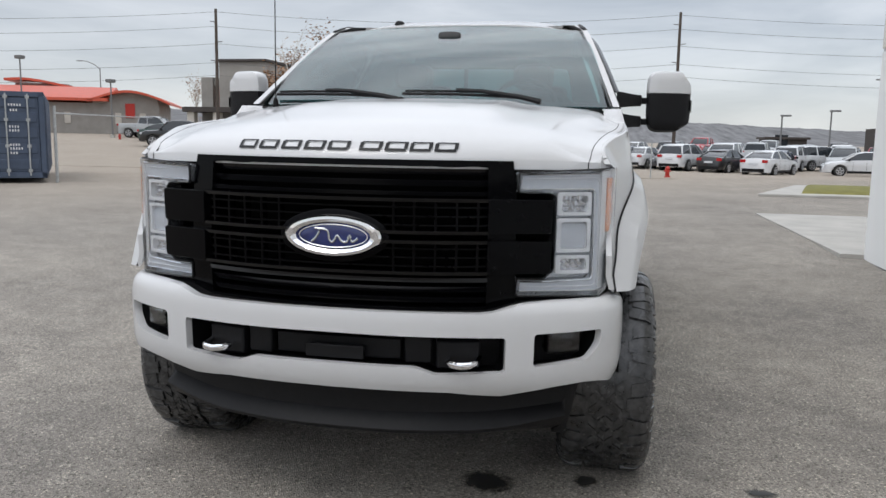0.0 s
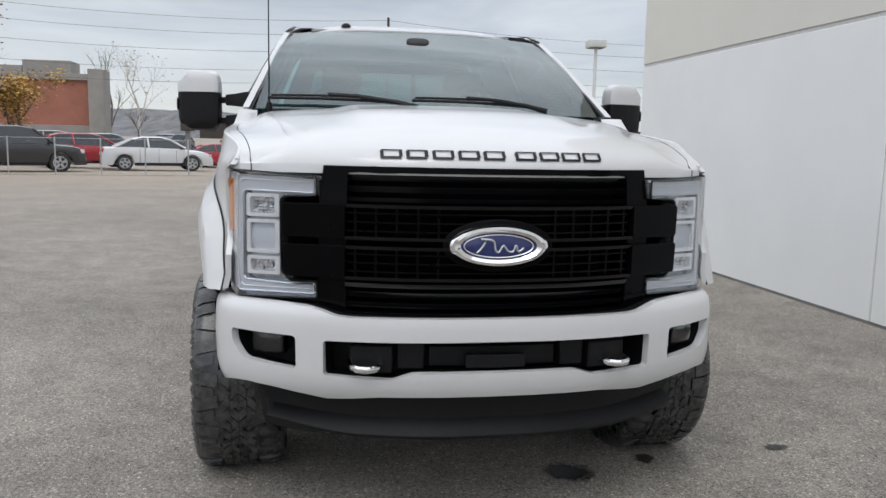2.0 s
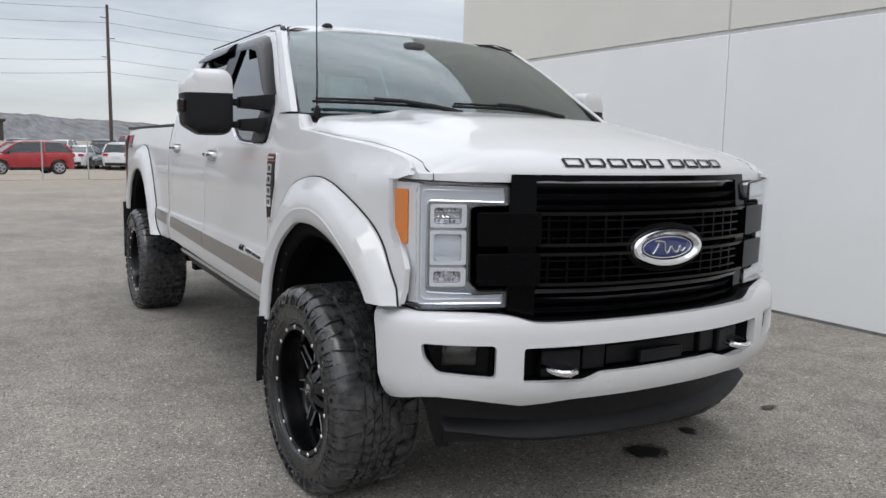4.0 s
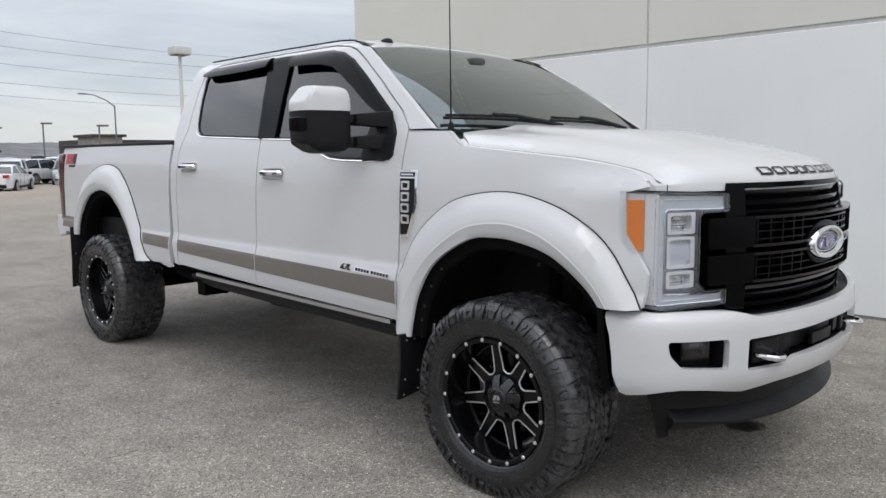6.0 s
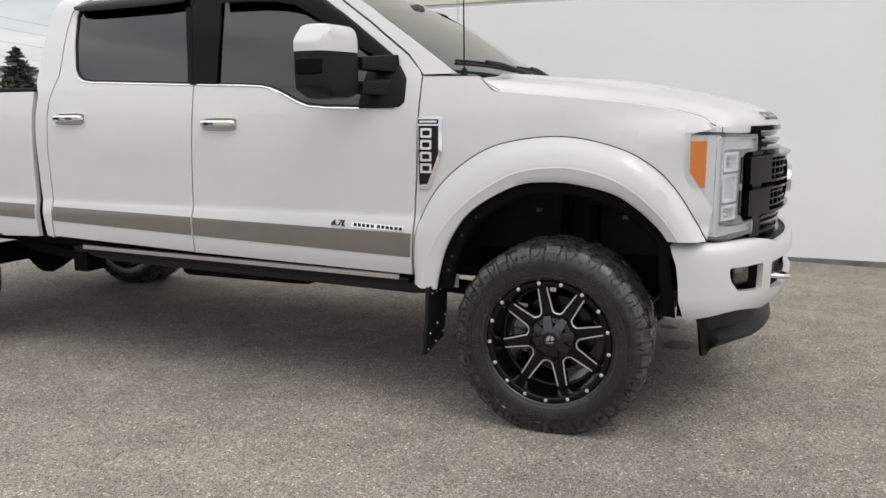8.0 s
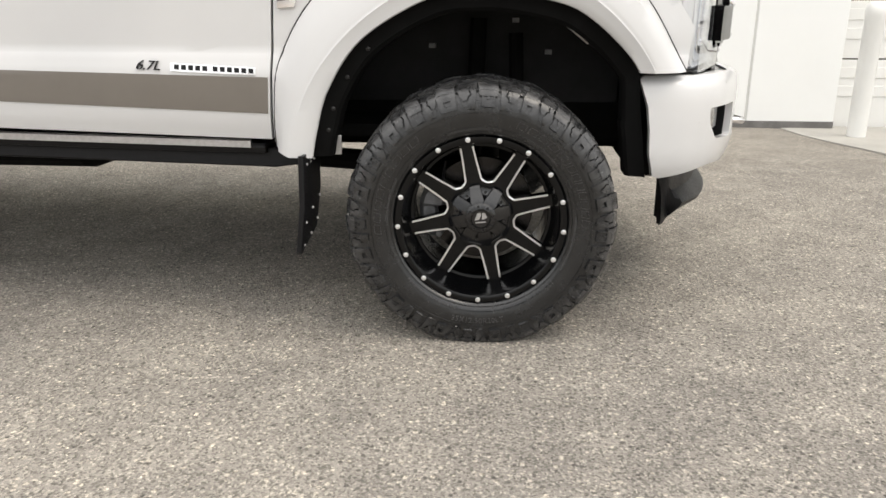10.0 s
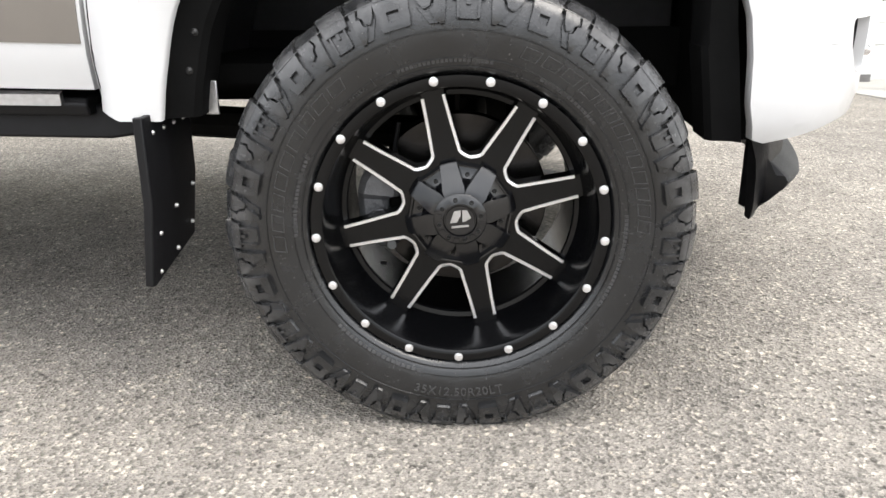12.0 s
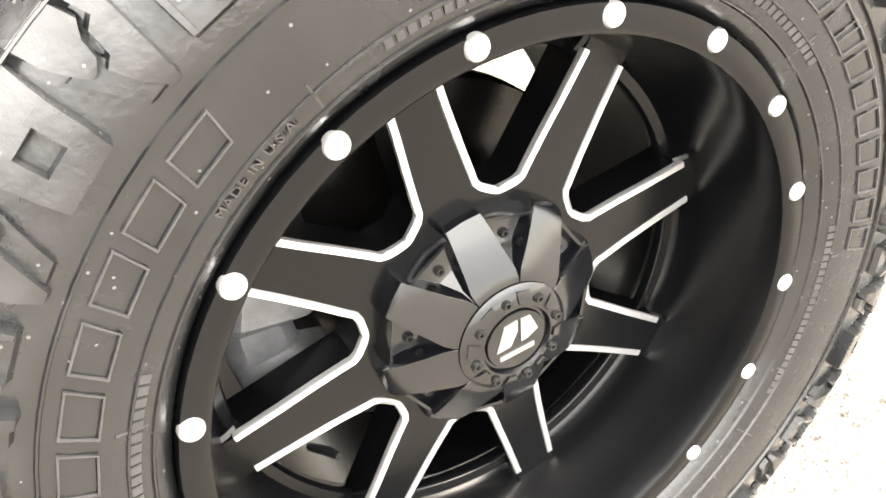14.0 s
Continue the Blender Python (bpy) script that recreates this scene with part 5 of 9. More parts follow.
for sg in (-1, 1):
    end = LAMP_END
    ue = lambda x: GR.u_of(x)
    S_ = sg
    outer = [(ue(0.592), 1.274), (ue(0.70), 1.280), (ue(0.88), 1.288), (end - 0.02, 1.290), (end - 0.006, 1.283), (end - 0.008, 1.136), (end - 0.098, 0.987), (end - 0.100, 0.862), (ue(0.86), 0.846), (ue(0.592), 0.853), (ue(0.592), 0.912), (ue(0.680), 0.909), (ue(0.712), 0.942), (ue(0.714), 1.194), (ue(0.692), 1.204), (ue(0.592), 1.206)]
    loop = [(S_ * u, z) for u, z in outer]
    if S_ < 0:
        loop = loop[::-1]
    loop = soft_loop(loop, 0.008, 2)
    zz = grid_vals(0.85, 1.28, 0.04)
    uu = grid_vals(-end, end, 0.04)
    bm = bmesh.new()
    sheet(bm, loop, [], lambda u, v, d: lamp_map(u, v, 0.045 + d), uu, zz, 0.02)
    lamp = part("headlight", bm, M_LAMP, truck, "clear C-shaped headlamp")
    # side walls of the lamp housing
    a = resample([(p[0], p[1], 0) for p in loop + [loop[0]]], 120)[:-1]
    bm = bmesh.new()
    rings(bm, [[lamp_map(p.x, p.y, -0.006) for p in a], [lamp_map(p.x, p.y, 0.05) for p in a]], cap0=False, cap1=False)
    part("lamp_housing", bm, M_LAMP, lamp)
    # light guide following the C
    gu = [(ue(0.604), 1.266), (ue(0.862), 1.272), (ue(0.872), 1.262), (ue(0.872), 0.874), (ue(0.862), 0.864), (ue(0.604), 0.866), (ue(0.604), 0.900), (ue(0.690), 0.897), (ue(0.838), 0.905), (ue(0.845), 0.915), (ue(0.843), 1.212), (ue(0.834), 1.220), (ue(0.604), 1.216)]
    g = [(S_ * u, z) for u, z in gu]
    if S_ < 0:
        g = g[::-1]
    bm = bmesh.new()
    sheet(bm, soft_loop(g, 0.006, 2), [], lambda u, v, d: lamp_map(u, v, 0.014 + d), uu, zz, 0.025)
    part("light_guide", bm, M_LAMP_GUIDE, lamp, "pale frosted light guide", bevel=0.004)
    # bright edges of the guide and a black gasket round the lens
    ge = soft_loop(g, 0.006, 2)
    bm = bmesh.new()
    tube(bm, [lamp_map(p[0], p[1], 0.010) for p in ge + [ge[0]]], 0.0032, 6, caps=False)
    part("guide_edge", bm, M_CHROME, lamp, "bright guide edge")
    # raised inner ridge along the middle of the guide
    mid = [(ue(0.612), 1.252), (ue(0.852), 1.257), (ue(0.860), 1.248), (ue(0.860), 0.888), (ue(0.852), 0.880), (ue(0.612), 0.881)]
    mid = [(S_ * u, z) for u, z in mid]
    bm = bmesh.new()
    tube(bm, [lamp_map(p.x, p.y, 0.0125) for p in resample([(a_, b_, 0) for a_, b_ in mid], 40)], 0.0026, 6)
    part("guide_ridge", bm, M_LAMP_BEZEL, lamp, "thin silver guide ridge")
    bm = bmesh.new()
    tube(bm, [lamp_map(p[0], p[1], 0.0) for p in loop + [loop[0]]], 0.0034, 6, caps=False)
    part("lamp_gasket", bm, M_BLACK_PLASTIC, lamp, "black lamp gasket")
    # dark bay behind the cells
    bm = bmesh.new()
    bay_ = [(S_ * ue(0.718), 0.918), (S_ * ue(0.841), 0.918), (S_ * ue(0.841), 1.214), (S_ * ue(0.718), 1.214)]
    sheet(bm, bay_ if S_ > 0 else bay_[::-1], [], lambda u, v, d: lamp_map(u, v, 0.040 + d), uu, zz, 0.004)
    part("lamp_bay", bm, M_LAMP, lamp, "silver bay behind the lamp cells")
    # three lamp cells with chrome frames
    for z0, z1, kind in ((1.128, 1.208, 0), (1.000, 1.118, 1), (0.925, 0.990, 0)):
        x0, x1 = 0.722, 0.834
        cell = [(S_ * ue(x0), z0), (S_ * ue(x1), z0), (S_ * ue(x1), z1), (S_ * ue(x0), z1)]
        cin = [(S_ * ue(x0 + 0.016), z0 + 0.012), (S_ * ue(x1 - 0.012), z0 + 0.012), (S_ * ue(x1 - 0.012), z1 - 0.012), (S_ * ue(x0 + 0.016), z1 - 0.012)]
        if S_ < 0:
            cell, cin = cell[::-1], cin[::-1]
        bm = bmesh.new()
        sheet(bm, soft_loop(cell, 0.008, 2), [soft_loop(cin, 0.008, 2)], lambda u, v, d: lamp_map(u, v, 0.010 + d), uu, [], 0.035)
        part("lamp_frame", bm, M_LAMP_BEZEL, lamp, "silver lamp cell frame", bevel=0.003)
        bm = bmesh.new()
        if kind == 0:
            # projector with small facets
            for i in range(5):
                for j in range(3):
                    uc = S_ * (ue(x0 + 0.026) + (ue(x1 - 0.022) - ue(x0 + 0.026)) * i / 4)
                    zc = z0 + 0.020 + (z1 - z0 - 0.040) * j / 2
                    ang = (i * 37 + j * 53) % 7 * 0.004
                    q = [(uc - 0.009, zc - 0.009), (uc + 0.009, zc - 0.009), (uc + 0.009, zc + 0.009), (uc - 0.009, zc + 0.009)]
                    vs_ = [bm.verts.new(lamp_map(p[0], p[1], 0.038)) for p in q] + [bm.verts.new(lamp_map(uc + ang - 0.012, zc, 0.024))]
                    for e0, e1 in ((0, 1), (1, 2), (2, 3), (3, 0)):
                        bm.faces.new((vs_[e0], vs_[e1], vs_[4]))
            part("lamp_reflector", bm, M_CHROME, lamp, "faceted reflector", angle=5)
        else:
            sheet(bm, soft_loop(cin, 0.02, 3), [], lambda u, v, d: lamp_map(u, v, 0.030 - 0.010 * math.sin(math.pi * (v - 1.0) / 0.118) + d), uu, grid_vals(1.0, 1.118, 0.02), 0.01)
            part("lamp_reflector", bm, M_LAMP_GUIDE, lamp, "smooth pale lamp bowl")
    # chrome bezel strip between front and side faces, then the amber marker
    bm = bmesh.new()
    st = [(S_ * (end - 0.152), 0.866), (S_ * (end - 0.110), 0.866), (S_ * (end - 0.107), 0.99), (S_ * (end - 0.108), 1.06), (S_ * (end - 0.110), 1.281), (S_ * (end - 0.152), 1.279)]
    sheet(bm, st if S_ > 0 else st[::-1], [], lambda u, v, d: lamp_map(u, v, 0.006 + d), uu, zz, 0.02)
    part("lamp_strip", bm, M_LAMP_BEZEL, lamp, "bright silver bezel beside the marker", bevel=0.003)
    bm = bmesh.new()
    ab = [(end - 0.008, 1.280), (end - 0.113, 1.280), (end - 0.113, 0.990), (end - 0.100, 0.990), (end - 0.008, 1.128)]
    ab = [(S_ * u, z) for u, z in ab]
    sheet(bm, soft_loop(ab if S_ < 0 else ab[::-1], 0.006, 2), [], lambda u, v, d: lamp_map(u, v, 0.010 + d), uu, [1.05, 1.1, 1.15, 1.2], 0.012)
    part("marker_bezel", bm, M_LAMP_BEZEL, lamp, "pale bezel round the amber marker", bevel=0.003)
    bm = bmesh.new()
    am = [(end - 0.024, 1.256), (end - 0.108, 1.256), (end - 0.108, 1.066), (end - 0.082, 1.068), (end - 0.024, 1.142)]
    am = [(S_ * u, z) for u, z in am]
    sheet(bm, soft_loop(am if S_ < 0 else am[::-1], 0.006, 2), [], lambda u, v, d: lamp_map(u, v, 0.002 + d), uu, [1.1, 1.15, 1.2], 0.015)
    part("amber_marker", bm, M_AMBER, lamp, "amber side marker reflector", bevel=0.003)
    # lens cover
    bm = bmesh.new()
    sheet(bm, loop, [], lambda u, v, d: lamp_map(u, v, -0.008 + d), uu, zz, 0.002)
    part("lamp_lens", bm, M_LENS, lamp, "clear lens cover").visible_shadow = False
    # black surround under and behind the lamp
    bm = bmesh.new()
    sl = [(S_ * ue(0.585), 0.80), (S_ * ue(0.585), 0.85), (S_ * ue(0.86), 0.842), (S_ * (end - 0.095), 0.856), (S_ * (end - 0.03), 0.862), (S_ * (end - 0.03), 0.80)]
    sheet(bm, sl if S_ < 0 else sl[::-1], [], lambda u, v, d: gr_map(u, v, 0.012 + d), uu, [], 0.05)
    part("lamp_surround", bm, M_BLACK_PLASTIC, lamp, "black trim under the lamp")
    bm = bmesh.new()
    sl = [(S_ * (ue(0.57)), 0.80), (S_ * (end - 0.002), 0.80), (S_ * (end - 0.002), 1.284), (S_ * ue(0.57), 1.300)]
    sheet(bm, sl if S_ > 0 else sl[::-1], [], lambda u, v, d: gr_map(u, v, 0.072 + d), uu, [], 0.02)
    part("lamp_back", bm, M_BLACK_DEEP, lamp)
    # painted nose of the fender above the lamp
    def nose_map(u, v, d):
        x, y, z = gr_map(u, v, 0.010 + d)
        lim = half_width(y, z) - 0.007 - d
        return (max(-lim, min(lim, x)), y, z)

    bm = bmesh.new()
    nose = [(ue(0.80), 1.286), (end - 0.002, 1.292), (end - 0.002, 1.362), (end - 0.05, 1.346), (end - 0.10, 1.326), (ue(0.86), 1.312), (ue(0.80), 1.308)]
    nose = [(S_ * u, z) for u, z in nose]
    sheet(bm, nose if S_ > 0 else nose[::-1], [], nose_map, uu, [1.30, 1.31, 1.32, 1.33, 1.34, 1.35], 0.01)
    part("fender_nose", bm, M_PAINT, truck)


# ---- wheels ----
TYRE_R = 0.428
SPOKE_PHASE = radians(-12.4)


def polar(r, t):
    """Place in the wheel plane (rightwards, up) at radius r, t clockwise from the top as seen from outside."""
    return (r * math.sin(t), r * math.cos(t))


FACE_A = [(0.0, -0.090), (0.10, -0.090), (0.15, -0.092), (0.19, -0.092), (0.235, -0.092)]


def wheel_pt(y, z, a):
    return (-a, -y, z)


def spoke_half(r):
    return interp(r, [(0.08, 0.031), (0.10, 0.0285), (0.13, 0.0255), (0.18, 0.0225), (0.23, 0.0205)])


def window_path():
    """Edge of one opening between the spoke at 0 and that at 45 degrees, from outer end to outer end."""
    one = [(spoke_half(r), r) for r in (0.222, 0.20, 0.18, 0.16, 0.14, 0.125, 0.114)]
    root = [(0.0385, 0.103), (0.0435, 0.0985)]
    h = radians(22.5)
    pts = one + root
    flip = []
    for x, z in pts[::-1]:
        # mirror in the line at 22.5 degrees
        c, s = math.cos(2 * h), math.sin(2 * h)
        flip.append((z * s - x * c, z * c + x * s))
    return pts + flip


def rot2(p, t):
    c, s = math.cos(t), math.sin(t)
    return (p[0] * c + p[1] * s, -p[0] * s + p[1] * c)


def arc_text(body, size, r0, t0, out, a, upside=False, spread=1.0):
    """Raised characters bent round the sidewall, joined into the bmesh out."""
    cu = bpy.data.curves.new("sidewall_text", 'FONT')
    cu.body, cu.size, cu.extrude, cu.align_x = body, size, 0.0012, 'CENTER'
    cu.space_character = 1.1
    tmp = bpy.data.objects.new("sidewall_text", cu)
    scene.collection.objects.link(tmp)
    me = bpy.data.meshes.new_from_object(tmp.evaluated_get(bpy.context.evaluated_depsgraph_get()))
    bpy.data.objects.remove(tmp)
    vs = []
    for v in me.vertices:
        x, y, z = v.co
        r = r0 - y if upside else r0 + y
        t = t0 + ((-x if upside else x) * spread) / r0
        p = polar(r, t)
        vs.append(out.verts.new(wheel_pt(p[0], p[1], a(r) + z + 0.0008)))
    for f in me.polygons:
        try:
            out.faces.new([vs[i] for i in f.vertices])
        except ValueError:
            pass
    bpy.data.meshes.remove(me)


SIDEWALL = [(0.262, -0.030), (0.2665, -0.022), (0.2695, -0.008), (0.277, 0.001), (0.290, 0.008), (0.305, 0.0125), (0.325, 0.0155), (0.345, 0.0155), (0.365, 0.013), (0.382, 0.008), (0.398, 0.001), (0.410, -0.009), (0.4165, -0.028)]
TYRE_MID = -0.163
# the pitch of the side lugs varies round the tyre
PITCH = [-135.0, -106.6, -76.0, -45.0, -16.0, 21.0, 50.5, 80.0, 111.0, 142.0, 172.0, 199.0]


def side_a(r):
    return interp(r, SIDEWALL)


def lug(bm, rows, flip=False):
    """A raised piece of the sidewall: rows of (radius, from, to, height), angles in degrees, with sloping flanks."""
    fa = (lambda a: 2 * TYRE_MID - a) if flip else (lambda a: a)
    loops = []
    for r, t0, t1, h in rows:
        c = min(0.4 * (t1 - t0), math.degrees(0.0013 / r))
        lp = []
        for t, up in ((t0, -0.003), (t0 + c, h), (t1 - c, h), (t1, -0.003)):
            p = polar(r, radians(t))
            lp.append(wheel_pt(p[0], p[1], fa(side_a(r) + up)))
        loops.append(lp)
    rings(bm, loops)


def span(r0, r1, ta0, ta1, tb0, tb1, h, n=4):
    """Rows of a lug from radius r0 to r1, its ends chamfered."""
    rows = [(r0, ta0, ta1, 0.0005)]
    for k in range(n):
        f = 0.08 + 0.92 * k / (n - 1)
        rows.append((r0 + (r1 - r0) * f, ta0 + (tb0 - ta0) * f, ta1 + (tb1 - ta1) * f, h))
    return rows


def press_flat(bm):
    """The contact patch is pressed flat on the ground."""
    for v in bm.verts:
        if v.co.z < -0.404:
            v.co.x -= 0.25 * (-0.404 - v.co.z) * (1 if v.co.x < -TYRE_MID else -1)
            v.co.z = -0.404
    return bm


def tyre_mesh():
    """The carcass, the blocks of the outer shoulder one by one, and the rest of the tread."""
    carcass, rest, blocks = bmesh.new(), bmesh.new(), []
    bm = carcass
    back = [(r, 2 * TYRE_MID - a) for r, a in SIDEWALL[::-1]]
    lathe(bm, SIDEWALL + [(0.4175, -0.09), (0.4185, TYRE_MID), (0.4175, 2 * TYRE_MID + 0.09)] + back, 120)
    # moulded ring lines on the sidewall and the parting line over the lugs
    lines = bmesh.new()
    for r, h in ((0.282, 0.0016), (0.2965, 0.0016), (0.342, 0.0022)):
        lathe(lines, [(r - 0.0018, side_a(r - 0.0018) - 0.001), (r - 0.0006, side_a(r) + h), (r + 0.0006, side_a(r) + h), (r + 0.0018, side_a(r + 0.0018) - 0.001)], 120)
    lathe(lines, [(0.4055, side_a(0.4055) + 0.005), (0.4072, side_a(0.4072) + 0.0122), (0.4084, side_a(0.4084) + 0.0122), (0.410, side_a(0.410) + 0.005)], 120)
    n = 28
    step = 2 * math.pi / n

    def block(bm, sec, t0, t1, lean):
        """A tread lug: the cross-section sec (r, a) carried from t0 to t1 degrees, leaning with the depth."""
        loops = []
        for t in (t0, (t0 + t1) / 2, t1):
            row = []
            for r, a, k in sec:
                p = polar(r, radians(t + lean * k))
                row.append(wheel_pt(p[0], p[1], a))
            loops.append(row)
        rings(bm, loops)

    for flip in (False, True):
        fa = (lambda a: 2 * TYRE_MID - a) if flip else (lambda a: a)
        for i, t in enumerate(PITCH):
            w = ((PITCH + [PITCH[0] + 360])[i + 1] - t)
            four = [rest] * 4 if flip else [bmesh.new() for _ in range(4)]
            if not flip:
                blocks += four
            # square block with a small square recess
            bm = four[0]
            lug(bm, span(0.357, 0.373, t - 0.105 * w, t + 0.105 * w, t - 0.112 * w, t + 0.112 * w, 0.0115), flip)
            lug(bm, [(r, t - (0.114 + (r - 0.388) * 0.4) * w, t + (0.114 + (r - 0.388) * 0.4) * w, 0.0115) for r in (0.388, 0.395, 0.402, 0.409)], flip)
            for a, b in ((-0.113, -0.036), (0.036, 0.113)):
                lug(bm, [(r, t + a * w, t + b * w, 0.0115) for r in (0.370, 0.380, 0.391)], flip)
            lug(bm, [(r, t - 0.05 * w, t + 0.05 * w, 0.0030) for r in (0.370, 0.380, 0.391)], flip)
            # slanting wedges on either side of the next flat block, each cut by a stepped groove
            for c, m in ((t + 0.25 * w, 1), (t + 0.75 * w, -1)):
                bm = four[1] if m > 0 else four[3]

                def turn(a, b):
                    return (c + a * w, c + b * w) if m > 0 else (c - b * w, c - a * w)
                lug(bm, [(r, *turn(a, b), h) for r, a, b, h in ((0.350, 0.055, 0.085, 0.0005), (0.353, 0.045, 0.09, 0.0085), (0.366, 0.005, 0.096, 0.0115), (0.377, -0.018, 0.102, 0.0115), (0.380, 0.012, 0.103, 0.0115), (0.391, 0.022, 0.107, 0.0115), (0.394, 0.052, 0.108, 0.0115), (0.409, 0.030, 0.112, 0.0115))], flip)
                lug(bm, [(r, *turn(a, b), h) for r, a, b, h in ((0.376, -0.045, -0.03, 0.0005), (0.379, -0.055, -0.026, 0.0105), (0.383, -0.068, 0.002, 0.0115), (0.391, -0.09, 0.012, 0.0115), (0.397, -0.10, 0.040, 0.0115), (0.409, -0.112, 0.020, 0.0115))], flip)
                lug(bm, span(0.352, 0.384, *turn(-0.02, 0.05), *turn(-0.10, 0.0), 0.0045), flip)
            # flat tall block under a cross bar
            c, bm = t + 0.5 * w, four[2]
            lug(bm, span(0.356, 0.396, c - 0.08 * w, c + 0.08 * w, c - 0.085 * w, c + 0.085 * w, 0.0055), flip)
            lug(bm, span(0.3905, 0.409, c - 0.11 * w, c + 0.11 * w, c - 0.118 * w, c + 0.118 * w, 0.0115), flip)
            for a, b in ((-0.085, -0.055), (0.055, 0.085)):
                lug(bm, span(0.358, 0.394, c + a * w, c + b * w, c + a * w, c + b * w, 0.0105), flip)
            lug(bm, span(0.380, 0.392, c - 0.02 * w, c + 0.02 * w, c - 0.02 * w, c + 0.02 * w, 0.0100), flip)
            # shoulder lugs over the tread's edge
            for j, (q, d, end) in enumerate(((0.0, 0.0, -0.085), (0.25, 0.004, -0.070), (0.5, 0.0, -0.085), (0.75, 0.004, -0.070))):
                sec = [(0.398, side_a(0.400), 0), (0.408, side_a(0.408) + 0.0110, 0), (0.4165, -0.0055 - d, 0.1), (0.4225 - d * 0.5, -0.014 - d, 0.2), (TYRE_R - 0.001 - d, -0.026, 0.4), (TYRE_R - d, -0.040, 0.5), (TYRE_R - d, end, 1.0), (0.413, end - 0.002, 1.0), (0.411, -0.04, 0.3)]
                block(four[j], [(r, fa(a), k) for r, a, k in sec], t + (q - 0.109) * w, t + (q + 0.109) * w, 2.4 if q < 0.4 else -2.0)
        # inner tread blocks, staggered and slanted
        for row, (a0, a1, ph) in enumerate(((-0.098, -0.129, 0.2), (-0.133, -0.161, 0.65))):
            for i in range(n):
                t = (i + ph) * step
                for f0, f1 in ((0.0, 0.42), (0.5, 0.92)):
                    loops = []
                    for tt in (t + f0 * step, t + f1 * step):
                        lp = []
                        for r, a, e in ((0.416, a0, 0.18), (TYRE_R, a0, 0.18), (TYRE_R, a1, -0.18), (0.416, a1, -0.18)):
                            p = polar(r, tt + e * step * (1 if (i + row) % 2 else -1) * 0.8)
                            lp.append(wheel_pt(p[0], p[1], fa(a)))
                        loops.append(lp)
                    rings(rest, loops)
    return press_flat(carcass), [press_flat(b_) for b_ in blocks], press_flat(rest), press_flat(lines)


def sidewall_size():
    bm = bmesh.new()
    arc_text("35X12.50R20LT", 0.024, 0.334, radians(181), bm, side_a, upside=True)
    return bm


def sidewall_origin():
    bm = bmesh.new()
    arc_text("MADE IN U.S.A.", 0.0085, 0.2900, radians(-38), bm, side_a)
    return bm


def sidewall_marks():
    bm = bmesh.new()
    # plain raised bars where the maker's words stand
    for t0, t1, r0, r1, k in ((18, 52, 0.311, 0.332, 5), (49, 92, 0.311, 0.333, 8), (-98, -36, 0.312, 0.333, 9)):
        for i in range(k):
            w = (t1 - t0) / k
            a, b = t0 + w * (i + 0.08), t0 + w * (i + 0.84)
            e, g = 0.0012, math.degrees(0.0012 / r0)
            for ra, rb, ta, tb in ((r0, r1, a, a + g), (r0, r1, b - g, b), (r0, r0 + e, a, b), (r1 - e, r1, a, b)):
                lo, hi = [], []
                for r, t in ((ra, ta), (rb, ta), (rb, tb), (ra, tb)):
                    p = polar(r, radians(t + (r - r0) * 40))
                    lo.append(wheel_pt(p[0], p[1], side_a(r) - 0.001))
                    hi.append(wheel_pt(p[0], p[1], side_a(r) + 0.0020))
                rings(bm, [lo, hi])
    # rows of small print near the bead, too fine to read
    for t0, t1, r0, k in ((-20, 12, 0.293, 22), (28, 52, 0.293, 16), (86, 122, 0.293, 24), (-92, -62, 0.293, 20), (196, 232, 0.293, 18)):
        for i in range(k):
            t = radians(t0 + (t1 - t0) * i / k)
            w = 0.35 * radians(abs(t1 - t0)) / k
            lo, hi = [], []
            for r, tt in ((r0 - 0.0035, t - w), (r0 + 0.0035, t - w), (r0 + 0.0035, t + w), (r0 - 0.0035, t + w)):
                p = polar(r, tt)
                lo.append(wheel_pt(p[0], p[1], side_a(r) - 0.001))
                hi.append(wheel_pt(p[0], p[1], side_a(r) + 0.001))
            rings(bm, [lo, hi])
    # radial seams
    for t in (3, 47, 92, 130, 171, 205, 243, 290, 331):
        lo, hi = [], []
        for r, dt in ((0.286, -0.0025), (0.304, -0.0025), (0.304, 0.0025), (0.286, 0.0025)):
            p = polar(r, radians(t) + dt)
            lo.append(wheel_pt(p[0], p[1], side_a(r) - 0.001))
            hi.append(wheel_pt(p[0], p[1], side_a(r) + 0.0009))
        rings(bm, [lo, hi])
    return bm


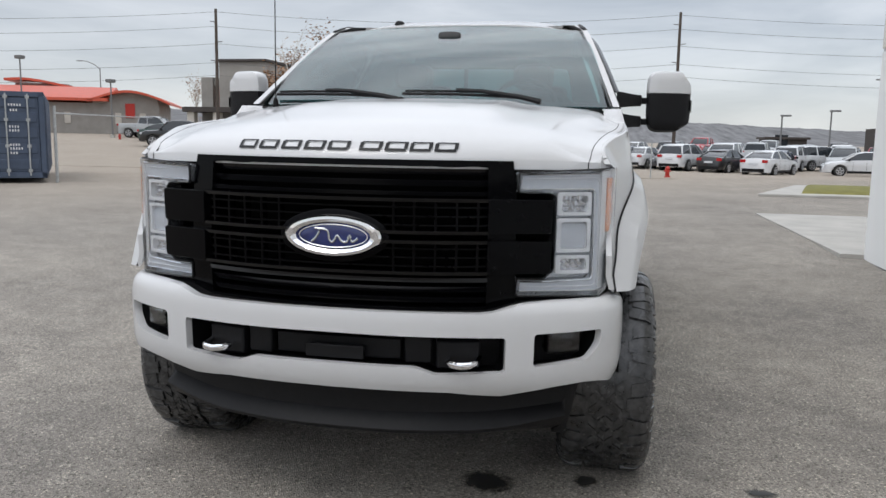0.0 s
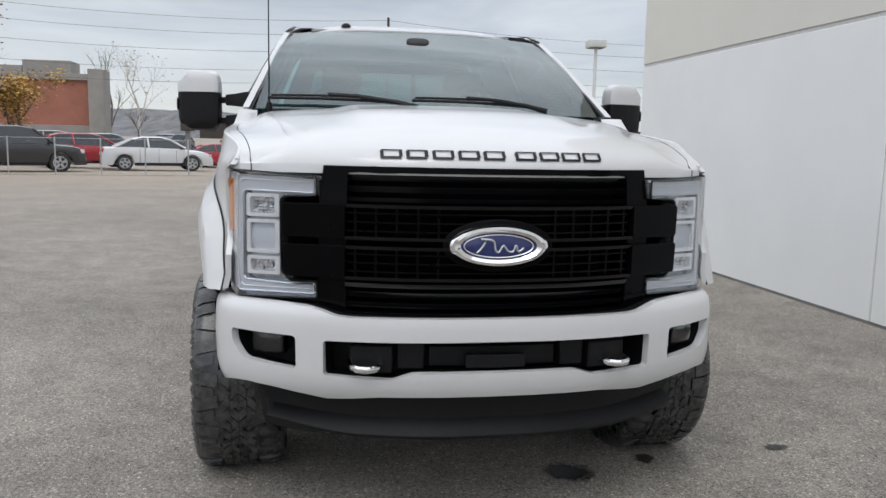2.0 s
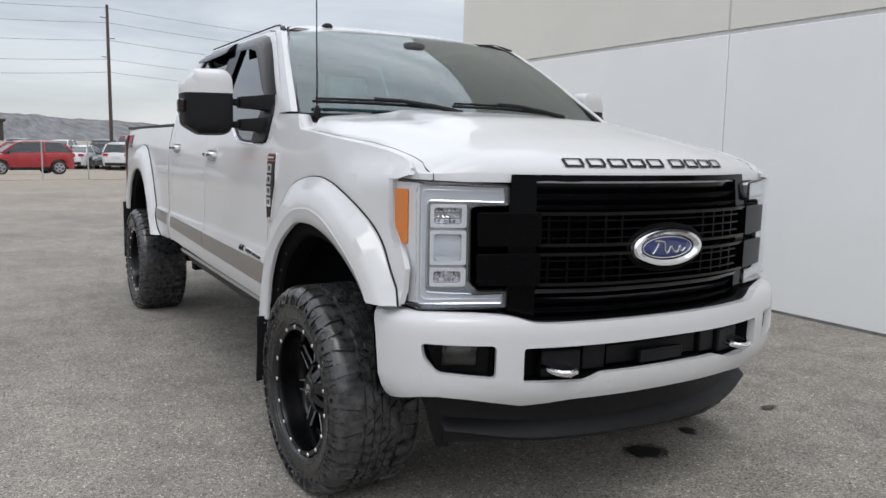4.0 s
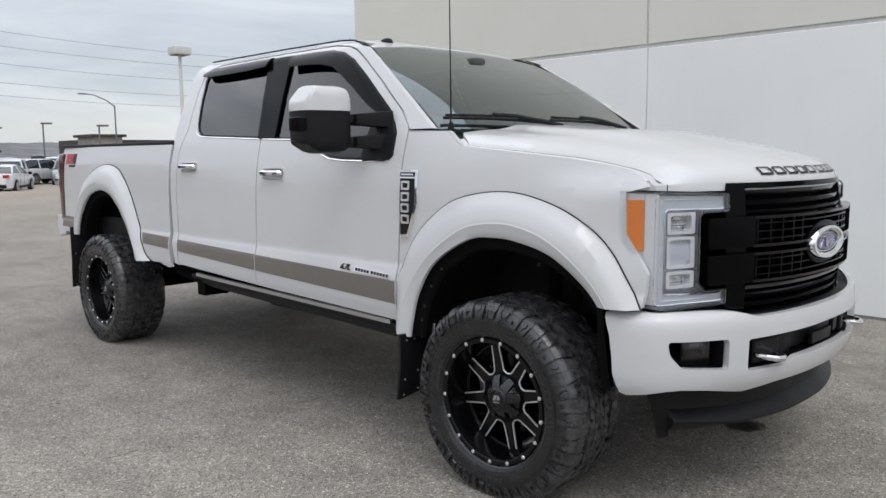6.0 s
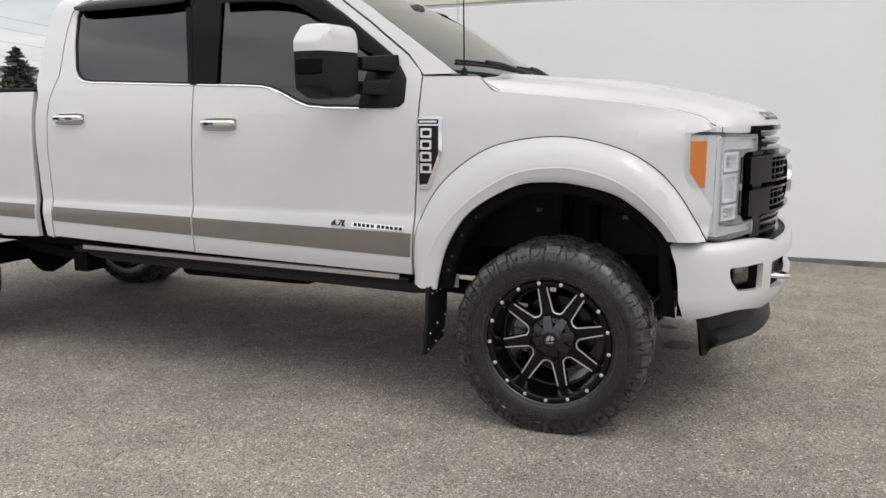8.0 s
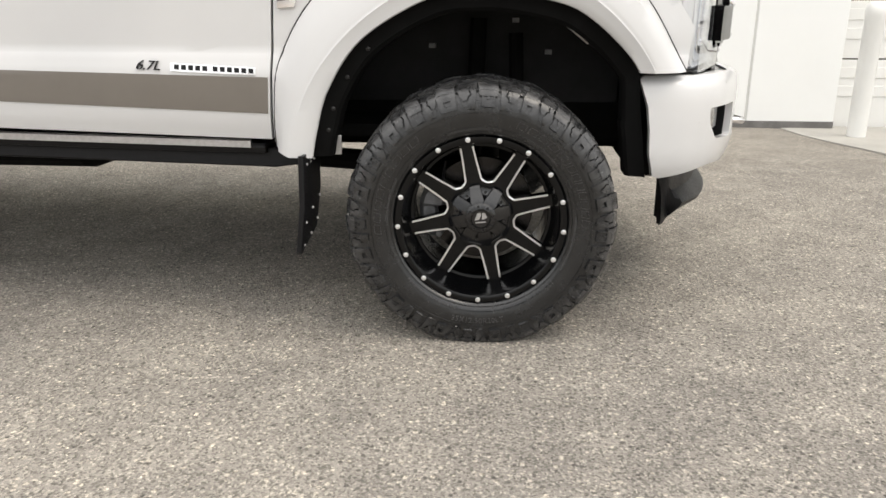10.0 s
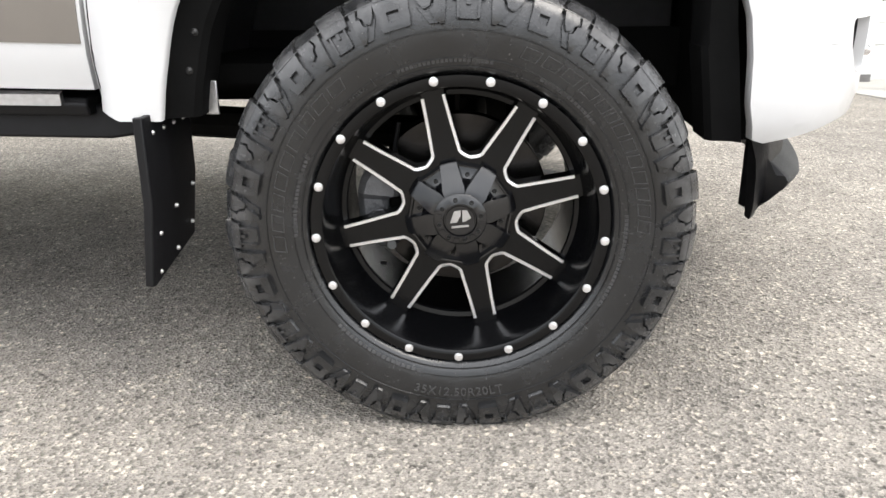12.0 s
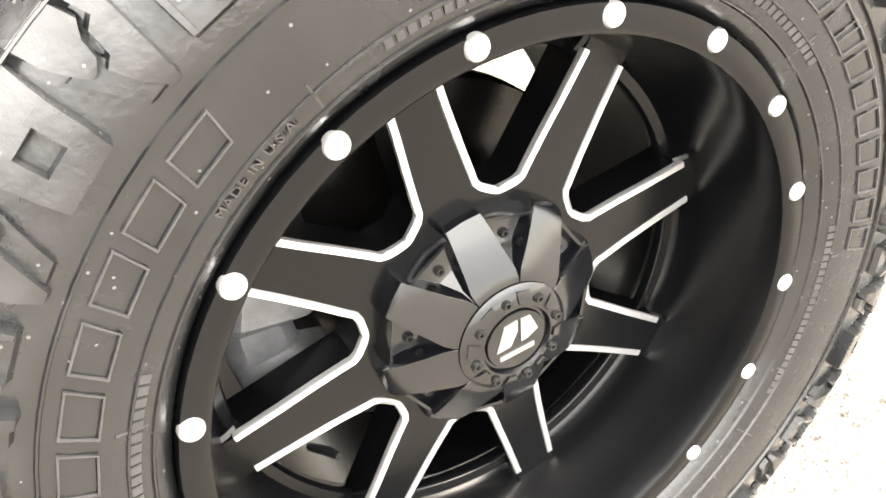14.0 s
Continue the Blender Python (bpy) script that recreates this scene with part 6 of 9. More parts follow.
def build_wheel():
    """One wheel: the rim is the part; tyre, face, edges, nuts and cap are its pieces."""
    bm = bmesh.new()
    lathe(bm, [(0.262, -0.034), (0.2670, -0.024), (0.2682, -0.0050), (0.2668, -0.0020), (0.2600, -0.0016), (0.2515, -0.002), (0.2475, -0.005), (0.2455, -0.012), (0.2435, -0.028), (0.2405, -0.052), (0.2365, -0.076), (0.2325, -0.092), (0.2305, -0.106), (0.2265, -0.112), (0.2180, -0.114), (0.2165, -0.116), (0.2160, -0.124), (0.2185, -0.130), (0.2240, -0.136), (0.2245, -0.31), (0.255, -0.325)], 96)
    rim = new("wheel", finish(bm, "wheel", M_RIM))
    kids = []

    def sub(name, bm, m, label="", angle=35, bevel=0.0):
        ob = part(name, bm, m, rim, label, angle=angle, bevel=bevel)
        kids.append(ob)
        return ob

    carcass, blocks, rest, lines = tyre_mesh()
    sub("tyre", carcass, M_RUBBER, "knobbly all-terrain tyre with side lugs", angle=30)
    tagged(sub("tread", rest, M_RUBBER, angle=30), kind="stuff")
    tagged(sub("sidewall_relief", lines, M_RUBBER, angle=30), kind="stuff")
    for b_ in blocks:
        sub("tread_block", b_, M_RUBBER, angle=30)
    sub("sidewall_lettering", sidewall_size(), M_RUBBER_MARK, "raised tyre size characters", angle=30)
    sub("sidewall_lettering", sidewall_origin(), M_RUBBER_MARK, "raised small print", angle=30)
    tagged(sub("sidewall_print", sidewall_marks(), M_RUBBER_MARK, "", angle=30), kind="stuff")
    # eight spokes on one mesh, each a sector from the hub to the barrel
    path = window_path()
    half = len(path) // 2
    right = path[:half]
    left = [(-x, z) for x, z in right]
    a0 = math.atan2(right[0][0], right[0][1])
    tip = [(0.2325 * math.sin(a), 0.2325 * math.cos(a)) for a in np.linspace(-a0 * 0.96, a0 * 0.96, 5)]
    h = math.pi / 8
    outline = [(0.0, 0.004), (-0.1065 * math.sin(h), 0.1065 * math.cos(h))] + left[::-1] + [(float(a), float(b)) for a, b in tip] + right + [(0.1065 * math.sin(h), 0.1065 * math.cos(h))]
    bm = bmesh.new()
    sheet(bm, outline, [], lambda u, v, d: wheel_pt(u, v, interp(math.hypot(u, v), FACE_A) - d), [-0.012, 0.0, 0.012], grid_vals(0.0, 0.235, 0.02), 0.042)
    spoke_me = finish(bm, "spoke", M_RIM, 40)
    for k in range(8):
        ob = new("spoke", spoke_me)
        ob.parent = rim
        ob.rotation_euler = (SPOKE_PHASE + k * math.pi / 4, 0, 0)
        kids.append(ob)
    # raised stop at the outer end of every spoke, over the barrel's step
    bm = bmesh.new()
    loops = []
    for r, w, a in ((0.2175, 0.0225, -0.115), (0.2180, 0.0235, -0.098), (0.2255, 0.0240, -0.0945), (0.2335, 0.0245, -0.0925), (0.2375, 0.0245, -0.098)):
        loops.append([wheel_pt(-w, r, a - 0.02), wheel_pt(-w, r, a - 0.003), wheel_pt(-w + 0.003, r, a), wheel_pt(w - 0.003, r, a), wheel_pt(w, r, a - 0.003), wheel_pt(w, r, a - 0.02)])
    rings(bm, loops)
    stop_me = finish(bm, "spoke_end", M_RIM)
    for k in range(8):
        ob = new("spoke_end", stop_me)
        ob.parent = rim
        ob.rotation_euler = (SPOKE_PHASE + k * math.pi / 4, 0, 0)
        kids.append(ob)
    # milled bright edge along every opening
    for k in range(8):
        t = SPOKE_PHASE + k * math.pi / 4
        pts = smooth_curve([(p[0], p[1], 0) for p in path], 44)
        cen = Vector((0.17 * math.sin(math.pi / 8), 0.17 * math.cos(math.pi / 8), 0))
        loops = []
        for i, p in enumerate(pts):
            tan = (pts[min(i + 1, 43)] - pts[max(i - 1, 0)]).normalized()
            nrm = Vector((-tan.y, tan.x, 0))
            if nrm.dot(cen - p) < 0:
                nrm = -nrm
            row = []
            for off, da in ((-0.0046, 0.0006), (-0.0040, 0.0016), (0.0012, 0.0014), (0.0022, -0.0006), (0.0008, -0.0054), (-0.0046, -0.003)):
                q = p + nrm * off
                q2 = rot2((q.x, q.y), t)
                row.append(wheel_pt(q2[0], q2[1], interp(math.hypot(q.x, q.y), FACE_A) + da))
            loops.append(row)
        bm = bmesh.new()
        rings(bm, loops)
        sub("milled_edge", bm, M_MILLED, "bright milled spoke edge", angle=60)
    # seventeen bright rivet nuts round the lip, one mesh
    bm = bmesh.new()
    lathe(bm, [(0.0, 0.0036), (0.0052, 0.0036), (0.0074, 0.0027), (0.0084, 0.0008), (0.0087, -0.002)], 18)
    nut_me = finish(bm, "rivet_nut", M_MILLED)
    for k in range(17):
        p = polar(0.2598, radians(181.1 + 360 / 17 * k))
        ob = new("rivet_nut", nut_me)
        ob.parent = rim
        ob.location = (0.0022, -p[0], p[1])
        kids.append(ob)
    # faceted hub cover: eight flat ridges that fall from the cap, with a bolt pocket between each two
    bm = bmesh.new()
    loops = []
    for rr, hi, rv, lo, half in ((0.047, -0.046, 0.047, -0.047, 0.0176), (0.053, -0.0475, 0.053, -0.0490, 0.0200), (0.060, -0.0505, 0.060, -0.0600, 0.0205), (0.072, -0.0565, 0.071, -0.0735, 0.0188), (0.086, -0.064, 0.084, -0.0785, 0.0172), (0.098, -0.071, 0.092, -0.0800, 0.0158), (0.102, -0.0745, 0.0935, -0.0730, 0.0153), (0.1045, -0.080, 0.0965, -0.0725, 0.0150), (0.106, -0.104, 0.0985, -0.084, 0.0150), (0.1065, -0.112, 0.099, -0.112, 0.0150)):
        row = []
        for k in range(8):
            t = SPOKE_PHASE + k * math.pi / 4
            wide = math.degrees(math.asin(min(0.99, half / rr)))
            wide = min(wide, 21.6)
            edge = min(22.4, wide + 1.8)
            for dt, f in ((-edge, 0.0), (-wide, 1.0), (0.0, 1.0), (wide, 1.0), (edge, 0.0)):
                r = rv + (rr - rv) * f
                a = lo + (hi - lo) * f
                p = polar(r, t + radians(dt))
                row.append(wheel_pt(p[0], p[1], a))
        loops.append(row)
    rings(bm, loops, cap0=True, cap1=False)
    sub("hub_cover", bm, M_RIM_GLOSS, "faceted gloss black hub cover", angle=14, bevel=0.0012)
    bm = bmesh.new()
    lathe(bm, [(0.0, -0.0405), (0.0265, -0.0405), (0.0275, -0.043), (0.0295, -0.043), (0.0315, -0.0385), (0.044, -0.041), (0.049, -0.045), (0.0505, -0.052), (0.051, -0.06)], 48)
    cap = sub("centre_cap", bm, M_RIM_GLOSS, "round black centre cap")
    bm = bmesh.new()
    loops = []
    for r, w, a in ((0.0345, 0.0045, -0.0376), (0.039, 0.006, -0.0383), (0.0445, 0.0075, -0.0405)):
        loops.append([wheel_pt(dw * w, r, a + da) for dw, da in ((-1, -0.004), (-0.8, 0.0), (0.8, 0.0), (1, -0.004))])
    rings(bm, loops)
    fin_me = finish(bm, "cap_fin", M_RIM_GLOSS)
    for k in range(8):
        ob = new("cap_fin", fin_me)
        ob.parent = rim
        ob.rotation_euler = (SPOKE_PHASE + radians(45 * k + 22.5), 0, 0)
        kids.append(ob)
    bm = bmesh.new()
    for poly in (((-0.019, -0.006), (-0.006, -0.004), (0.001, 0.009), (0.001, 0.019), (-0.011, 0.017)), ((0.004, -0.003), (0.010, -0.002), (0.020, 0.004), (0.013, 0.019), (0.004, 0.019)), ((-0.016, -0.0155), (0.016, -0.0125), (0.016, -0.0085), (-0.016, -0.0115))):
        rings(bm, [[wheel_pt(a, b, -0.0415) for a, b in poly], [wheel_pt(a, b, -0.0395) for a, b in poly]])
    sub("cap_emblem", bm, M_STEEL, "plain silver shapes on the cap")
    bm = bmesh.new()
    lathe(bm, [(0.0, -0.001), (0.0018, -0.001), (0.0020, 0.003), (0.0034, 0.003), (0.0042, 0.001), (0.0042, -0.006)], 10)
    bolt_me = finish(bm, "cap_bolt", M_IRON_BLACK)
    for k in range(8):
        for r, a, off in ((0.039, -0.0395, 0.0), (0.078, -0.0755, 22.5)):
            p = polar(r, SPOKE_PHASE + radians(45 * k + off))
            ob = new("cap_bolt", bolt_me)
            ob.parent = rim
            ob.location = (-a, -p[0], p[1])
            kids.append(ob)
    # valve stem
    bm = bmesh.new()
    p = polar(0.2, radians(-128))
    tube(bm, [wheel_pt(p[0], p[1], -0.145), wheel_pt(p[0] * 0.93, p[1] * 0.93, -0.122), wheel_pt(p[0] * 0.90, p[1] * 0.90, -0.108)], [0.004, 0.0045, 0.0035], 8)
    sub("valve_stem", bm, M_BLACK_PLASTIC)
    # brake disc, caliper on its rear side, upright behind
    bm = bmesh.new()
    lathe(bm, [(0.05, -0.160), (0.088, -0.160), (0.092, -0.178), (0.170, -0.178), (0.172, -0.181), (0.172, -0.204), (0.09, -0.206)], 64)
    sub("brake_disc", bm, M_DISC, "brown-grey brake disc with surface rust")
    bm = bmesh.new()
    loops = []
    for t, r0, r1, a1 in ((-126, 0.150, 0.176, -0.170), (-119, 0.130, 0.192, -0.156), (-110, 0.120, 0.200, -0.150), (-102, 0.118, 0.203, -0.149), (-98, 0.140, 0.203, -0.160), (-88, 0.142, 0.203, -0.160), (-84, 0.118, 0.203, -0.149), (-76, 0.120, 0.200, -0.150), (-67, 0.132, 0.192, -0.156), (-60, 0.150, 0.178, -0.170)):
        row = []
        for r, a in ((r0, -0.225), (r1, -0.225), (r1, a1 - 0.012), (r1 - 0.014, a1), (r0 + 0.012, a1), (r0, a1 - 0.010)):
            p = polar(r, radians(t))
            row.append(wheel_pt(p[0], p[1], a))
        loops.append(row)
    rings(bm, loops)
    sub("brake_caliper", bm, M_IRON, "grey cast brake caliper", bevel=0.003)
    for t in (-122, -58):
        bm = bmesh.new()
        p0, p1 = polar(0.162, radians(t)), polar(0.188, radians(t + (8 if t < -90 else -8)))
        tube(bm, [wheel_pt(p0[0], p0[1], -0.185), wheel_pt(p0[0], p0[1], -0.150)], 0.011, 10)
        sub("caliper_pin", bm, M_IRON, bevel=0.002)
    bm = bmesh.new()
    tube(bm, [wheel_pt(-0.115, 0.16, -0.150), wheel_pt(-0.125, 0.11, -0.155), wheel_pt(-0.118, 0.075, -0.165)], 0.0045, 8)
    sub("brake_hose", bm, M_BLACK_PLASTIC)
    bm = bmesh.new()
    lathe(bm, [(0.0, -0.215), (0.150, -0.215), (0.150, -0.222), (0.0, -0.222)], 40)
    sub("dust_shield", bm, M_BLACK_DEEP)
    return rim


def place_wheel(w, m):
    w.parent = truck
    w.matrix_basis = m
    return w


wheel = build_wheel()
WHEEL_LABEL = "black eight-spoke wheel with bright milled edges"
place_wheel(wheel, pose(-1.078, -0.002, 0.404, 0, -0.13, 1.75))
tagged(wheel, WHEEL_LABEL)
for m in (pose(1.078, -0.002, 0.404, 0, -0.13, 181.75), pose(-1.078, 4.06, 0.405, 0, 0, 0), pose(1.078, 4.06, 0.405, 0, 0, 180)):
    w2 = copy_thing(wheel, m)
    w2.parent = truck


# ---- mirrors, handles, badges and other trim ----
def superloop(cx, cy, cz, rx, rz, n=28, e=3.2, lean=0.0):
    out = []
    for k in range(n):
        t = 2 * math.pi * k / n
        c, s = math.cos(t), math.sin(t)
        x = cx + rx * math.copysign(abs(c) ** (2 / e), c)
        z = cz + rz * math.copysign(abs(s) ** (2 / e), s)
        out.append((x, cy + lean * (x - cx), z))
    return out


def mirror_head():
    """The towing mirror's shell: a rounded box, fuller at the back, split into body and painted cap."""
    secs = [(0.885, 0.050, 0.105), (0.890, 0.085, 0.135), (0.902, 0.104, 0.150), (0.93, 0.112, 0.157), (0.975, 0.115, 0.159), (1.015, 0.113, 0.157), (1.032, 0.108, 0.151)]
    bm = bmesh.new()
    rings(bm, [superloop(-1.195, y, 1.595, rx, rz, 120, 5.0, lean=-0.30) for y, rx, rz in secs])
    # the upper outer corner is cut off at a slant, the lower one slightly
    for v in bm.verts:
        ox, oz = -v.co.x - 1.195, v.co.z - 1.595
        over = 0.80 * ox + 0.60 * oz - 0.138
        if over > 0:
            v.co.x += 0.80 * over
            v.co.z -= 0.60 * over
        over = 0.55 * ox - 0.83 * oz - 0.150
        if over > 0:
            v.co.x += 0.55 * over
            v.co.z += 0.83 * over
    return bm


for sg in (-1, 1):
    bm = mirror_head()
    bmesh.ops.bisect_plane(bm, geom=bm.verts[:] + bm.edges[:] + bm.faces[:], plane_co=(0, 0, 1.634), plane_no=(0, 0, 1), clear_outer=True)
    cap = mirror_head()
    bmesh.ops.scale(cap, verts=cap.verts, vec=(1.012, 1.0, 1.004), space=Matrix.Translation((1.195, -0.97, -1.595)))
    bmesh.ops.bisect_plane(cap, geom=cap.verts[:] + cap.edges[:] + cap.faces[:], plane_co=(0, 0, 1.637), plane_no=(0, 0, 1), clear_inner=True)
    # lower shell also closed at the top
    for b_ in (bm, cap):
        ed = [e for e in b_.edges if len(e.link_faces) == 1]
        bmesh.ops.contextual_create(b_, geom=ed)
    if sg > 0:
        bm, cap = mirrored(bm), mirrored(cap)
    mir = part("door_mirror", bm, M_BLACK_PLASTIC, truck, "tall black towing mirror with a white cap")
    part("mirror_cap", cap, M_PAINT, mir, "white painted mirror cap")
    bm = bmesh.new()
    rings(bm, [superloop(-1.190, 1.036, 1.590, 0.090, 0.128, 36, 4.0, lean=-0.30), superloop(-1.190, 1.040, 1.590, 0.090, 0.128, 36, 4.0, lean=-0.30)])
    part("mirror_glass", bm if sg < 0 else mirrored(bm), M_CHROME, mir)
    # turn lamp on the outer edge
    bm = bmesh.new()
    secs = [(0.900, 0.1065, 0.030), (0.93, 0.114, 0.034), (0.975, 0.1175, 0.035), (1.015, 0.1155, 0.033)]
    rings(bm, [[p for p in [(-1.195 - rx - 0.001, y + 0.30 * rx, 1.575 + rz), (-1.195 - rx - 0.006, y + 0.30 * rx, 1.575 + rz - 0.006), (-1.195 - rx - 0.006, y + 0.30 * rx, 1.575 - rz + 0.006), (-1.195 - rx - 0.001, y + 0.30 * rx, 1.575 - rz), (-1.195 - rx + 0.02, y + 0.30 * rx, 1.575)]] for y, rx, rz in secs])
    part("mirror_lamp", bm if sg < 0 else mirrored(bm), M_BLACK_GLOSS, mir, "smoked mirror lamp")
    for zc, drop in ((1.598, 0.0), (1.490, 0.0)):
        bm = bmesh.new()
        loops = []
        for x, y, hy, hz in ((-1.10, 0.93, 0.020, 0.016), (-1.055, 0.915, 0.020, 0.016), (-1.053, 0.905, 0.034, 0.027), (-1.00, 0.86, 0.040, 0.031), (-0.955, 0.82, 0.048, 0.037), (-0.925, 0.80, 0.05, 0.04)):
            loops.append([(x, y - hy, zc - hz), (x, y - hy * 1.1, zc), (x, y - hy, zc + hz), (x, y + hy, zc + hz), (x, y + hy * 1.1, zc), (x, y + hy, zc - hz)])
        rings(bm, loops)
        part("mirror_arm", bm if sg < 0 else mirrored(bm), M_BLACK_PLASTIC, mir, bevel=0.004)
    # black sail panel at the front corner of the window
    bm = bmesh.new()
    sheet(bm, [(0.935, 1.405), (0.732, 1.406), (0.706, 1.428), (0.706, 1.53), (0.745, 1.585), (0.812, 1.638), (0.88, 1.66), (0.90, 1.60)], [], lambda u, v, d: (-(half_width(u, v) + 0.012 - d), u, v), [], Z_LINES, 0.03)
    part("mirror_sail", bm if sg < 0 else mirrored(bm), M_BLACK_PLASTIC, mir, bevel=0.006)

# door handles: chrome bar over a recessed cup
for doors, y0, y1, z0, z1 in ((doors_f, 1.600, 1.825, 1.285, 1.366), (doors_r, 2.592, 2.815, 1.316, 1.395)):
    bm = bmesh.new()
    ring_o = soft_loop([(y0, z0), (y1, z0), (y1, z1), (y0, z1)], 0.022)
    ring_i = soft_loop([(y0 + 0.008, z0 + 0.008), (y1 - 0.008, z0 + 0.008), (y1 - 0.008, z1 - 0.008), (y0 + 0.008, z1 - 0.008)], 0.018)
    sheet(bm, ring_o, [ring_i], lambda u, v, d: (-(half_width(u, v) + 0.0035 - d), u, v), [], [], 0.008)
    both_plain("handle_rim", bm, M_PAINT, "raised lip of the handle cup", doors, angle=20)
    bm = bmesh.new()
    cl = cup_loop(y0, y1, z0, z1)
    cy, cz = (y0 + y1) / 2, (z0 + z1) / 2
    rings(bm, [[(-(half_width(u, v) + 0.001 - d), cy + (u - cy) * k, cz + (v - cz) * k) for u, v in cl] for k, d in ((1.0, 0.0), (0.99, 0.006), (0.96, 0.016), (0.88, 0.026), (0.6, 0.031))], cap0=False)
    both_plain("handle_cup", bm, M_PAINT, "recessed cup behind the handle", doors, angle=60)
    zc = (z0 + z1) / 2 + 0.006
    bm = bmesh.new()
    loops = []
    for y, off, hz in ((y0 + 0.012, 0.016, 0.010), (y0 + 0.02, 0.026, 0.0155), (y0 + 0.05, 0.031, 0.0165), (y0 + 0.11, 0.033, 0.0165), (y1 - 0.05, 0.031, 0.0165), (y1 - 0.02, 0.026, 0.0155), (y1 - 0.012, 0.016, 0.010)):
        w = half_width(y, zc)
        loops.append([(-(w + off), y, zc - hz), (-(w + off + 0.008), y, zc - hz * 0.4), (-(w + off + 0.008), y, zc + hz * 0.4), (-(w + off), y, zc + hz), (-(w + 0.001), y, zc + hz * 0.9), (-(w + 0.001), y, zc - hz * 0.9)])
    rings(bm, loops)
    both_plain("door_handle", bm, M_CHROME, "chrome pull handle", doors, bevel=0.002)
    bm = bmesh.new()
    yk = y1 - 0.055
    w = half_width(yk, zc)
    box(bm, -(w + 0.0425), -(w + 0.030), yk - 0.011, yk + 0.011, zc - 0.007, zc + 0.007)
    both_plain("handle_button", bm, M_BLACK_PLASTIC, "", doors)

# fender vent badge: chrome surround, black field, silver marks
VENT = [(0.630, 1.357), (0.512, 1.357), (0.508, 1.204), (0.570, 1.040), (0.622, 1.037)]
bm = bmesh.new()
sheet(bm, VENT, [], lambda u, v, d: (-(half_width(u, v) + 0.010 - d), u, v), [0.56], Z_LINES, 0.02)
vents = both_plain("fender_badge", bm, M_CHROME, "chrome fender vent with a black field", bevel=0.004)
bm = bmesh.new()
sheet(bm, [(0.624, 1.320), (0.529, 1.320), (0.527, 1.198), (0.580, 1.062), (0.618, 1.058)], [], lambda u, v, d: (-(half_width(u, v) + 0.0125 - d), u, v), [], Z_LINES, 0.003)
both_plain("badge_field", bm, M_BLACK_PLASTIC, "black badge field", vents)
bm = bmesh.new()
sheet(bm, [(0.627, 1.348), (0.530, 1.348), (0.530, 1.328), (0.627, 1.328)], [], lambda u, v, d: (-(half_width(u, v) + 0.0125 - d), u, v), [], Z_LINES, 0.003)
both_plain("badge_plate", bm, M_BLACK_PLASTIC, "small black name plate", vents)
bm = bmesh.new()
sheet(bm, [(0.620, 1.342), (0.537, 1.342), (0.537, 1.334), (0.620, 1.334)], [], lambda u, v, d: (-(half_width(u, v) + 0.0135 - d), u, v), [], [], 0.002)
both_plain("badge_line", bm, M_MILLED, "", vents)
for k in range(4):
    # plain hollow block for each raised character
    zc = 1.288 - 0.052 * k
    ya, yb = 0.612, 0.558
    bm = bmesh.new()
    sheet(bm, soft_loop([(yb, zc - 0.021), (ya, zc - 0.021), (ya, zc + 0.021), (yb, zc + 0.021)], 0.006, 2), [soft_loop([(yb + 0.009, zc - 0.011), (ya - 0.009, zc - 0.011), (ya - 0.009, zc + 0.011), (yb + 0.009, zc + 0.011)], 0.004, 2)], lambda u, v, d: (-(half_width(u, v) + 0.0165 - d), u, v), [], [], 0.005)
    both_plain("badge_mark", bm, M_MILLED, "", vents)
# engine plate low on the front doors
bm = bmesh.new()
sheet(bm, [(0.968, 0.874), (0.700, 0.862), (0.700, 0.840), (0.968, 0.850)], [], lambda u, v, d: (-(half_width(u, v) + 0.005 - d), u, v), [], Z_LINES, 0.006)
plates = both_plain("door_plate", bm, M_MILLED, "silver name plate with dark marks", doors_f)
for k in range(11):
    ya = 0.955 - 0.0225 * k - (0.01 if k > 4 else 0)
    bm = bmesh.new()
    sheet(bm, [(ya, 0.8705 - 0.0115 * k / 11), (ya - 0.015, 0.8695 - 0.0115 * k / 11), (ya - 0.015, 0.8545 - 0.0105 * k / 11), (ya, 0.8555 - 0.0105 * k / 11)], [], lambda u, v, d: (-(half_width(u, v) + 0.0064 - d), u, v), [], [], 0.002)
    both_plain("plate_mark", bm, M_BLACK_PLASTIC, "", doors_f)
cu = bpy.data.curves.new("engine_size", 'FONT')
cu.body, cu.size, cu.extrude, cu.shear = "6.7L", 0.040, 0.003, 0.35
tmp = bpy.data.objects.new("engine_size", cu)
scene.collection.objects.link(tmp)
text_me = bpy.data.meshes.new_from_object(tmp.evaluated_get(bpy.context.evaluated_depsgraph_get()))
bpy.data.objects.remove(tmp)
for sg, door in zip((-1, 1), doors_f):
    bm = bmesh.new()
    bm.from_mesh(text_me)
    for v in bm.verts:
        y, z = v.co.x * 1.15, v.co.y
        # the text runs forward on this flank and backward on the other
        y = 1.080 - y if sg < 0 else 0.978 + y
        z += 0.852 + 0.03 * (y - 0.98)
        v.co = (sg * (half_width(y, z) + 0.005 + v.co.z), y, z)
    part("engine_size", bm, M_LETTER, door, "dark raised characters")
bpy.data.meshes.remove(text_me)
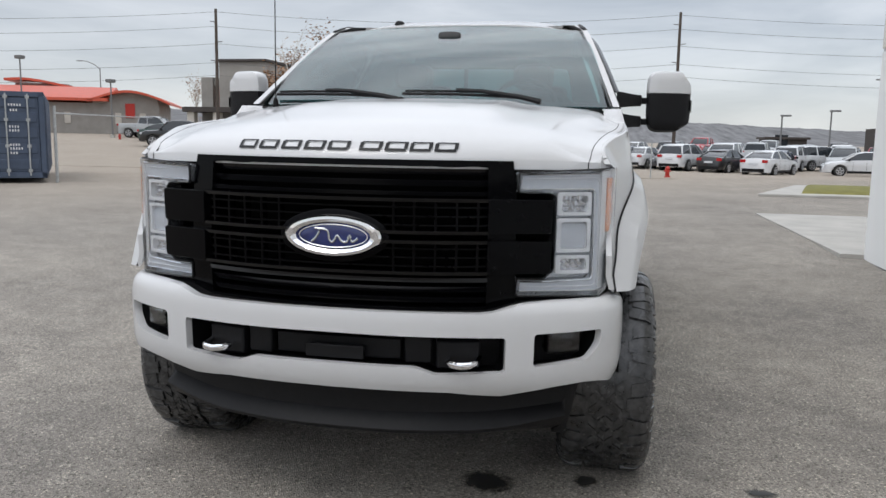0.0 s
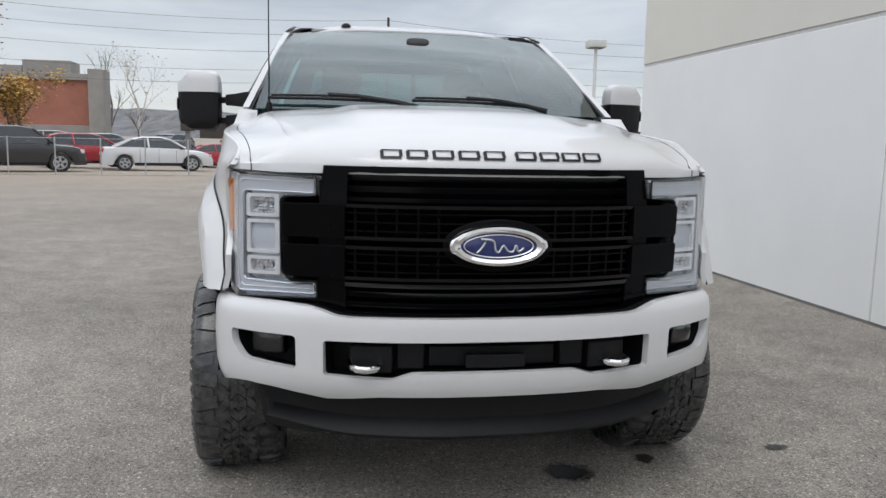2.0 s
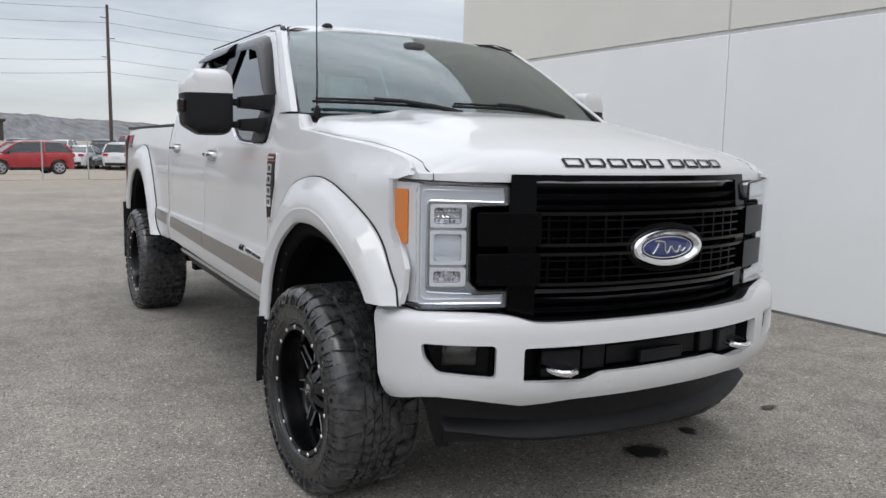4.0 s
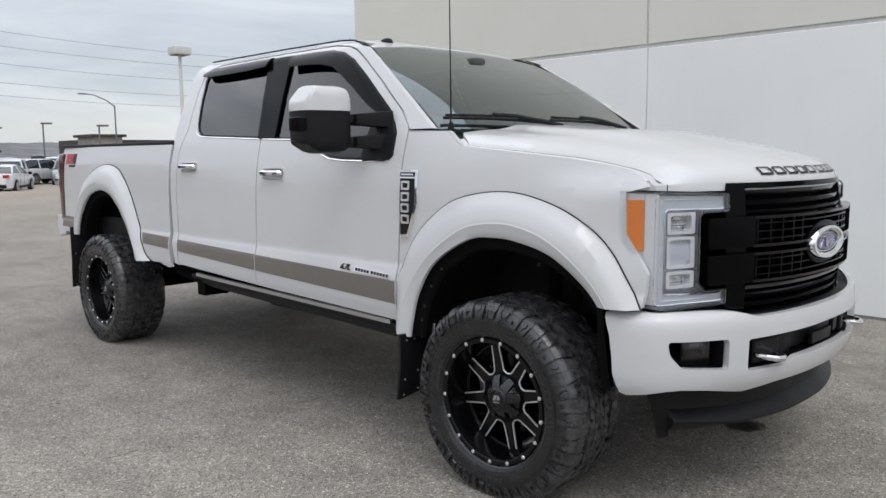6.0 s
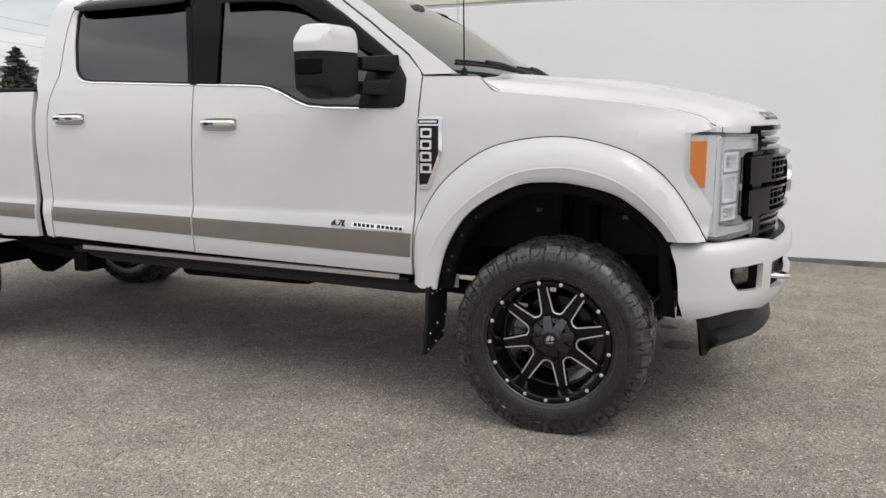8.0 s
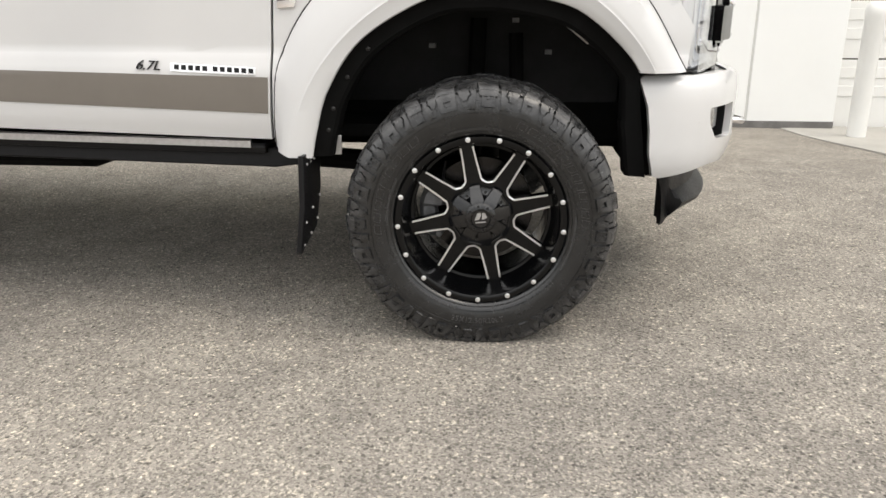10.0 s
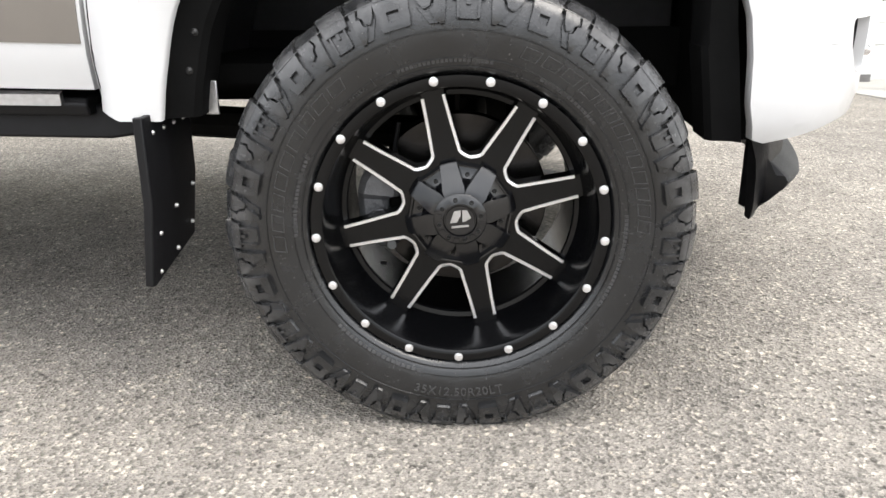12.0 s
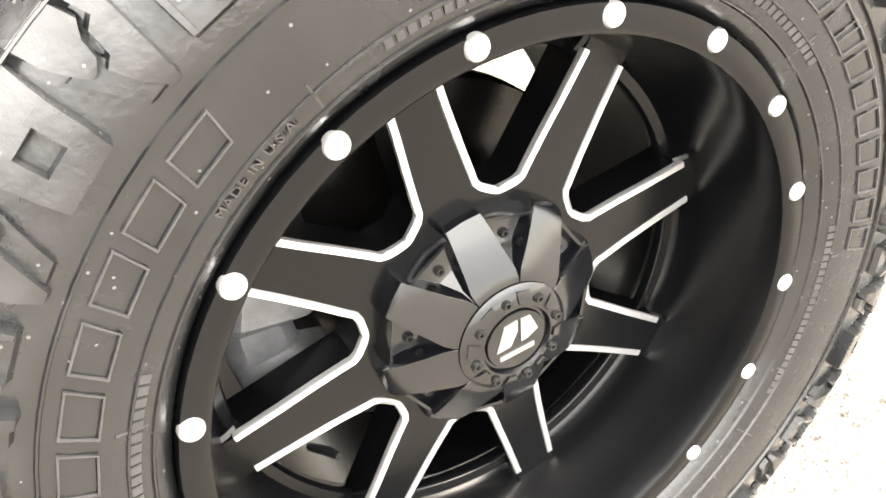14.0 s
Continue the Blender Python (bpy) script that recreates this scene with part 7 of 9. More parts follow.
# red and grey decal at the rear of the bed
for ya, yb, za, zb, m in ((4.93, 4.865, 1.375, 1.458, M_RED), (4.85, 4.79, 1.375, 1.458, M_RED), (4.775, 4.70, 1.375, 1.458, M_LETTER), (4.86, 4.71, 1.348, 1.366, M_LETTER)):
    bm = bmesh.new()
    sheet(bm, [(ya, za), (ya - 0.01, zb), (yb - 0.01, zb), (yb, za)], [], lambda u, v, d: (-(half_width(u, v) + 0.003 - d), u, v), [], Z_LINES, 0.003)
    both_plain("bed_decal", bm, m, "red and grey decal shapes", beds)

# wipers
for xs in ((-0.82, -0.10), (-0.12, 0.56)):
    u0, u1 = xs[0] / 0.885, xs[1] / 0.885
    bm = bmesh.new()
    pts = [ws_map(u0 + (u1 - u0) * f, 0.066 + 0.014 * math.sin(math.pi * f) - 0.038 * f, -0.022) for f in np.linspace(0, 0.84, 12)]
    tube(bm, pts, 0.008, 6)
    wip = part("wiper", bm, M_BLACK_PLASTIC, truck, "black windshield wiper")
    bm = bmesh.new()
    tube(bm, [ws_map(u0 + (u1 - u0) * f, v, d) for f, v, d in ((0.40, 0.080, -0.036), (0.6, 0.064, -0.04), (0.85, 0.030, -0.034), (1.0, -0.005, -0.028))], [0.011, 0.011, 0.012, 0.016], 6)
    part("wiper_arm", bm, M_BLACK_PLASTIC, wip)
    bm = bmesh.new()
    tube(bm, [ws_map(u0 + (u1 - u0) * f, 0.080 + 0.014 * math.sin(math.pi * f) - 0.038 * f, -0.030) for f in np.linspace(0.02, 0.5, 6)], 0.006, 6)
    part("wiper_spoiler", bm, M_BLACK_PLASTIC, wip)
# mast aerial, roof lamp, stub aerial
bm = bmesh.new()
lathe(bm, [(0.0, 0.03), (0.010, 0.028), (0.016, 0.0), (0.016, -0.03)], 14, axis='Z')
bmesh.ops.translate(bm, verts=bm.verts, vec=(-0.812, 0.475, 1.548))
tube(bm, [(-0.812, 0.475, 1.553), (-0.812, 0.478, 2.0), (-0.812, 0.482, 2.52)], [0.0038, 0.003, 0.002], 6)
part("aerial", bm, M_BLACK_PLASTIC, truck, "thin black mast aerial")
bm = bmesh.new()
loops = [[(-0.395 + rx * math.cos(2 * math.pi * k / 20), 1.40 + ry * math.sin(2 * math.pi * k / 20), z) for k in range(20)] for rx, ry, z in ((0.030, 0.045, 2.045), (0.030, 0.045, 2.072), (0.027, 0.04, 2.084), (0.018, 0.03, 2.092))]
rings(bm, loops)
part("roof_lamp", bm, M_BLACK_PLASTIC, truck, "small black roof marker lamp")
bm = bmesh.new()
tube(bm, [(0.14, 2.72, 2.10), (0.14, 2.74, 2.20)], [0.009, 0.005], 8)
part("stub_aerial", bm, M_BLACK_PLASTIC, truck, "short black roof aerial")

# tail lamps and rear bumper
bm = bmesh.new()
rings(bm, [superloop(-0.943, y, 1.17, rx, 0.29, 24, 5) for y, rx in ((4.97, 0.036), (5.00, 0.044), (5.045, 0.044), (5.085, 0.036), (5.095, 0.028))])
both_plain("tail_light", bm, M_TAIL, "dark smoked tail lamp")
bm = bmesh.new()
rings(bm, [[(x, 5.04, 0.76), (x, 5.18, 0.74), (x, 5.22, 0.80), (x, 5.21, 0.93), (x, 5.05, 0.94)] for x in (-0.97, -0.9, 0.9, 0.97)])
part("rear_bumper", bm, M_PAINT, truck, "white rear bumper", bevel=0.015)

# mud flaps with bright screws
for sgn in (-1, 1):
    for y0, top, bot in ((0.548, 0.602, 0.286), (4.60, 0.86, 0.36)):
        bm = bmesh.new()
        # outer edge folded back, lower edge rising inwards
        rings(bm, [[(-1.080, y + 0.017, z0), (-1.083, y, z0), (-1.076, y - 0.003, z0), (-0.85, y, z1), (-0.85, y + 0.010, z1), (-1.068, y + 0.010, z0), (-1.070, y + 0.017, z0)] for y, z0, z1 in ((y0, top, top), (y0 + 0.003, (top + bot) / 2, (top + bot) / 2 + 0.01), (y0 + 0.022, bot, bot + 0.030))])
        fl = part("mud_flap", bm if sgn < 0 else mirrored(bm), M_BLACK_PLASTIC, truck, "black rubber mud flap with bright screws", bevel=0.002)
        for xx, zz in ((-1.045, top - 0.032), (-0.995, top - 0.032), (-0.945, top - 0.032), (-0.895, top - 0.032), (-0.88, top - 0.17), (-0.97, top - 0.19), (-1.05, top - 0.22), (-0.88, bot + 0.065), (-0.96, bot + 0.035), (-1.05, bot + 0.02)):
            bm = bmesh.new()
            f = (top - zz) / (top - bot)
            lathe(bm, [(0.0, 0.003), (0.003, 0.0027), (0.0047, 0.0), (0.0047, -0.004)], 10, axis='Z')
            bmesh.ops.rotate(bm, verts=bm.verts, matrix=Matrix.Rotation(radians(90), 3, 'X'))
            bmesh.ops.translate(bm, verts=bm.verts, vec=(xx, y0 + 0.003 * f + 0.019 * max(0, 2 * f - 1) - 0.003, zz))
            part("screw", bm if sgn < 0 else mirrored(bm), M_STEEL, fl)
    # bright bracket behind the front flap
    bm = bmesh.new()
    box(bm, -0.955, -0.95, 0.452, 0.478, 0.585, 0.648)
    part("flap_bracket", bm if sgn < 0 else mirrored(bm), M_STEEL, truck, "bare metal flap bracket", bevel=0.002)

# power running boards, frame, axles and other underbody
bm = bmesh.new()
loops = [[(-0.955, y, 0.618 + k), (-0.965, y, 0.606 + k), (-0.955, y, 0.584 + k), (-0.82, y, 0.580 + k), (-0.82, y, 0.618 + k)] for y, k in ((0.70, 0.0), (2.78, 0.034))]
rings(bm, loops)
both_plain("running_board", bm, M_BLACK_PLASTIC, "black running board with a bright edge", bevel=0.004)
bm = bmesh.new()
rings(bm, [[(-0.961, y, 0.632 + k), (-0.972, y, 0.627 + k), (-0.972, y, 0.606 + k), (-0.958, y, 0.611 + k)] for y, k in ((0.745, 0.0), (2.70, 0.034))])
both_plain("board_edge", bm, M_STEEL, "bright aluminium edge")
bm = bmesh.new()
rings(bm, [[(-0.93, y, z1), (-0.935, y, z0), (-0.85, y, z0), (-0.85, y, z1)] for y, z0, z1 in ((0.60, 0.545, 0.60), (0.68, 0.535, 0.60), (2.55, 0.575, 0.62), (2.70, 0.60, 0.62))])
both_plain("board_rail", bm, M_BLACK_PLASTIC, "black rail under the running board", bevel=0.006)
bm = bmesh.new()
box(bm, -0.48, -0.40, -0.72, 5.0, 0.56, 0.70)
both_plain("frame_rail", bm, M_BLACK_DEEP)
bm = bmesh.new()
tube(bm, [(-0.92, 0.0, 0.42), (0.92, 0.0, 0.42)], 0.05, 12)
tube(bm, [(0.25, -0.12, 0.42), (0.25, 0.0, 0.42), (0.25, 0.14, 0.42)], [0.10, 0.15, 0.09], 12)
part("front_axle", bm, M_BLACK_DEEP, truck, "black front axle")
bm = bmesh.new()
tube(bm, [(-0.92, 4.06, 0.42), (0.92, 4.06, 0.42)], 0.055, 12)
tube(bm, [(0.0, 3.88, 0.42), (0.0, 4.06, 0.42), (0.0, 4.2, 0.42)], [0.09, 0.19, 0.12], 12)
part("rear_axle", bm, M_BLACK_DEEP, truck, "black rear axle")
bm = bmesh.new()
for k in range(4):
    tube(bm, [(-0.52, 3.35 + 0.1 * k, 0.62 - 0.02 * k), (-0.52, 4.06, 0.50 - 0.012 * k), (-0.52, 4.75 - 0.1 * k, 0.62 - 0.02 * k)], 0.02, 6)
both_plain("leaf_spring", bm, M_BLACK_DEEP)
bm = bmesh.new()
tube(bm, [(-0.60, 0.05, 0.46), (-0.58, 0.03, 1.0)], [0.035, 0.03], 10)
tube(bm, [(-0.66, -0.12, 0.44), (-0.60, -0.10, 0.95)], 0.026, 10)
both_plain("shock_absorber", bm, M_BLACK_DEEP)
bm = bmesh.new()
tube(bm, [(-0.55, 0.0, 0.46), (-0.48, 0.95, 0.50), (-0.46, 1.4, 0.55)], 0.04, 8)
both_plain("radius_arm", bm, M_BLACK_DEEP)
bm = bmesh.new()
rings(bm, [superloop(-0.50, y, 0.555, rx, rz, 16, 3) for y, rx, rz in ((1.4, 0.2, 0.07), (1.45, 0.26, 0.10), (2.2, 0.26, 0.10), (2.25, 0.2, 0.07))])
rings(bm, [superloop(0.35, y, 0.53, rx, rz, 16, 3) for y, rx, rz in ((1.6, 0.1, 0.07), (1.65, 0.15, 0.11), (2.6, 0.15, 0.11), (2.65, 0.1, 0.07))])
part("tank", bm, M_BLACK_DEEP, truck, "black tank and silencer")
bm = bmesh.new()
box(bm, -0.86, -0.72, 2.80, 2.90, 0.48, 0.66)
tube(bm, [(-0.78, 2.86, 0.55), (-0.78, 3.3, 0.60), (-0.7, 3.5, 0.62)], 0.035, 8)
both_plain("bed_bracket", bm, M_BLACK_DEEP)
bm = bmesh.new()
box(bm, -0.80, 0.80, 0.25, 3.3, 0.62, 0.66)
part("cab_floor", bm, M_BLACK_DEEP, truck)
for nm_, dims in (("engine", (-0.38, 0.38, -0.55, 1.2, 0.52, 1.2)), ("radiator", (-0.80, 0.80, -0.60, -0.50, 0.50, 1.25)), ("bed_underside", (-0.85, 0.85, 3.0, 5.0, 0.70, 0.78))):
    bm = bmesh.new()
    box(bm, *dims)
    part(nm_, bm, M_BLACK_DEEP, truck)
# wheel wells: dark liners above the tyres
for ins, y_c in ((ARCH_IN, 0.0), (REAR_IN, 4.03)):
    pts = smooth_curve(v3(ins), 30)
    bm = bmesh.new()
    loops = []
    for p in pts:
        loops.append([(-0.985, p.x, p.y), (-0.94, y_c + (p.x - y_c) * 1.06, p.y + 0.02), (-0.62, y_c + (p.x - y_c) * 1.08, p.y + 0.03), (-0.47, y_c + (p.x - y_c) * 1.02, p.y)])
    rings(bm, loops, close=False)
    # inboard wall down to the frame
    top = [bm.verts.new((-0.47, y_c + (p.x - y_c) * 1.02, p.y)) for p in pts]
    low = [bm.verts.new((-0.47, y_c + (p.x - y_c) * 1.02, 0.60)) for p in pts]
    for i in range(len(pts) - 1):
        bm.faces.new((top[i], top[i + 1], low[i + 1], low[i]))
    both_plain("wheel_well", bm, M_LINER, "black wheel well liner")
# hose clips and a bright line inside the front wells
bm = bmesh.new()
tube(bm, [(-0.90, -0.16, 1.03), (-0.84, -0.24, 1.0), (-0.80, -0.33, 0.93)], 0.006, 6)
both_plain("brake_line", bm, M_STEEL, "bare metal brake line")
for yy, zz in ((0.20, 0.90), (0.05, 0.98), (-0.10, 0.99), (-0.22, 0.88)):
    bm = bmesh.new()
    box(bm, -0.50, -0.475, yy - 0.012, yy + 0.012, zz - 0.008, zz + 0.008)
    both_plain("clip", bm, M_IRON)

# cab interior seen through the glass
bm = bmesh.new()
rings(bm, [[(-0.86, y, 1.44), (-0.86, y, z), (0.86, y, z), (0.86, y, 1.44)] for y, z in ((0.62, 1.50), (0.75, 1.545), (0.98, 1.56), (1.08, 1.50))])
part("dashboard", bm, M_TRIM, truck, "dark dashboard", bevel=0.02)


def seat_back(bm, cx, y, w, top):
    rings(bm, [superloop(cx, y + 0.12 * k, 1.42 + (top - 1.42) * 0.5, w * s, (top - 1.42) * 0.5 * s, 20, 3.5) for k, s in ((0, 0.85), (0.25, 1.0), (0.8, 1.0), (1.0, 0.85))])


for cx in (-0.40, 0.40):
    bm = bmesh.new()
    seat_back(bm, cx, 1.72, 0.25, 1.70)
    st = part("front_seat", bm, M_SEAT, truck, "dark leather front seat")
    bm = bmesh.new()
    rings(bm, [superloop(cx, 1.76 + 0.09 * k, 1.79, 0.13 * s, 0.085 * s, 20, 3.5) for k, s in ((0, 0.8), (0.3, 1.0), (0.8, 1.0), (1.0, 0.85))])
    part("headrest", bm, M_SEAT, st)
bm = bmesh.new()
seat_back(bm, 0.0, 2.70, 0.70, 1.66)
bench = part("rear_bench", bm, M_SEAT, truck, "dark leather rear bench")
for cx in (-0.45, 0.45):
    bm = bmesh.new()
    rings(bm, [superloop(cx, 2.74 + 0.09 * k, 1.73, 0.12 * s, 0.07 * s, 20, 3.5) for k, s in ((0, 0.8), (0.3, 1.0), (0.8, 1.0), (1.0, 0.85))])
    part("headrest", bm, M_SEAT, bench)
bm = bmesh.new()
lp = [(0.40 + 0.19 * math.cos(2 * math.pi * k / 40), 1.22 + 0.19 * math.sin(2 * math.pi * k / 40) * 0.42, 1.56 + 0.19 * math.sin(2 * math.pi * k / 40) * 0.9) for k in range(41)]
tube(bm, lp, 0.016, 8, caps=False)
tube(bm, [(0.23, 1.22, 1.56), (0.40, 1.20, 1.55), (0.57, 1.22, 1.56)], [0.014, 0.05, 0.014], 8)
part("steering_wheel", bm, M_SEAT, truck, "black steering wheel")
bm = bmesh.new()
rings(bm, [superloop(-0.01, y, 1.945, rx, rz, 20, 4) for y, rx, rz in ((1.03, 0.045, 0.022), (1.04, 0.065, 0.036), (1.09, 0.065, 0.036))])
part("cabin_mirror", bm, M_TRIM, truck, "black cabin mirror and sensor pod")
bm = bmesh.new()
sheet(bm, [(-0.88, 1.5), (0.88, 1.5), (0.66, 2.05), (-0.66, 2.05)], [soft_loop([(-0.62, 1.62), (0.62, 1.62), (0.56, 1.94), (-0.56, 1.94)], 0.04)], lambda u, v, d: (u, 2.95 + d, v), [], [], 0.03)
part("cab_back", bm, M_PAINT, truck)
bm = bmesh.new()
for x0, x1 in ((-0.62, -0.26), (-0.24, 0.22), (0.24, 0.62)):
    box(bm, x0, x1, 2.962, 2.967, 1.61, 1.95)
part("rear_window", bm, M_WINDSHIELD, truck, "sliding rear window").visible_shadow = False
bm = bmesh.new()
box(bm, -0.27, -0.235, 2.955, 2.975, 1.61, 1.95)
box(bm, 0.21, 0.245, 2.955, 2.975, 1.61, 1.95)
part("window_divider", bm, M_BLACK_PLASTIC, truck)
bm = bmesh.new()
box(bm, -0.60, 0.60, 1.36, 2.93, 2.035, 2.05)
part("headliner", bm, mat("grey_headliner", (0.30, 0.30, 0.29), 0.9, noise_scale=40, noise_amt=0.06), truck, "grey fabric headliner")


# ---- surroundings: lots, fences, cars, buildings, poles, trees, hills ----
def at_ground(x, y):
    return ground_z(x, y)


M_TYRE_FAR = mat("car_tyre", (0.02, 0.02, 0.02), 0.8, noise_scale=30, noise_amt=0.2)
M_HUB_FAR = mat("car_wheel_alloy", (0.45, 0.45, 0.46), 0.4, metal=0.7, noise_scale=30, noise_amt=0.1)
M_HEAD_FAR = mat("car_headlamp", (0.6, 0.62, 0.65), 0.15, coat=1.0, noise_scale=20, noise_amt=0.1)
M_TAIL_FAR = mat("car_tail_lamp", (0.42, 0.012, 0.015), 0.2, coat=1.0, noise_scale=20, noise_amt=0.1)
PAINTS = {}


def paint(name, c):
    if name not in PAINTS:
        PAINTS[name] = mat("car_paint_" + name, c, 0.3, coat=0.8, noise_scale=2, noise_amt=0.03)
    return PAINTS[name]


CAR_COLOURS = {"white": (0.62, 0.63, 0.64), "silver": (0.36, 0.38, 0.39), "black": (0.012, 0.012, 0.013), "dark grey": (0.05, 0.052, 0.056), "red": (0.36, 0.012, 0.02), "blue": (0.05, 0.055, 0.24), "dark blue": (0.02, 0.03, 0.07), "dark green": (0.02, 0.045, 0.035)}
# outline of each kind: (x, z) along the flank for belt and roof, nose at +x
KINDS = {
    "sedan": dict(L=4.7, W=0.90, belt=[(-2.32, 0.78), (-2.28, 0.98), (-1.3, 1.02), (0.0, 0.99), (0.9, 0.96), (1.9, 0.84), (2.25, 0.70), (2.34, 0.52)], roof=[(-1.75, 1.02), (-1.05, 1.36), (-0.6, 1.45), (0.1, 1.46), (0.5, 1.38), (1.15, 0.99)], axle=(-1.38, 1.40), wr=0.33, floor=0.24),
    "suv": dict(L=4.8, W=0.95, belt=[(-2.38, 0.80), (-2.36, 1.08), (-1.5, 1.12), (0.0, 1.10), (1.0, 1.08), (1.95, 1.0), (2.30, 0.86), (2.40, 0.55)], roof=[(-2.25, 1.12), (-2.0, 1.62), (-1.6, 1.72), (0.1, 1.74), (0.55, 1.66), (1.25, 1.10)], axle=(-1.38, 1.42), wr=0.37, floor=0.28),
    "hatch": dict(L=4.1, W=0.88, belt=[(-2.0, 0.75), (-1.98, 1.02), (-1.2, 1.05), (0.0, 1.02), (0.8, 1.0), (1.65, 0.90), (1.98, 0.74), (2.06, 0.50)], roof=[(-1.92, 1.05), (-1.55, 1.45), (-1.2, 1.54), (0.1, 1.55), (0.5, 1.47), (1.15, 1.02)], axle=(-1.22, 1.28), wr=0.33, floor=0.24),
    "pickup": dict(L=5.6, W=0.97, belt=[(-2.80, 0.85), (-2.78, 1.22), (-1.0, 1.24), (0.0, 1.22), (1.0, 1.20), (2.30, 1.12), (2.70, 0.98), (2.80, 0.60)], roof=[(-0.95, 1.22), (-0.85, 1.75), (-0.6, 1.84), (0.5, 1.85), (0.85, 1.76), (1.45, 1.20)], axle=(-1.75, 1.85), wr=0.40, floor=0.38),
}


def car_body(kind):
    k = KINDS[kind]
    xs = [p[0] for p in k["belt"]]
    bm = bmesh.new()
    loops = []
    for x in list(np.linspace(xs[0], xs[-1], 41)):
        x = float(x)
        zt = interp(x, k["belt"])
        e = min(1.0, (x - xs[0]) / 0.30, (xs[-1] - x) / 0.45)
        e = 0.72 + 0.28 * math.sin(max(0.0, e) * math.pi / 2)
        w = k["W"] * e
        zb = k["floor"]
        for ax in k["axle"]:
            d = abs(x - ax)
            if d < k["wr"] * 1.16:
                zb = max(zb, k["wr"] + math.sqrt((k["wr"] * 1.16) ** 2 - d * d) * 0.98)
        zm = max(zb + 0.02, 0.62 * zt)
        loops.append([(x, -w * 0.93, zb), (x, -w * 0.99, zm), (x, -w, zm + (zt - zm) * 0.45), (x, -w * 0.955, zt - 0.03), (x, -w * 0.86, zt), (x, 0, zt + 0.03), (x, w * 0.86, zt), (x, w * 0.955, zt - 0.03), (x, w, zm + (zt - zm) * 0.45), (x, w * 0.99, zm), (x, w * 0.93, zb)])
    rings(bm, loops)
    # roof skin and pillars
    rl = []
    for x, z in k["roof"][1:-1]:
        w = k["W"] * (0.66 if kind == "sedan" else 0.72)
        rl.append([(x, -w, z - 0.05), (x, -w * 0.9, z), (x, 0, z + 0.025), (x, w * 0.9, z), (x, w, z - 0.05), (x, 0, z - 0.07)])
    rings(bm, rl)
    r = k["roof"]
    wt, wb = k["W"] * (0.655 if kind == "sedan" else 0.715), k["W"] * 0.87
    for sg in (-1, 1):
        for (xa, za), (xb, zb) in ((r[0], r[1]), (r[-1], r[-2])):
            tube(bm, [(xa, sg * wb, za), (xb, sg * wt, zb - 0.02)], 0.045, 6)
        xm = (r[1][0] + r[-2][0]) / 2 - 0.1
        tube(bm, [(xm, sg * wb * 1.01, interp(xm, k["belt"])), (xm - 0.05, sg * wt, interp(xm, r) - 0.03)], 0.04, 6)
    return bm


def car_glass(kind):
    k = KINDS[kind]
    bm = bmesh.new()
    loops = []
    for x, z in [(k["roof"][0][0] + 0.03, k["roof"][0][1])] + [(a, b - 0.03) for a, b in k["roof"][1:-1]] + [(k["roof"][-1][0] - 0.03, k["roof"][-1][1])]:
        w = k["W"] * (0.655 if kind == "sedan" else 0.715)
        zb = interp(x, k["belt"]) - 0.02
        wb = k["W"] * 0.85
        f = (z - zb) / 0.5
        wt = wb + (w - wb) * min(1, max(0, f))
        loops.append([(x, -wb, zb), (x, -wt, max(z, zb + 0.01)), (x, wt, max(z, zb + 0.01)), (x, wb, zb)])
    rings(bm, loops)
    return bm


CAR_CACHE = {}


def car_meshes(kind, colour):
    key = (kind, colour)
    if key not in CAR_CACHE:
        if kind not in CAR_CACHE:
            k = KINDS[kind]
            bm = bmesh.new()
            lathe(bm, [(0.0, 0.10), (k["wr"] * 0.66, 0.10), (k["wr"] * 0.70, 0.11), (k["wr"] * 0.95, 0.10), (k["wr"], 0.07), (k["wr"], -0.10), (k["wr"] * 0.6, -0.11)], 24)
            bmesh.ops.rotate(bm, verts=bm.verts, matrix=Matrix.Rotation(radians(90), 3, 'Z'))
            tyre = finish(bm, "tyre", M_TYRE_FAR)
            # rim ring, turned to face sideways like the spokes
            bm = bmesh.new()
            lathe(bm, [(k["wr"] * 0.58, 0.105), (k["wr"] * 0.60, 0.118), (k["wr"] * 0.68, 0.118), (k["wr"] * 0.69, 0.10)], 24)
            bmesh.ops.rotate(bm, verts=bm.verts, matrix=Matrix.Rotation(radians(90), 3, 'Z'))
            for i in range(5):
                t = 2 * math.pi * i / 5
                c, s = math.cos(t), math.sin(t)
                r0, r1, w = 0.04, k["wr"] * 0.62, 0.045
                pts = [(r0 * s - w * c, r0 * c + w * s), (r1 * s - w * c, r1 * c + w * s), (r1 * s + w * c, r1 * c - w * s), (r0 * s + w * c, r0 * c - w * s)]
                rings(bm, [[(a, -0.112, b) for a, b in pts], [(a, -0.09, b) for a, b in pts]])
            rim_me = finish(bm, "rim", M_HUB_FAR)
            CAR_CACHE[kind] = (finish(car_glass(kind), "window_glass", M_CAR_GLASS, 30), tyre, rim_me)
        CAR_CACHE[key] = finish(car_body(kind), "body", paint(colour, CAR_COLOURS[colour]), 40)
    return CAR_CACHE[key], CAR_CACHE[kind]


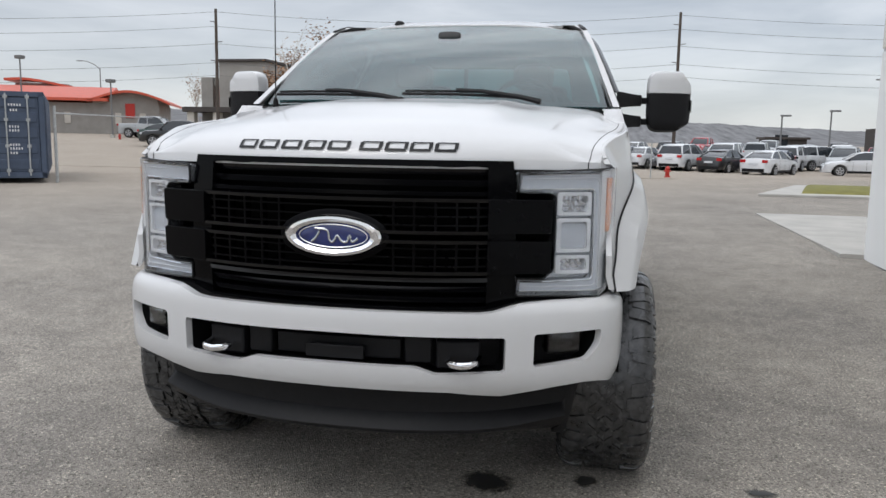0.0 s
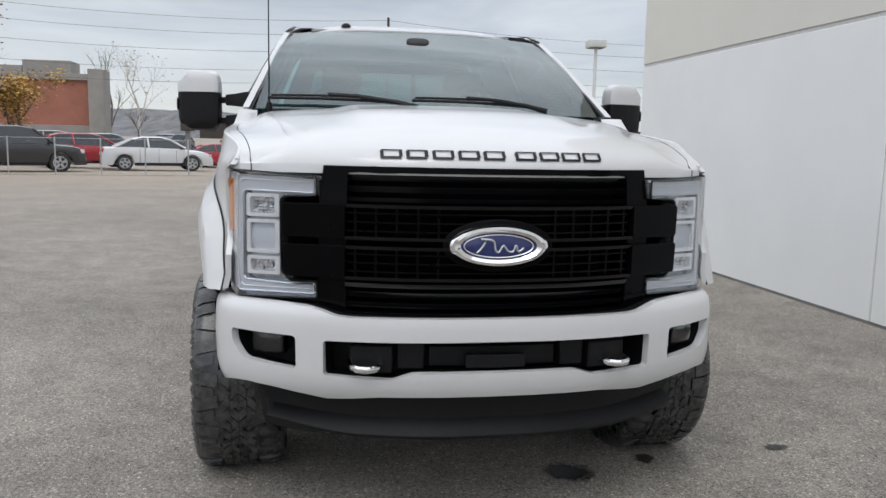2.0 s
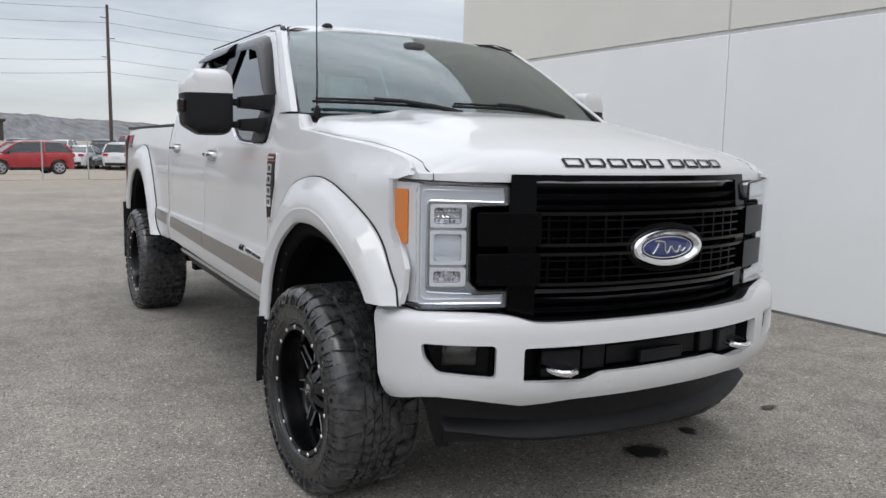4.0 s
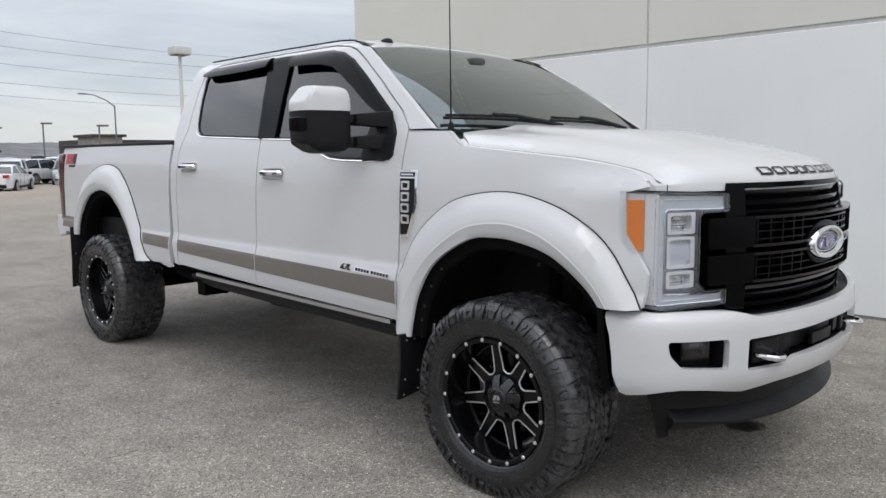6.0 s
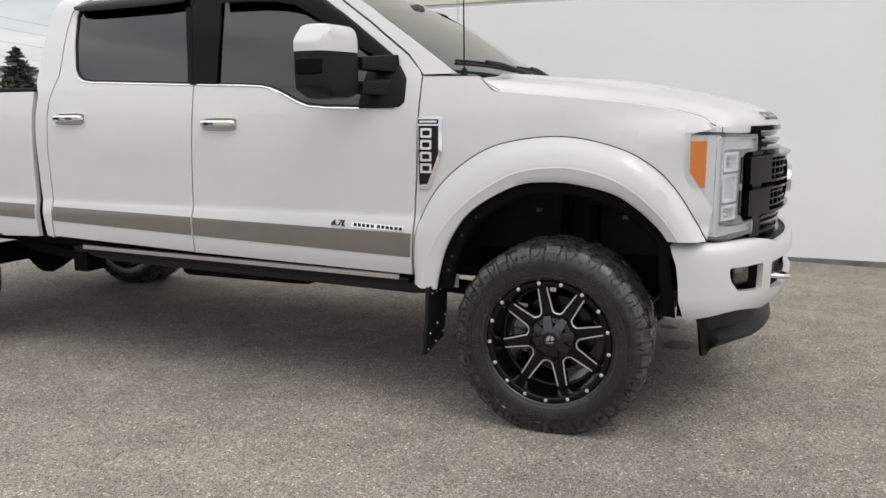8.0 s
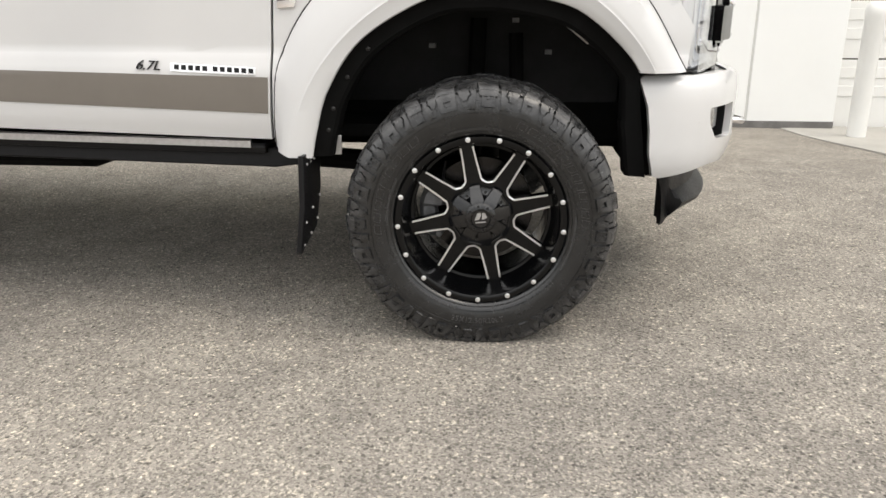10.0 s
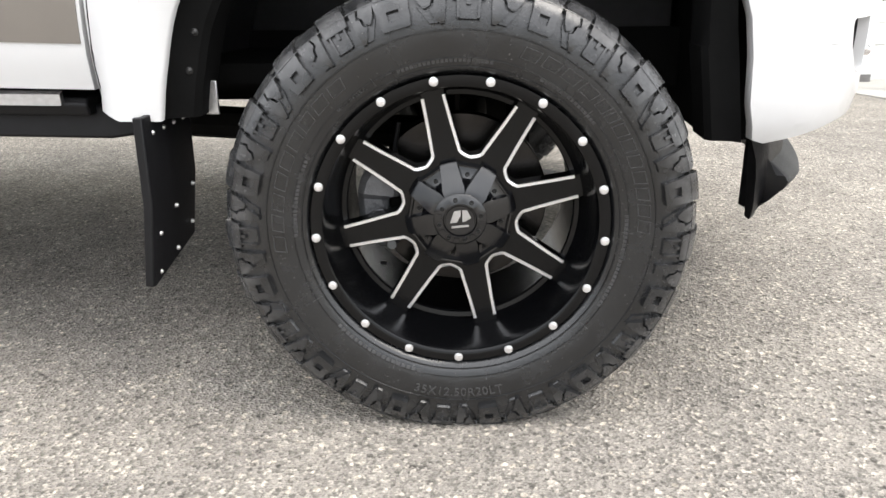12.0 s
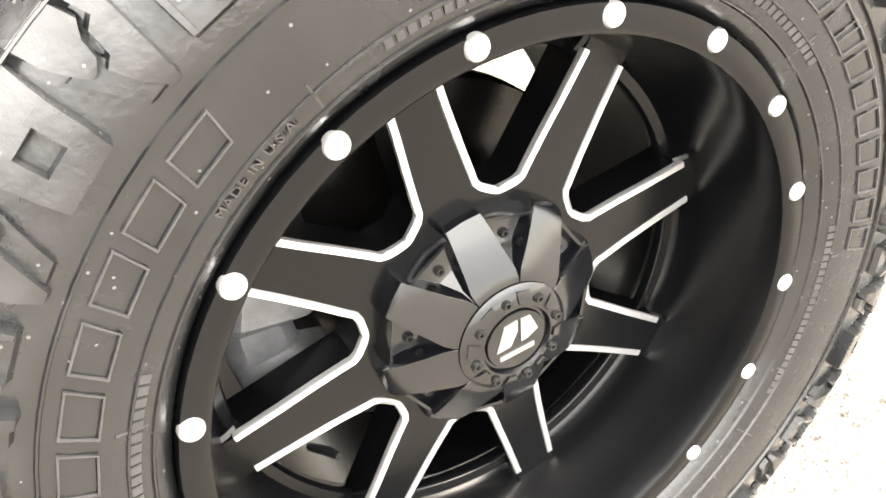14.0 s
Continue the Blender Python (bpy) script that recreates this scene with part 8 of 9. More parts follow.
def car(kind, colour, x, y, heading, label=None):
    k = KINDS[kind]
    body_me, (glass_me, tyre_me, rim_me) = car_meshes(kind, colour)
    word = {"sedan": "sedan", "suv": "sport utility car", "hatch": "hatchback", "pickup": "pickup"}[kind]
    c = tagged(new("parked_car"), label or f"{colour} {word} parked in the far lot", "car", "parked cars")
    c.matrix_basis = pose(x, y, at_ground(x, y), 0, 0, heading)

    def kid(name, me, parent, loc=(0, 0, 0), rz=0):
        ob = new(name, me)
        ob.parent = parent
        ob.location = loc
        ob.rotation_euler = (0, 0, rz)
        return ob

    kid("body", body_me, c)
    kid("window_glass", glass_me, c)
    for ax in k["axle"]:
        for sg in (-1, 1):
            w = kid("tyre", tyre_me, c, (ax, sg * (k["W"] - 0.09), k["wr"]), 0 if sg < 0 else math.pi)
            kid("rim", rim_me, w)
    xs = [p[0] for p in k["belt"]]
    zt0, zt1 = interp(xs[0] + 0.06, k["belt"]), interp(xs[-1] - 0.25, k["belt"])
    key = ("lamps", kind)
    if key not in CAR_CACHE:
        bm = bmesh.new()
        box(bm, xs[-1] - 0.42, xs[-1] - 0.10, -0.02, 0.30, zt1 - 0.17, zt1 - 0.03)
        hm = finish(bm, "headlamp", M_HEAD_FAR)
        bm = bmesh.new()
        box(bm, xs[0] - 0.012, xs[0] + 0.22, -0.03, 0.26, zt0 - 0.20, zt0 - 0.04)
        tm = finish(bm, "tail_lamp", M_TAIL_FAR)
        bm = bmesh.new()
        box(bm, xs[-1] - 0.20, xs[-1] + 0.012, -0.45, 0.45, 0.46, zt1 - 0.20)
        gm = finish(bm, "front_grille", M_BLACK_PLASTIC)
        CAR_CACHE[key] = (hm, tm, gm)
    hm, tm, gm = CAR_CACHE[key]
    key2 = ("trim", kind)
    if key2 not in CAR_CACHE:
        bm = bmesh.new()
        box(bm, k["axle"][0] + k["wr"] * 1.2, k["axle"][1] - k["wr"] * 1.2, -0.012, 0.012, k["floor"] - 0.02, k["floor"] + 0.11)
        sill = finish(bm, "sill", M_BLACK_PLASTIC)
        bm = bmesh.new()
        box(bm, xs[0] - 0.02, xs[0] + 0.12, -k["W"] * 0.70, k["W"] * 0.70, k["floor"] + 0.02, k["floor"] + 0.20)
        rear_strip = finish(bm, "rear_strip", M_BLACK_PLASTIC)
        bm = bmesh.new()
        rings(bm, [[(x_ + 0.05 * math.cos(2 * math.pi * q / 10) * f, y_, 0.07 * math.sin(2 * math.pi * q / 10) * f) for q in range(10)] for x_, y_, f in ((0.0, -0.09, 0.7), (0.0, -0.07, 1.0), (0.02, 0.07, 1.0), (0.02, 0.10, 0.5))])
        mir_me = finish(bm, "side_mirror", M_BLACK_PLASTIC)
        bm = bmesh.new()
        for xx in (0.05 + k["axle"][1] - 0.72, k["axle"][0] + 0.62, (k["axle"][0] + k["axle"][1]) / 2):
            zt_ = interp(xx, k["belt"])
            box(bm, xx - 0.006, xx + 0.006, -0.004, 0.004, k["floor"] + 0.12, zt_ - 0.06)
        seam = finish(bm, "door_seam", M_BLACK_PLASTIC)
        bm = bmesh.new()
        box(bm, xs[0] - 0.026, xs[0] - 0.006, -0.26, 0.26, zt0 - 0.34, zt0 - 0.22)
        plate = finish(bm, "plate", M_HEAD_FAR)
        CAR_CACHE[key2] = (sill, rear_strip, mir_me, seam, plate)
    sill, rear_strip, mir_me, seam, plate = CAR_CACHE[key2]
    kid("rear_strip", rear_strip, c)
    kid("plate", plate, c)
    for sg in (-1, 1):
        kid("sill", sill, c, (0, sg * k["W"] * 0.955, 0))
        kid("door_seam", seam, c, (0, sg * (k["W"] * 0.995), 0))
        kid("side_mirror", mir_me, c, (k["roof"][-1][0] - 0.22, sg * (k["W"] + 0.06), interp(k["roof"][-1][0], k["belt"]) + 0.06))
    for sg in (-1, 1):
        yy = (0.55 if sg > 0 else -0.55 - 0.28) * k["W"] / 0.9
        kid("headlamp", hm, c, (0, yy * 0.95, 0))
        kid("tail_lamp", tm, c, (0, yy * 0.90, 0))
    kid("front_grille", gm, c)
    return c


NEAR_CARS = [
    ("suv", "black", -11.5, 29.2, 22, "black sport utility car parked behind the wire fence"),
    ("suv", "blue", -16.9, 34.6, 196, "blue sport utility car facing the road"),
    ("suv", "white", -20.6, 38.8, 20, None),
    ("sedan", "white", -24.8, 43.0, 200, None),
    ("pickup", "black", -29.0, 48.5, 205, None),
    ("sedan", "dark green", -33.5, 54.5, 22, "old dark green sedan at the end of the row"),
    ("hatch", "red", -10.4, 34.9, 24, None),
    ("sedan", "white", -7.1, 33.4, 16, "white sedan parked beside the wire fence"),
    ("sedan", "red", -5.5, 44.5, 20, None),
    ("hatch", "red", -0.6, 38.2, 196, "boxy red hatchback facing the fence"),
    ("sedan", "white", 3.4, 53.2, 65, None),
    ("suv", "white", 5.9, 51.2, 62, None),
    ("sedan", "black", 8.1, 48.8, 60, None),
    ("sedan", "white", 10.2, 45.6, 58, None),
    ("suv", "white", 15.6, 57.0, 30, None),
    ("sedan", "white", 15.9, 47.6, 172, "white sedan standing apart in the lot"),
    ("suv", "dark blue", 19.6, 52.6, 65, None),
    ("pickup", "silver", -38.0, 59.4, 8, "silver pickup waiting before the red-roofed building"),
]
for kd, col, cx, cy, hd, lab in NEAR_CARS:
    car(kd, col, cx, cy, hd, lab)
rng = random.Random(11)
for row, (x0, y0, n, hd) in enumerate(((-14.5, 44.5, 4, 20), (-10.0, 55.0, 9, 68), (-6.0, 67.0, 11, 70), (14.0, 56.0, 7, 66), (-2.0, 82.0, 12, 70))):
    for i in range(n):
        xx, yy = x0 + 3.1 * i, y0 - 0.45 * i * (1 if row else -0.3)
        if rng.random() < 0.12:
            continue
        car(rng.choice(["sedan", "suv", "suv", "pickup", "hatch"]), rng.choice(["white", "white", "silver", "dark grey", "black", "red", "dark blue", "silver"]), xx + rng.uniform(-0.3, 0.3), yy + rng.uniform(-0.5, 0.5), hd + rng.choice([0, 180]) + rng.uniform(-3, 3))

# chain-link fence along the near edge of the lot
M_GALV = mat("galvanised_steel", (0.42, 0.43, 0.43), 0.5, metal=0.6, noise_scale=15, noise_amt=0.15)
fence = thing("wire_fence", "galvanised chain-link fence along the car lot", "fence")
F0, F1 = Vector((-15.5, 26.2, 0)), Vector((2.6, 28.6, 0))
nposts = 12
bm = bmesh.new()
tube(bm, [(0, 0, -0.1), (0, 0, 1.36)], 0.026, 8)
post_me = finish(bm, "post", M_GALV)
for i in range(nposts + 1):
    p = F0.lerp(F1, i / nposts)
    ob = new("post", post_me)
    ob.parent = fence
    ob.location = (p.x, p.y, at_ground(p.x, p.y))
bm = bmesh.new()
tube(bm, [F0 + Vector((0, 0, 1.32)), F1 + Vector((0, 0, 1.32))], 0.008, 6)
part("top_rail", bm, M_GALV, fence)
bm = bmesh.new()
verts, faces = [], []
span = (F1 - F0).length
d = (F1 - F0).normalized()
n = int(span / 0.11)
for i in range(-17, n):
    for dirn in (1, -1):
        s0, s1 = i * 0.11, i * 0.11 + 1.27
        a0, a1 = max(0.0, s0), min(span, s1)
        if a1 <= a0:
            continue
        za, zb = (a0 - s0), (a1 - s0)
        if dirn < 0:
            za, zb = 1.27 - za, 1.27 - zb
        pa, pb = F0 + d * a0, F0 + d * a1
        k = len(verts)
        w = 0.0009
        verts += [(pa.x, pa.y, za + 0.04 - w), (pb.x, pb.y, zb + 0.04 - w), (pb.x, pb.y, zb + 0.04 + w), (pa.x, pa.y, za + 0.04 + w)]
        faces.append((k, k + 1, k + 2, k + 3))
me = bpy.data.meshes.new("wire_mesh")
me.from_pydata(verts, [], faces)
me.materials.append(M_GALV)
wm = tagged(new("wire_mesh", me), kind="stuff")
wm.parent = fence

# red fire hydrants
M_HYD = mat("hydrant_red", (0.42, 0.03, 0.02), 0.45, noise_scale=12, noise_amt=0.15)
for hx, hy in ((3.3, 29.4), (-38.1, 54.7)):
    bm = bmesh.new()
    lathe(bm, [(0.0, 0.78), (0.05, 0.77), (0.11, 0.70), (0.13, 0.64), (0.15, 0.63), (0.15, 0.60), (0.12, 0.58), (0.12, 0.12), (0.17, 0.10), (0.17, 0.0)], 20, axis='Z')
    tube(bm, [(-0.2, 0, 0.45), (0.2, 0, 0.45)], 0.06, 10)
    tube(bm, [(0, -0.2, 0.40), (0, 0, 0.40)], 0.075, 10)
    bmesh.ops.scale(bm, verts=bm.verts, vec=(0.7, 0.7, 0.6))
    bmesh.ops.translate(bm, verts=bm.verts, vec=(hx, hy, at_ground(hx, hy)))
    solo("fire_hydrant", bm, M_HYD, "red cast-iron fire hydrant", "fire hydrant", "fire hydrants")

# grass island with kerb and lamp post
M_GRASS = mat("autumn_grass", (0.16, 0.15, 0.035), 0.9, noise_scale=3, noise_amt=0.3, bump=0.6, bump_scale=60)
bm = bmesh.new()
rings(bm, [[(4.9, 18.9, 0.08), (32, 19.3, 0.08), (32, 24.6, 0.08), (7.0, 24.4, 0.08)], [(4.9, 18.9, -0.1), (32, 19.3, -0.1), (32, 24.6, -0.1), (7.0, 24.4, -0.1)]])
solo("kerb", bm, M_CONCRETE, "pale concrete kerb round a grass island", "kerb", kind="structure", bevel=0.02)
bm = bmesh.new()
rings(bm, [[(6.1, 19.5, 0.07), (31.8, 19.8, 0.07), (31.8, 24.4, 0.07), (7.3, 24.2, 0.07)], [(6.2, 19.6, 0.12), (31.7, 19.9, 0.12), (31.7, 24.3, 0.12), (7.4, 24.1, 0.12)]])
solo("grass", bm, M_GRASS, "yellowing autumn grass on the island", "grass", kind="stuff")
# pale kerb line and dirt strip under the fence
bm = bmesh.new()
rings(bm, [[(-30, 24.6, 0.016), (3.6, 28.2, 0.016), (3.3, 30.6, 0.016), (-31, 27.6, 0.016)], [(-30, 24.6, -0.05), (3.6, 28.2, -0.05), (3.3, 30.6, -0.05), (-31, 27.6, -0.05)]])
solo("pavement_3", bm, mat("dusty_verge", (0.30, 0.26, 0.21), 0.95, noise_scale=2, noise_amt=0.2, bump=0.3, bump_scale=30), "dusty gravel verge below the fence", "pavement", kind="structure")

M_POLE_WHITE = mat("white_lamp_pole", (0.62, 0.62, 0.61), 0.5, noise_scale=6, noise_amt=0.05)
M_POLE_GREY = mat("grey_lamp_pole", (0.16, 0.16, 0.16), 0.55, noise_scale=6, noise_amt=0.1)


def lot_lamp(x, y, h, m=M_POLE_GREY, style="box", label="grey car park lamp post"):
    g = at_ground(x, y)
    lp = tagged(new("street_lamp"), label, "street lamp", "street lamps")
    lp.matrix_basis = pose(x, y, g)
    bm = bmesh.new()
    rings(bm, [[(0.2 * math.cos(2 * math.pi * k / 16), 0.2 * math.sin(2 * math.pi * k / 16), z) for k in range(16)] for z in (-0.1, 0.25)])
    part("footing", bm, M_CONCRETE, lp)
    bm = bmesh.new()
    tube(bm, [(0, 0, 0.2), (0, 0, h)], [0.075, 0.055], 10)
    part("pole", bm, m, lp)
    if style == "box":
        bm = bmesh.new()
        rings(bm, [[(-0.27, -0.27, h), (0.27, -0.27, h), (0.27, 0.27, h), (-0.27, 0.27, h)], [(-0.29, -0.29, h + 0.05), (0.29, -0.29, h + 0.05), (0.29, 0.29, h + 0.05), (-0.29, 0.29, h + 0.05)], [(-0.29, -0.29, h + 0.27), (0.29, -0.29, h + 0.27), (0.29, 0.29, h + 0.27), (-0.29, 0.29, h + 0.27)]])
        part("lamp_head", bm, m, lp, bevel=0.02)
        bm = bmesh.new()
        box(bm, -0.24, 0.24, -0.24, 0.24, h - 0.012, h - 0.002)
        part("diffuser", bm, M_POLE_GREY, lp)
    elif style == "slab":
        bm = bmesh.new()
        box(bm, -0.12, 0.62, -0.16, 0.16, h - 0.04, h + 0.09)
        part("lamp_head", bm, m, lp, bevel=0.03)
    else:
        bm = bmesh.new()
        tube(bm, [(0, 0, h - 0.1), (-0.6, 0, h + 0.35), (-1.6, 0, h + 0.75), (-2.2, 0, h + 0.8)], [0.05, 0.045, 0.04, 0.035], 8)
        part("lamp_arm", bm, m, lp)
        bm = bmesh.new()
        rings(bm, [[(x_, w * math.cos(2 * math.pi * k / 10), h + 0.8 + 0.06 * math.sin(2 * math.pi * k / 10)) for k in range(10)] for x_, w in ((-2.15, 0.06), (-2.3, 0.12), (-2.75, 0.12), (-2.85, 0.05))])
        part("lamp_head", bm, m, lp)
    return lp


lot_lamp(9.36, 23.2, 4.80, M_POLE_WHITE, "box", "white lamp post with a square head")
for x, y, h, st in ((25.4, 50.4, 6.3, "box"), (18.7, 54.0, 4.0, "slab"), (23.4, 62.5, 6.0, "arm"), (13.6, 60.0, 3.9, "slab"), (17.0, 60.0, 4.3, "slab"), (-47.3, 55.0, 6.3, "box"), (-54.5, 76.0, 7.0, "arm"), (-40.3, 57.0, 4.6, "box"), (36.0, 62.0, 4.2, "slab")):
    lot_lamp(x, y, h, M_POLE_GREY, st)

# utility poles with wires
M_WOOD_POLE = mat("weathered_pole_wood", (0.075, 0.06, 0.05), 0.85, noise_scale=4, noise_amt=0.25, stretch=(6, 6, 0.6))
M_WIRE = mat("power_cable", (0.12, 0.12, 0.125), 0.7, noise_scale=3, noise_amt=0.1)
POLES = [(-64.0, 40.0, 9.8), (-26.6, 49.4, 10.2), (5.7, 57.8, 10.8), (43.0, 63.0, 10.9), (90.0, 70.0, 11.0)]
for x, y, h in POLES:
    g = at_ground(x, y)
    pl = tagged(new("utility_pole"), "dark wooden utility pole carrying power cables", "utility pole", "utility poles")
    pl.matrix_basis = pose(x, y, g)
    bm = bmesh.new()
    tube(bm, [(0, 0, -0.3), (0, 0, h - g)], [0.14, 0.095], 10)
    part("pole", bm, M_WOOD_POLE, pl)
    for zz, sg in ((h - g - 0.9, -1), (h - g - 2.3, 1), (h - g - 3.6, -1)):
        bm = bmesh.new()
        tube(bm, [(0, 0, zz), (sg * 0.45, 0, zz + 0.06)], 0.035, 6)
        part("insulator_arm", bm, M_POLE_GREY, pl)
for dz in (0.2, 1.2, 2.4, 3.7, 4.6):
    bm = bmesh.new()
    pts = []
    for (xa, ya, ha), (xb, yb, hb) in zip(POLES, POLES[1:]):
        for i in range(12):
            f = i / 12
            pts.append((xa + (xb - xa) * f, ya + (yb - ya) * f, (ha + (hb - ha) * f) - dz - 0.7 * 4 * f * (1 - f)))
    tube(bm, pts, 0.012, 4)
    solo("power_cable", bm, M_WIRE, "sagging black power cable between poles", "cable", "power cables")

# shipping container
M_CONT = mat("container_blue_grey", (0.055, 0.075, 0.115), 0.55, noise_scale=3, noise_amt=0.18, rough_var=0.1)
M_STENCIL = mat("white_stencil", (0.62, 0.62, 0.62), 0.7, noise_scale=10, noise_amt=0.15)
cont = thing("shipping_container", "blue-grey steel shipping container with door bars", "shipping container")
cont.matrix_basis = pose(-15.05, 14.80, 0.0, 0, 0, 37.0)
W, H = 2.44, 2.44
bm = bmesh.new()
box(bm, -W / 2, W / 2, 0.06, 6.0, 0.16, H)
cbody = part("body", bm, M_CONT, cont, bevel=0.02)
for i in range(30):
    bm = bmesh.new()
    y = 0.25 + 0.19 * i
    box(bm, W / 2 - 0.005, W / 2 + 0.03, y, y + 0.1, 0.3, H - 0.12)
    part("corrugation", bm, M_CONT, cont, bevel=0.008)
for x0, x1, z0, z1 in ((-W / 2, -W / 2 + 0.13, 0.14, H), (W / 2 - 0.13, W / 2, 0.14, H), (-W / 2, W / 2, H - 0.13, H + 0.005), (-W / 2, W / 2, 0.14, 0.30)):
    bm = bmesh.new()
    box(bm, x0, x1, -0.02, 0.09, z0, z1)
    part("door_frame", bm, M_CONT, cont, bevel=0.008)
for sg in (-1, 1):
    bm = bmesh.new()
    x0, x1 = sorted((sg * 0.01, sg * (W / 2 - 0.14)))
    box(bm, x0, x1, 0.02, 0.06, 0.31, H - 0.14)
    for zz in (0.38, 0.80, 1.22, 1.64, 2.02):
        box(bm, x0 + 0.06, x1 - 0.06, -0.002, 0.021, zz, zz + 0.26)
    dr = part("door", bm, M_CONT, cont, bevel=0.01)
    for xx in (sg * 0.30, sg * 0.82):
        bm = bmesh.new()
        tube(bm, [(xx, -0.04, 0.2), (xx, -0.04, H - 0.05)], 0.02, 8)
        for zz in (0.34, 1.0, 1.7, 2.30):
            box(bm, xx - 0.05, xx + 0.05, -0.05, 0.02, zz - 0.04, zz + 0.04)
        part("lock_rod", bm, M_GALV, dr, "bright steel lock rod")
    for zz, n_, x_off in ((2.06, 5, 0.36), (1.92, 3, 0.40), (1.48, 4, 0.36), (1.38, 4, 0.36), (1.00, 4, 0.36), (0.90, 5, 0.36), (0.78, 3, 0.36)):
        for i in range(n_):
            bm = bmesh.new()
            xa = sg * x_off + (0.066 * i if sg > 0 else 0.066 * i - 0.1)
            box(bm, xa, xa + 0.036, -0.006, -0.0035, zz, zz + 0.062)
            part("stencil_mark", bm, M_STENCIL, dr, "white stencilled block")
# fence post beside the container
bm = bmesh.new()
tube(bm, [(-13.98, 15.80, -0.1), (-13.98, 15.80, 2.1)], 0.04, 8)
tube(bm, [(-13.98, 15.80, 1.9), (-22.3, 34.0, 2.2)], 0.025, 6)
solo("fence_post", bm, M_GALV, "galvanised fence post with a top rail", "fence")


# ---- buildings, trees and hills in the distance ----
M_STUCCO = mat("grey_stucco", (0.27, 0.255, 0.235), 0.85, noise_scale=1.2, noise_amt=0.12, bump=0.2, bump_scale=40)
M_TERRA = mat("terracotta_stucco", (0.33, 0.135, 0.095), 0.85, noise_scale=1.2, noise_amt=0.12, bump=0.2, bump_scale=40)
M_DARKBAND = mat("dark_fascia", (0.05, 0.042, 0.038), 0.7, noise_scale=3, noise_amt=0.2)
M_ROOF_RED = mat("red_metal_roof", (0.50, 0.085, 0.045), 0.45, noise_scale=2, noise_amt=0.1)
M_PLASTER = mat("cream_plaster", (0.5, 0.47, 0.42), 0.85, noise_scale=1.5, noise_amt=0.1)
M_SIGN = mat("sign_yellow", (0.6, 0.5, 0.08), 0.5, noise_scale=6, noise_amt=0.1)


def wall_box(name, parent, m, x0, x1, y0, y1, z0, z1, label="", bevel=0.02):
    bm = bmesh.new()
    box(bm, x0, x1, y0, y1, z0, z1)
    return part(name, bm, m, parent, label, bevel=bevel)


# grey and terracotta restaurant; local x runs along its front, y away from the road
rest = thing("restaurant_building", "grey and terracotta restaurant with a square tower", "building")
rest.matrix_basis = pose(-34.0, 56.5, at_ground(-30, 58), 0, 0, 0)
wall_box("wall", rest, M_TERRA, 2.9, 18.8, 0.3, 3.5, 0, 4.5, "terracotta wall")
wall_box("cornice", rest, M_STUCCO, 2.6, 19.0, 0.05, 3.7, 4.5, 4.95)
wall_box("base_band", rest, M_STUCCO, 2.8, 18.9, 0.15, 3.5, 0, 1.35)
wall_box("pier", rest, M_STUCCO, 18.4, 19.4, -0.2, 2.0, 0, 5.3)
wall_box("pier", rest, M_STUCCO, 2.4, 3.4, -0.2, 2.0, 0, 5.2)
tower = wall_box("tower", rest, M_STUCCO, 4.6, 8.5, -1.4, 5, 0, 6.3, "square grey tower")
wall_box("tower_cap", rest, M_DARKBAND, 4.4, 8.7, -1.6, 5.2, 6.3, 6.5)
wall_box("tower_block", rest, M_STUCCO, 13.8, 17.0, 1.0, 3.4, 4.9, 5.9)
wall_box("rooftop_unit", rest, M_STUCCO, 11.0, 13.7, 1.2, 3.3, 4.9, 5.5)
can = wall_box("canopy", rest, M_DARKBAND, 2.0, 9.6, -2.6, 0.2, 2.35, 2.75, "dark entrance canopy")
for cx in (2.6, 4.8, 6.9, 9.0):
    wall_box("column", rest, M_PLASTER, cx - 0.3, cx + 0.3, -2.4, -1.8, 0, 2.35)
for cx in (3.4, 6.2):
    wall_box("window", rest, M_CAR_GLASS, cx, cx + 1.7, -1.44 if cx > 5 else 0.12, 0.2, 0.8, 2.2, "dark window")
for k in range(3):
    wall_box("sign_mark", rest, M_SIGN, 6.35 + 0.5 * k, 6.72 + 0.5 * k, -1.5, -1.4, 4.3 + 0.12 * (k % 2), 4.85, "yellow sign shape")
wall_box("sign_mark", rest, M_DARKBAND, 6.1, 8.0, -1.44, -1.395, 3.95, 5.1)

# low building under curved red roofs: a vaulted wing, a sloping wing and a higher vault behind
red = thing("red_roof_building", "low grey building under curved red metal roofs", "building")
red.matrix_basis = pose(-40.2, 66.0, at_ground(-42, 65), 0, 0, 24)
wall_box("wall", red, M_STUCCO, -30, -1.1, 0.9, 10, -0.4, 2.95, "grey block wall")
VAULT = smooth_curve([(-7.4, 3.0, 0), (-6.4, 3.35, 0), (-5.0, 3.80, 0), (-3.6, 3.95, 0), (-2.2, 3.72, 0), (-1.0, 3.30, 0), (0.0, 2.85, 0)], 24)
bm = bmesh.new()
rings(bm, [[(p.x, 0.0, p.y), (p.x, 0.0, p.y + 0.22), (p.x, 10.6, p.y + 0.22), (p.x, 10.6, p.y)] for p in VAULT])
part("roof", bm, M_ROOF_RED, red, "curved red roof sheet")
bm = bmesh.new()
arc_ = [(p.x, p.y) for p in VAULT if -7.2 < p.x < -1.0]
rings(bm, [[(a, y, b) for a, b in arc_] + [(-1.1, y, 2.5), (-7.2, y, 2.5)] for y in (0.87, 9.9)])
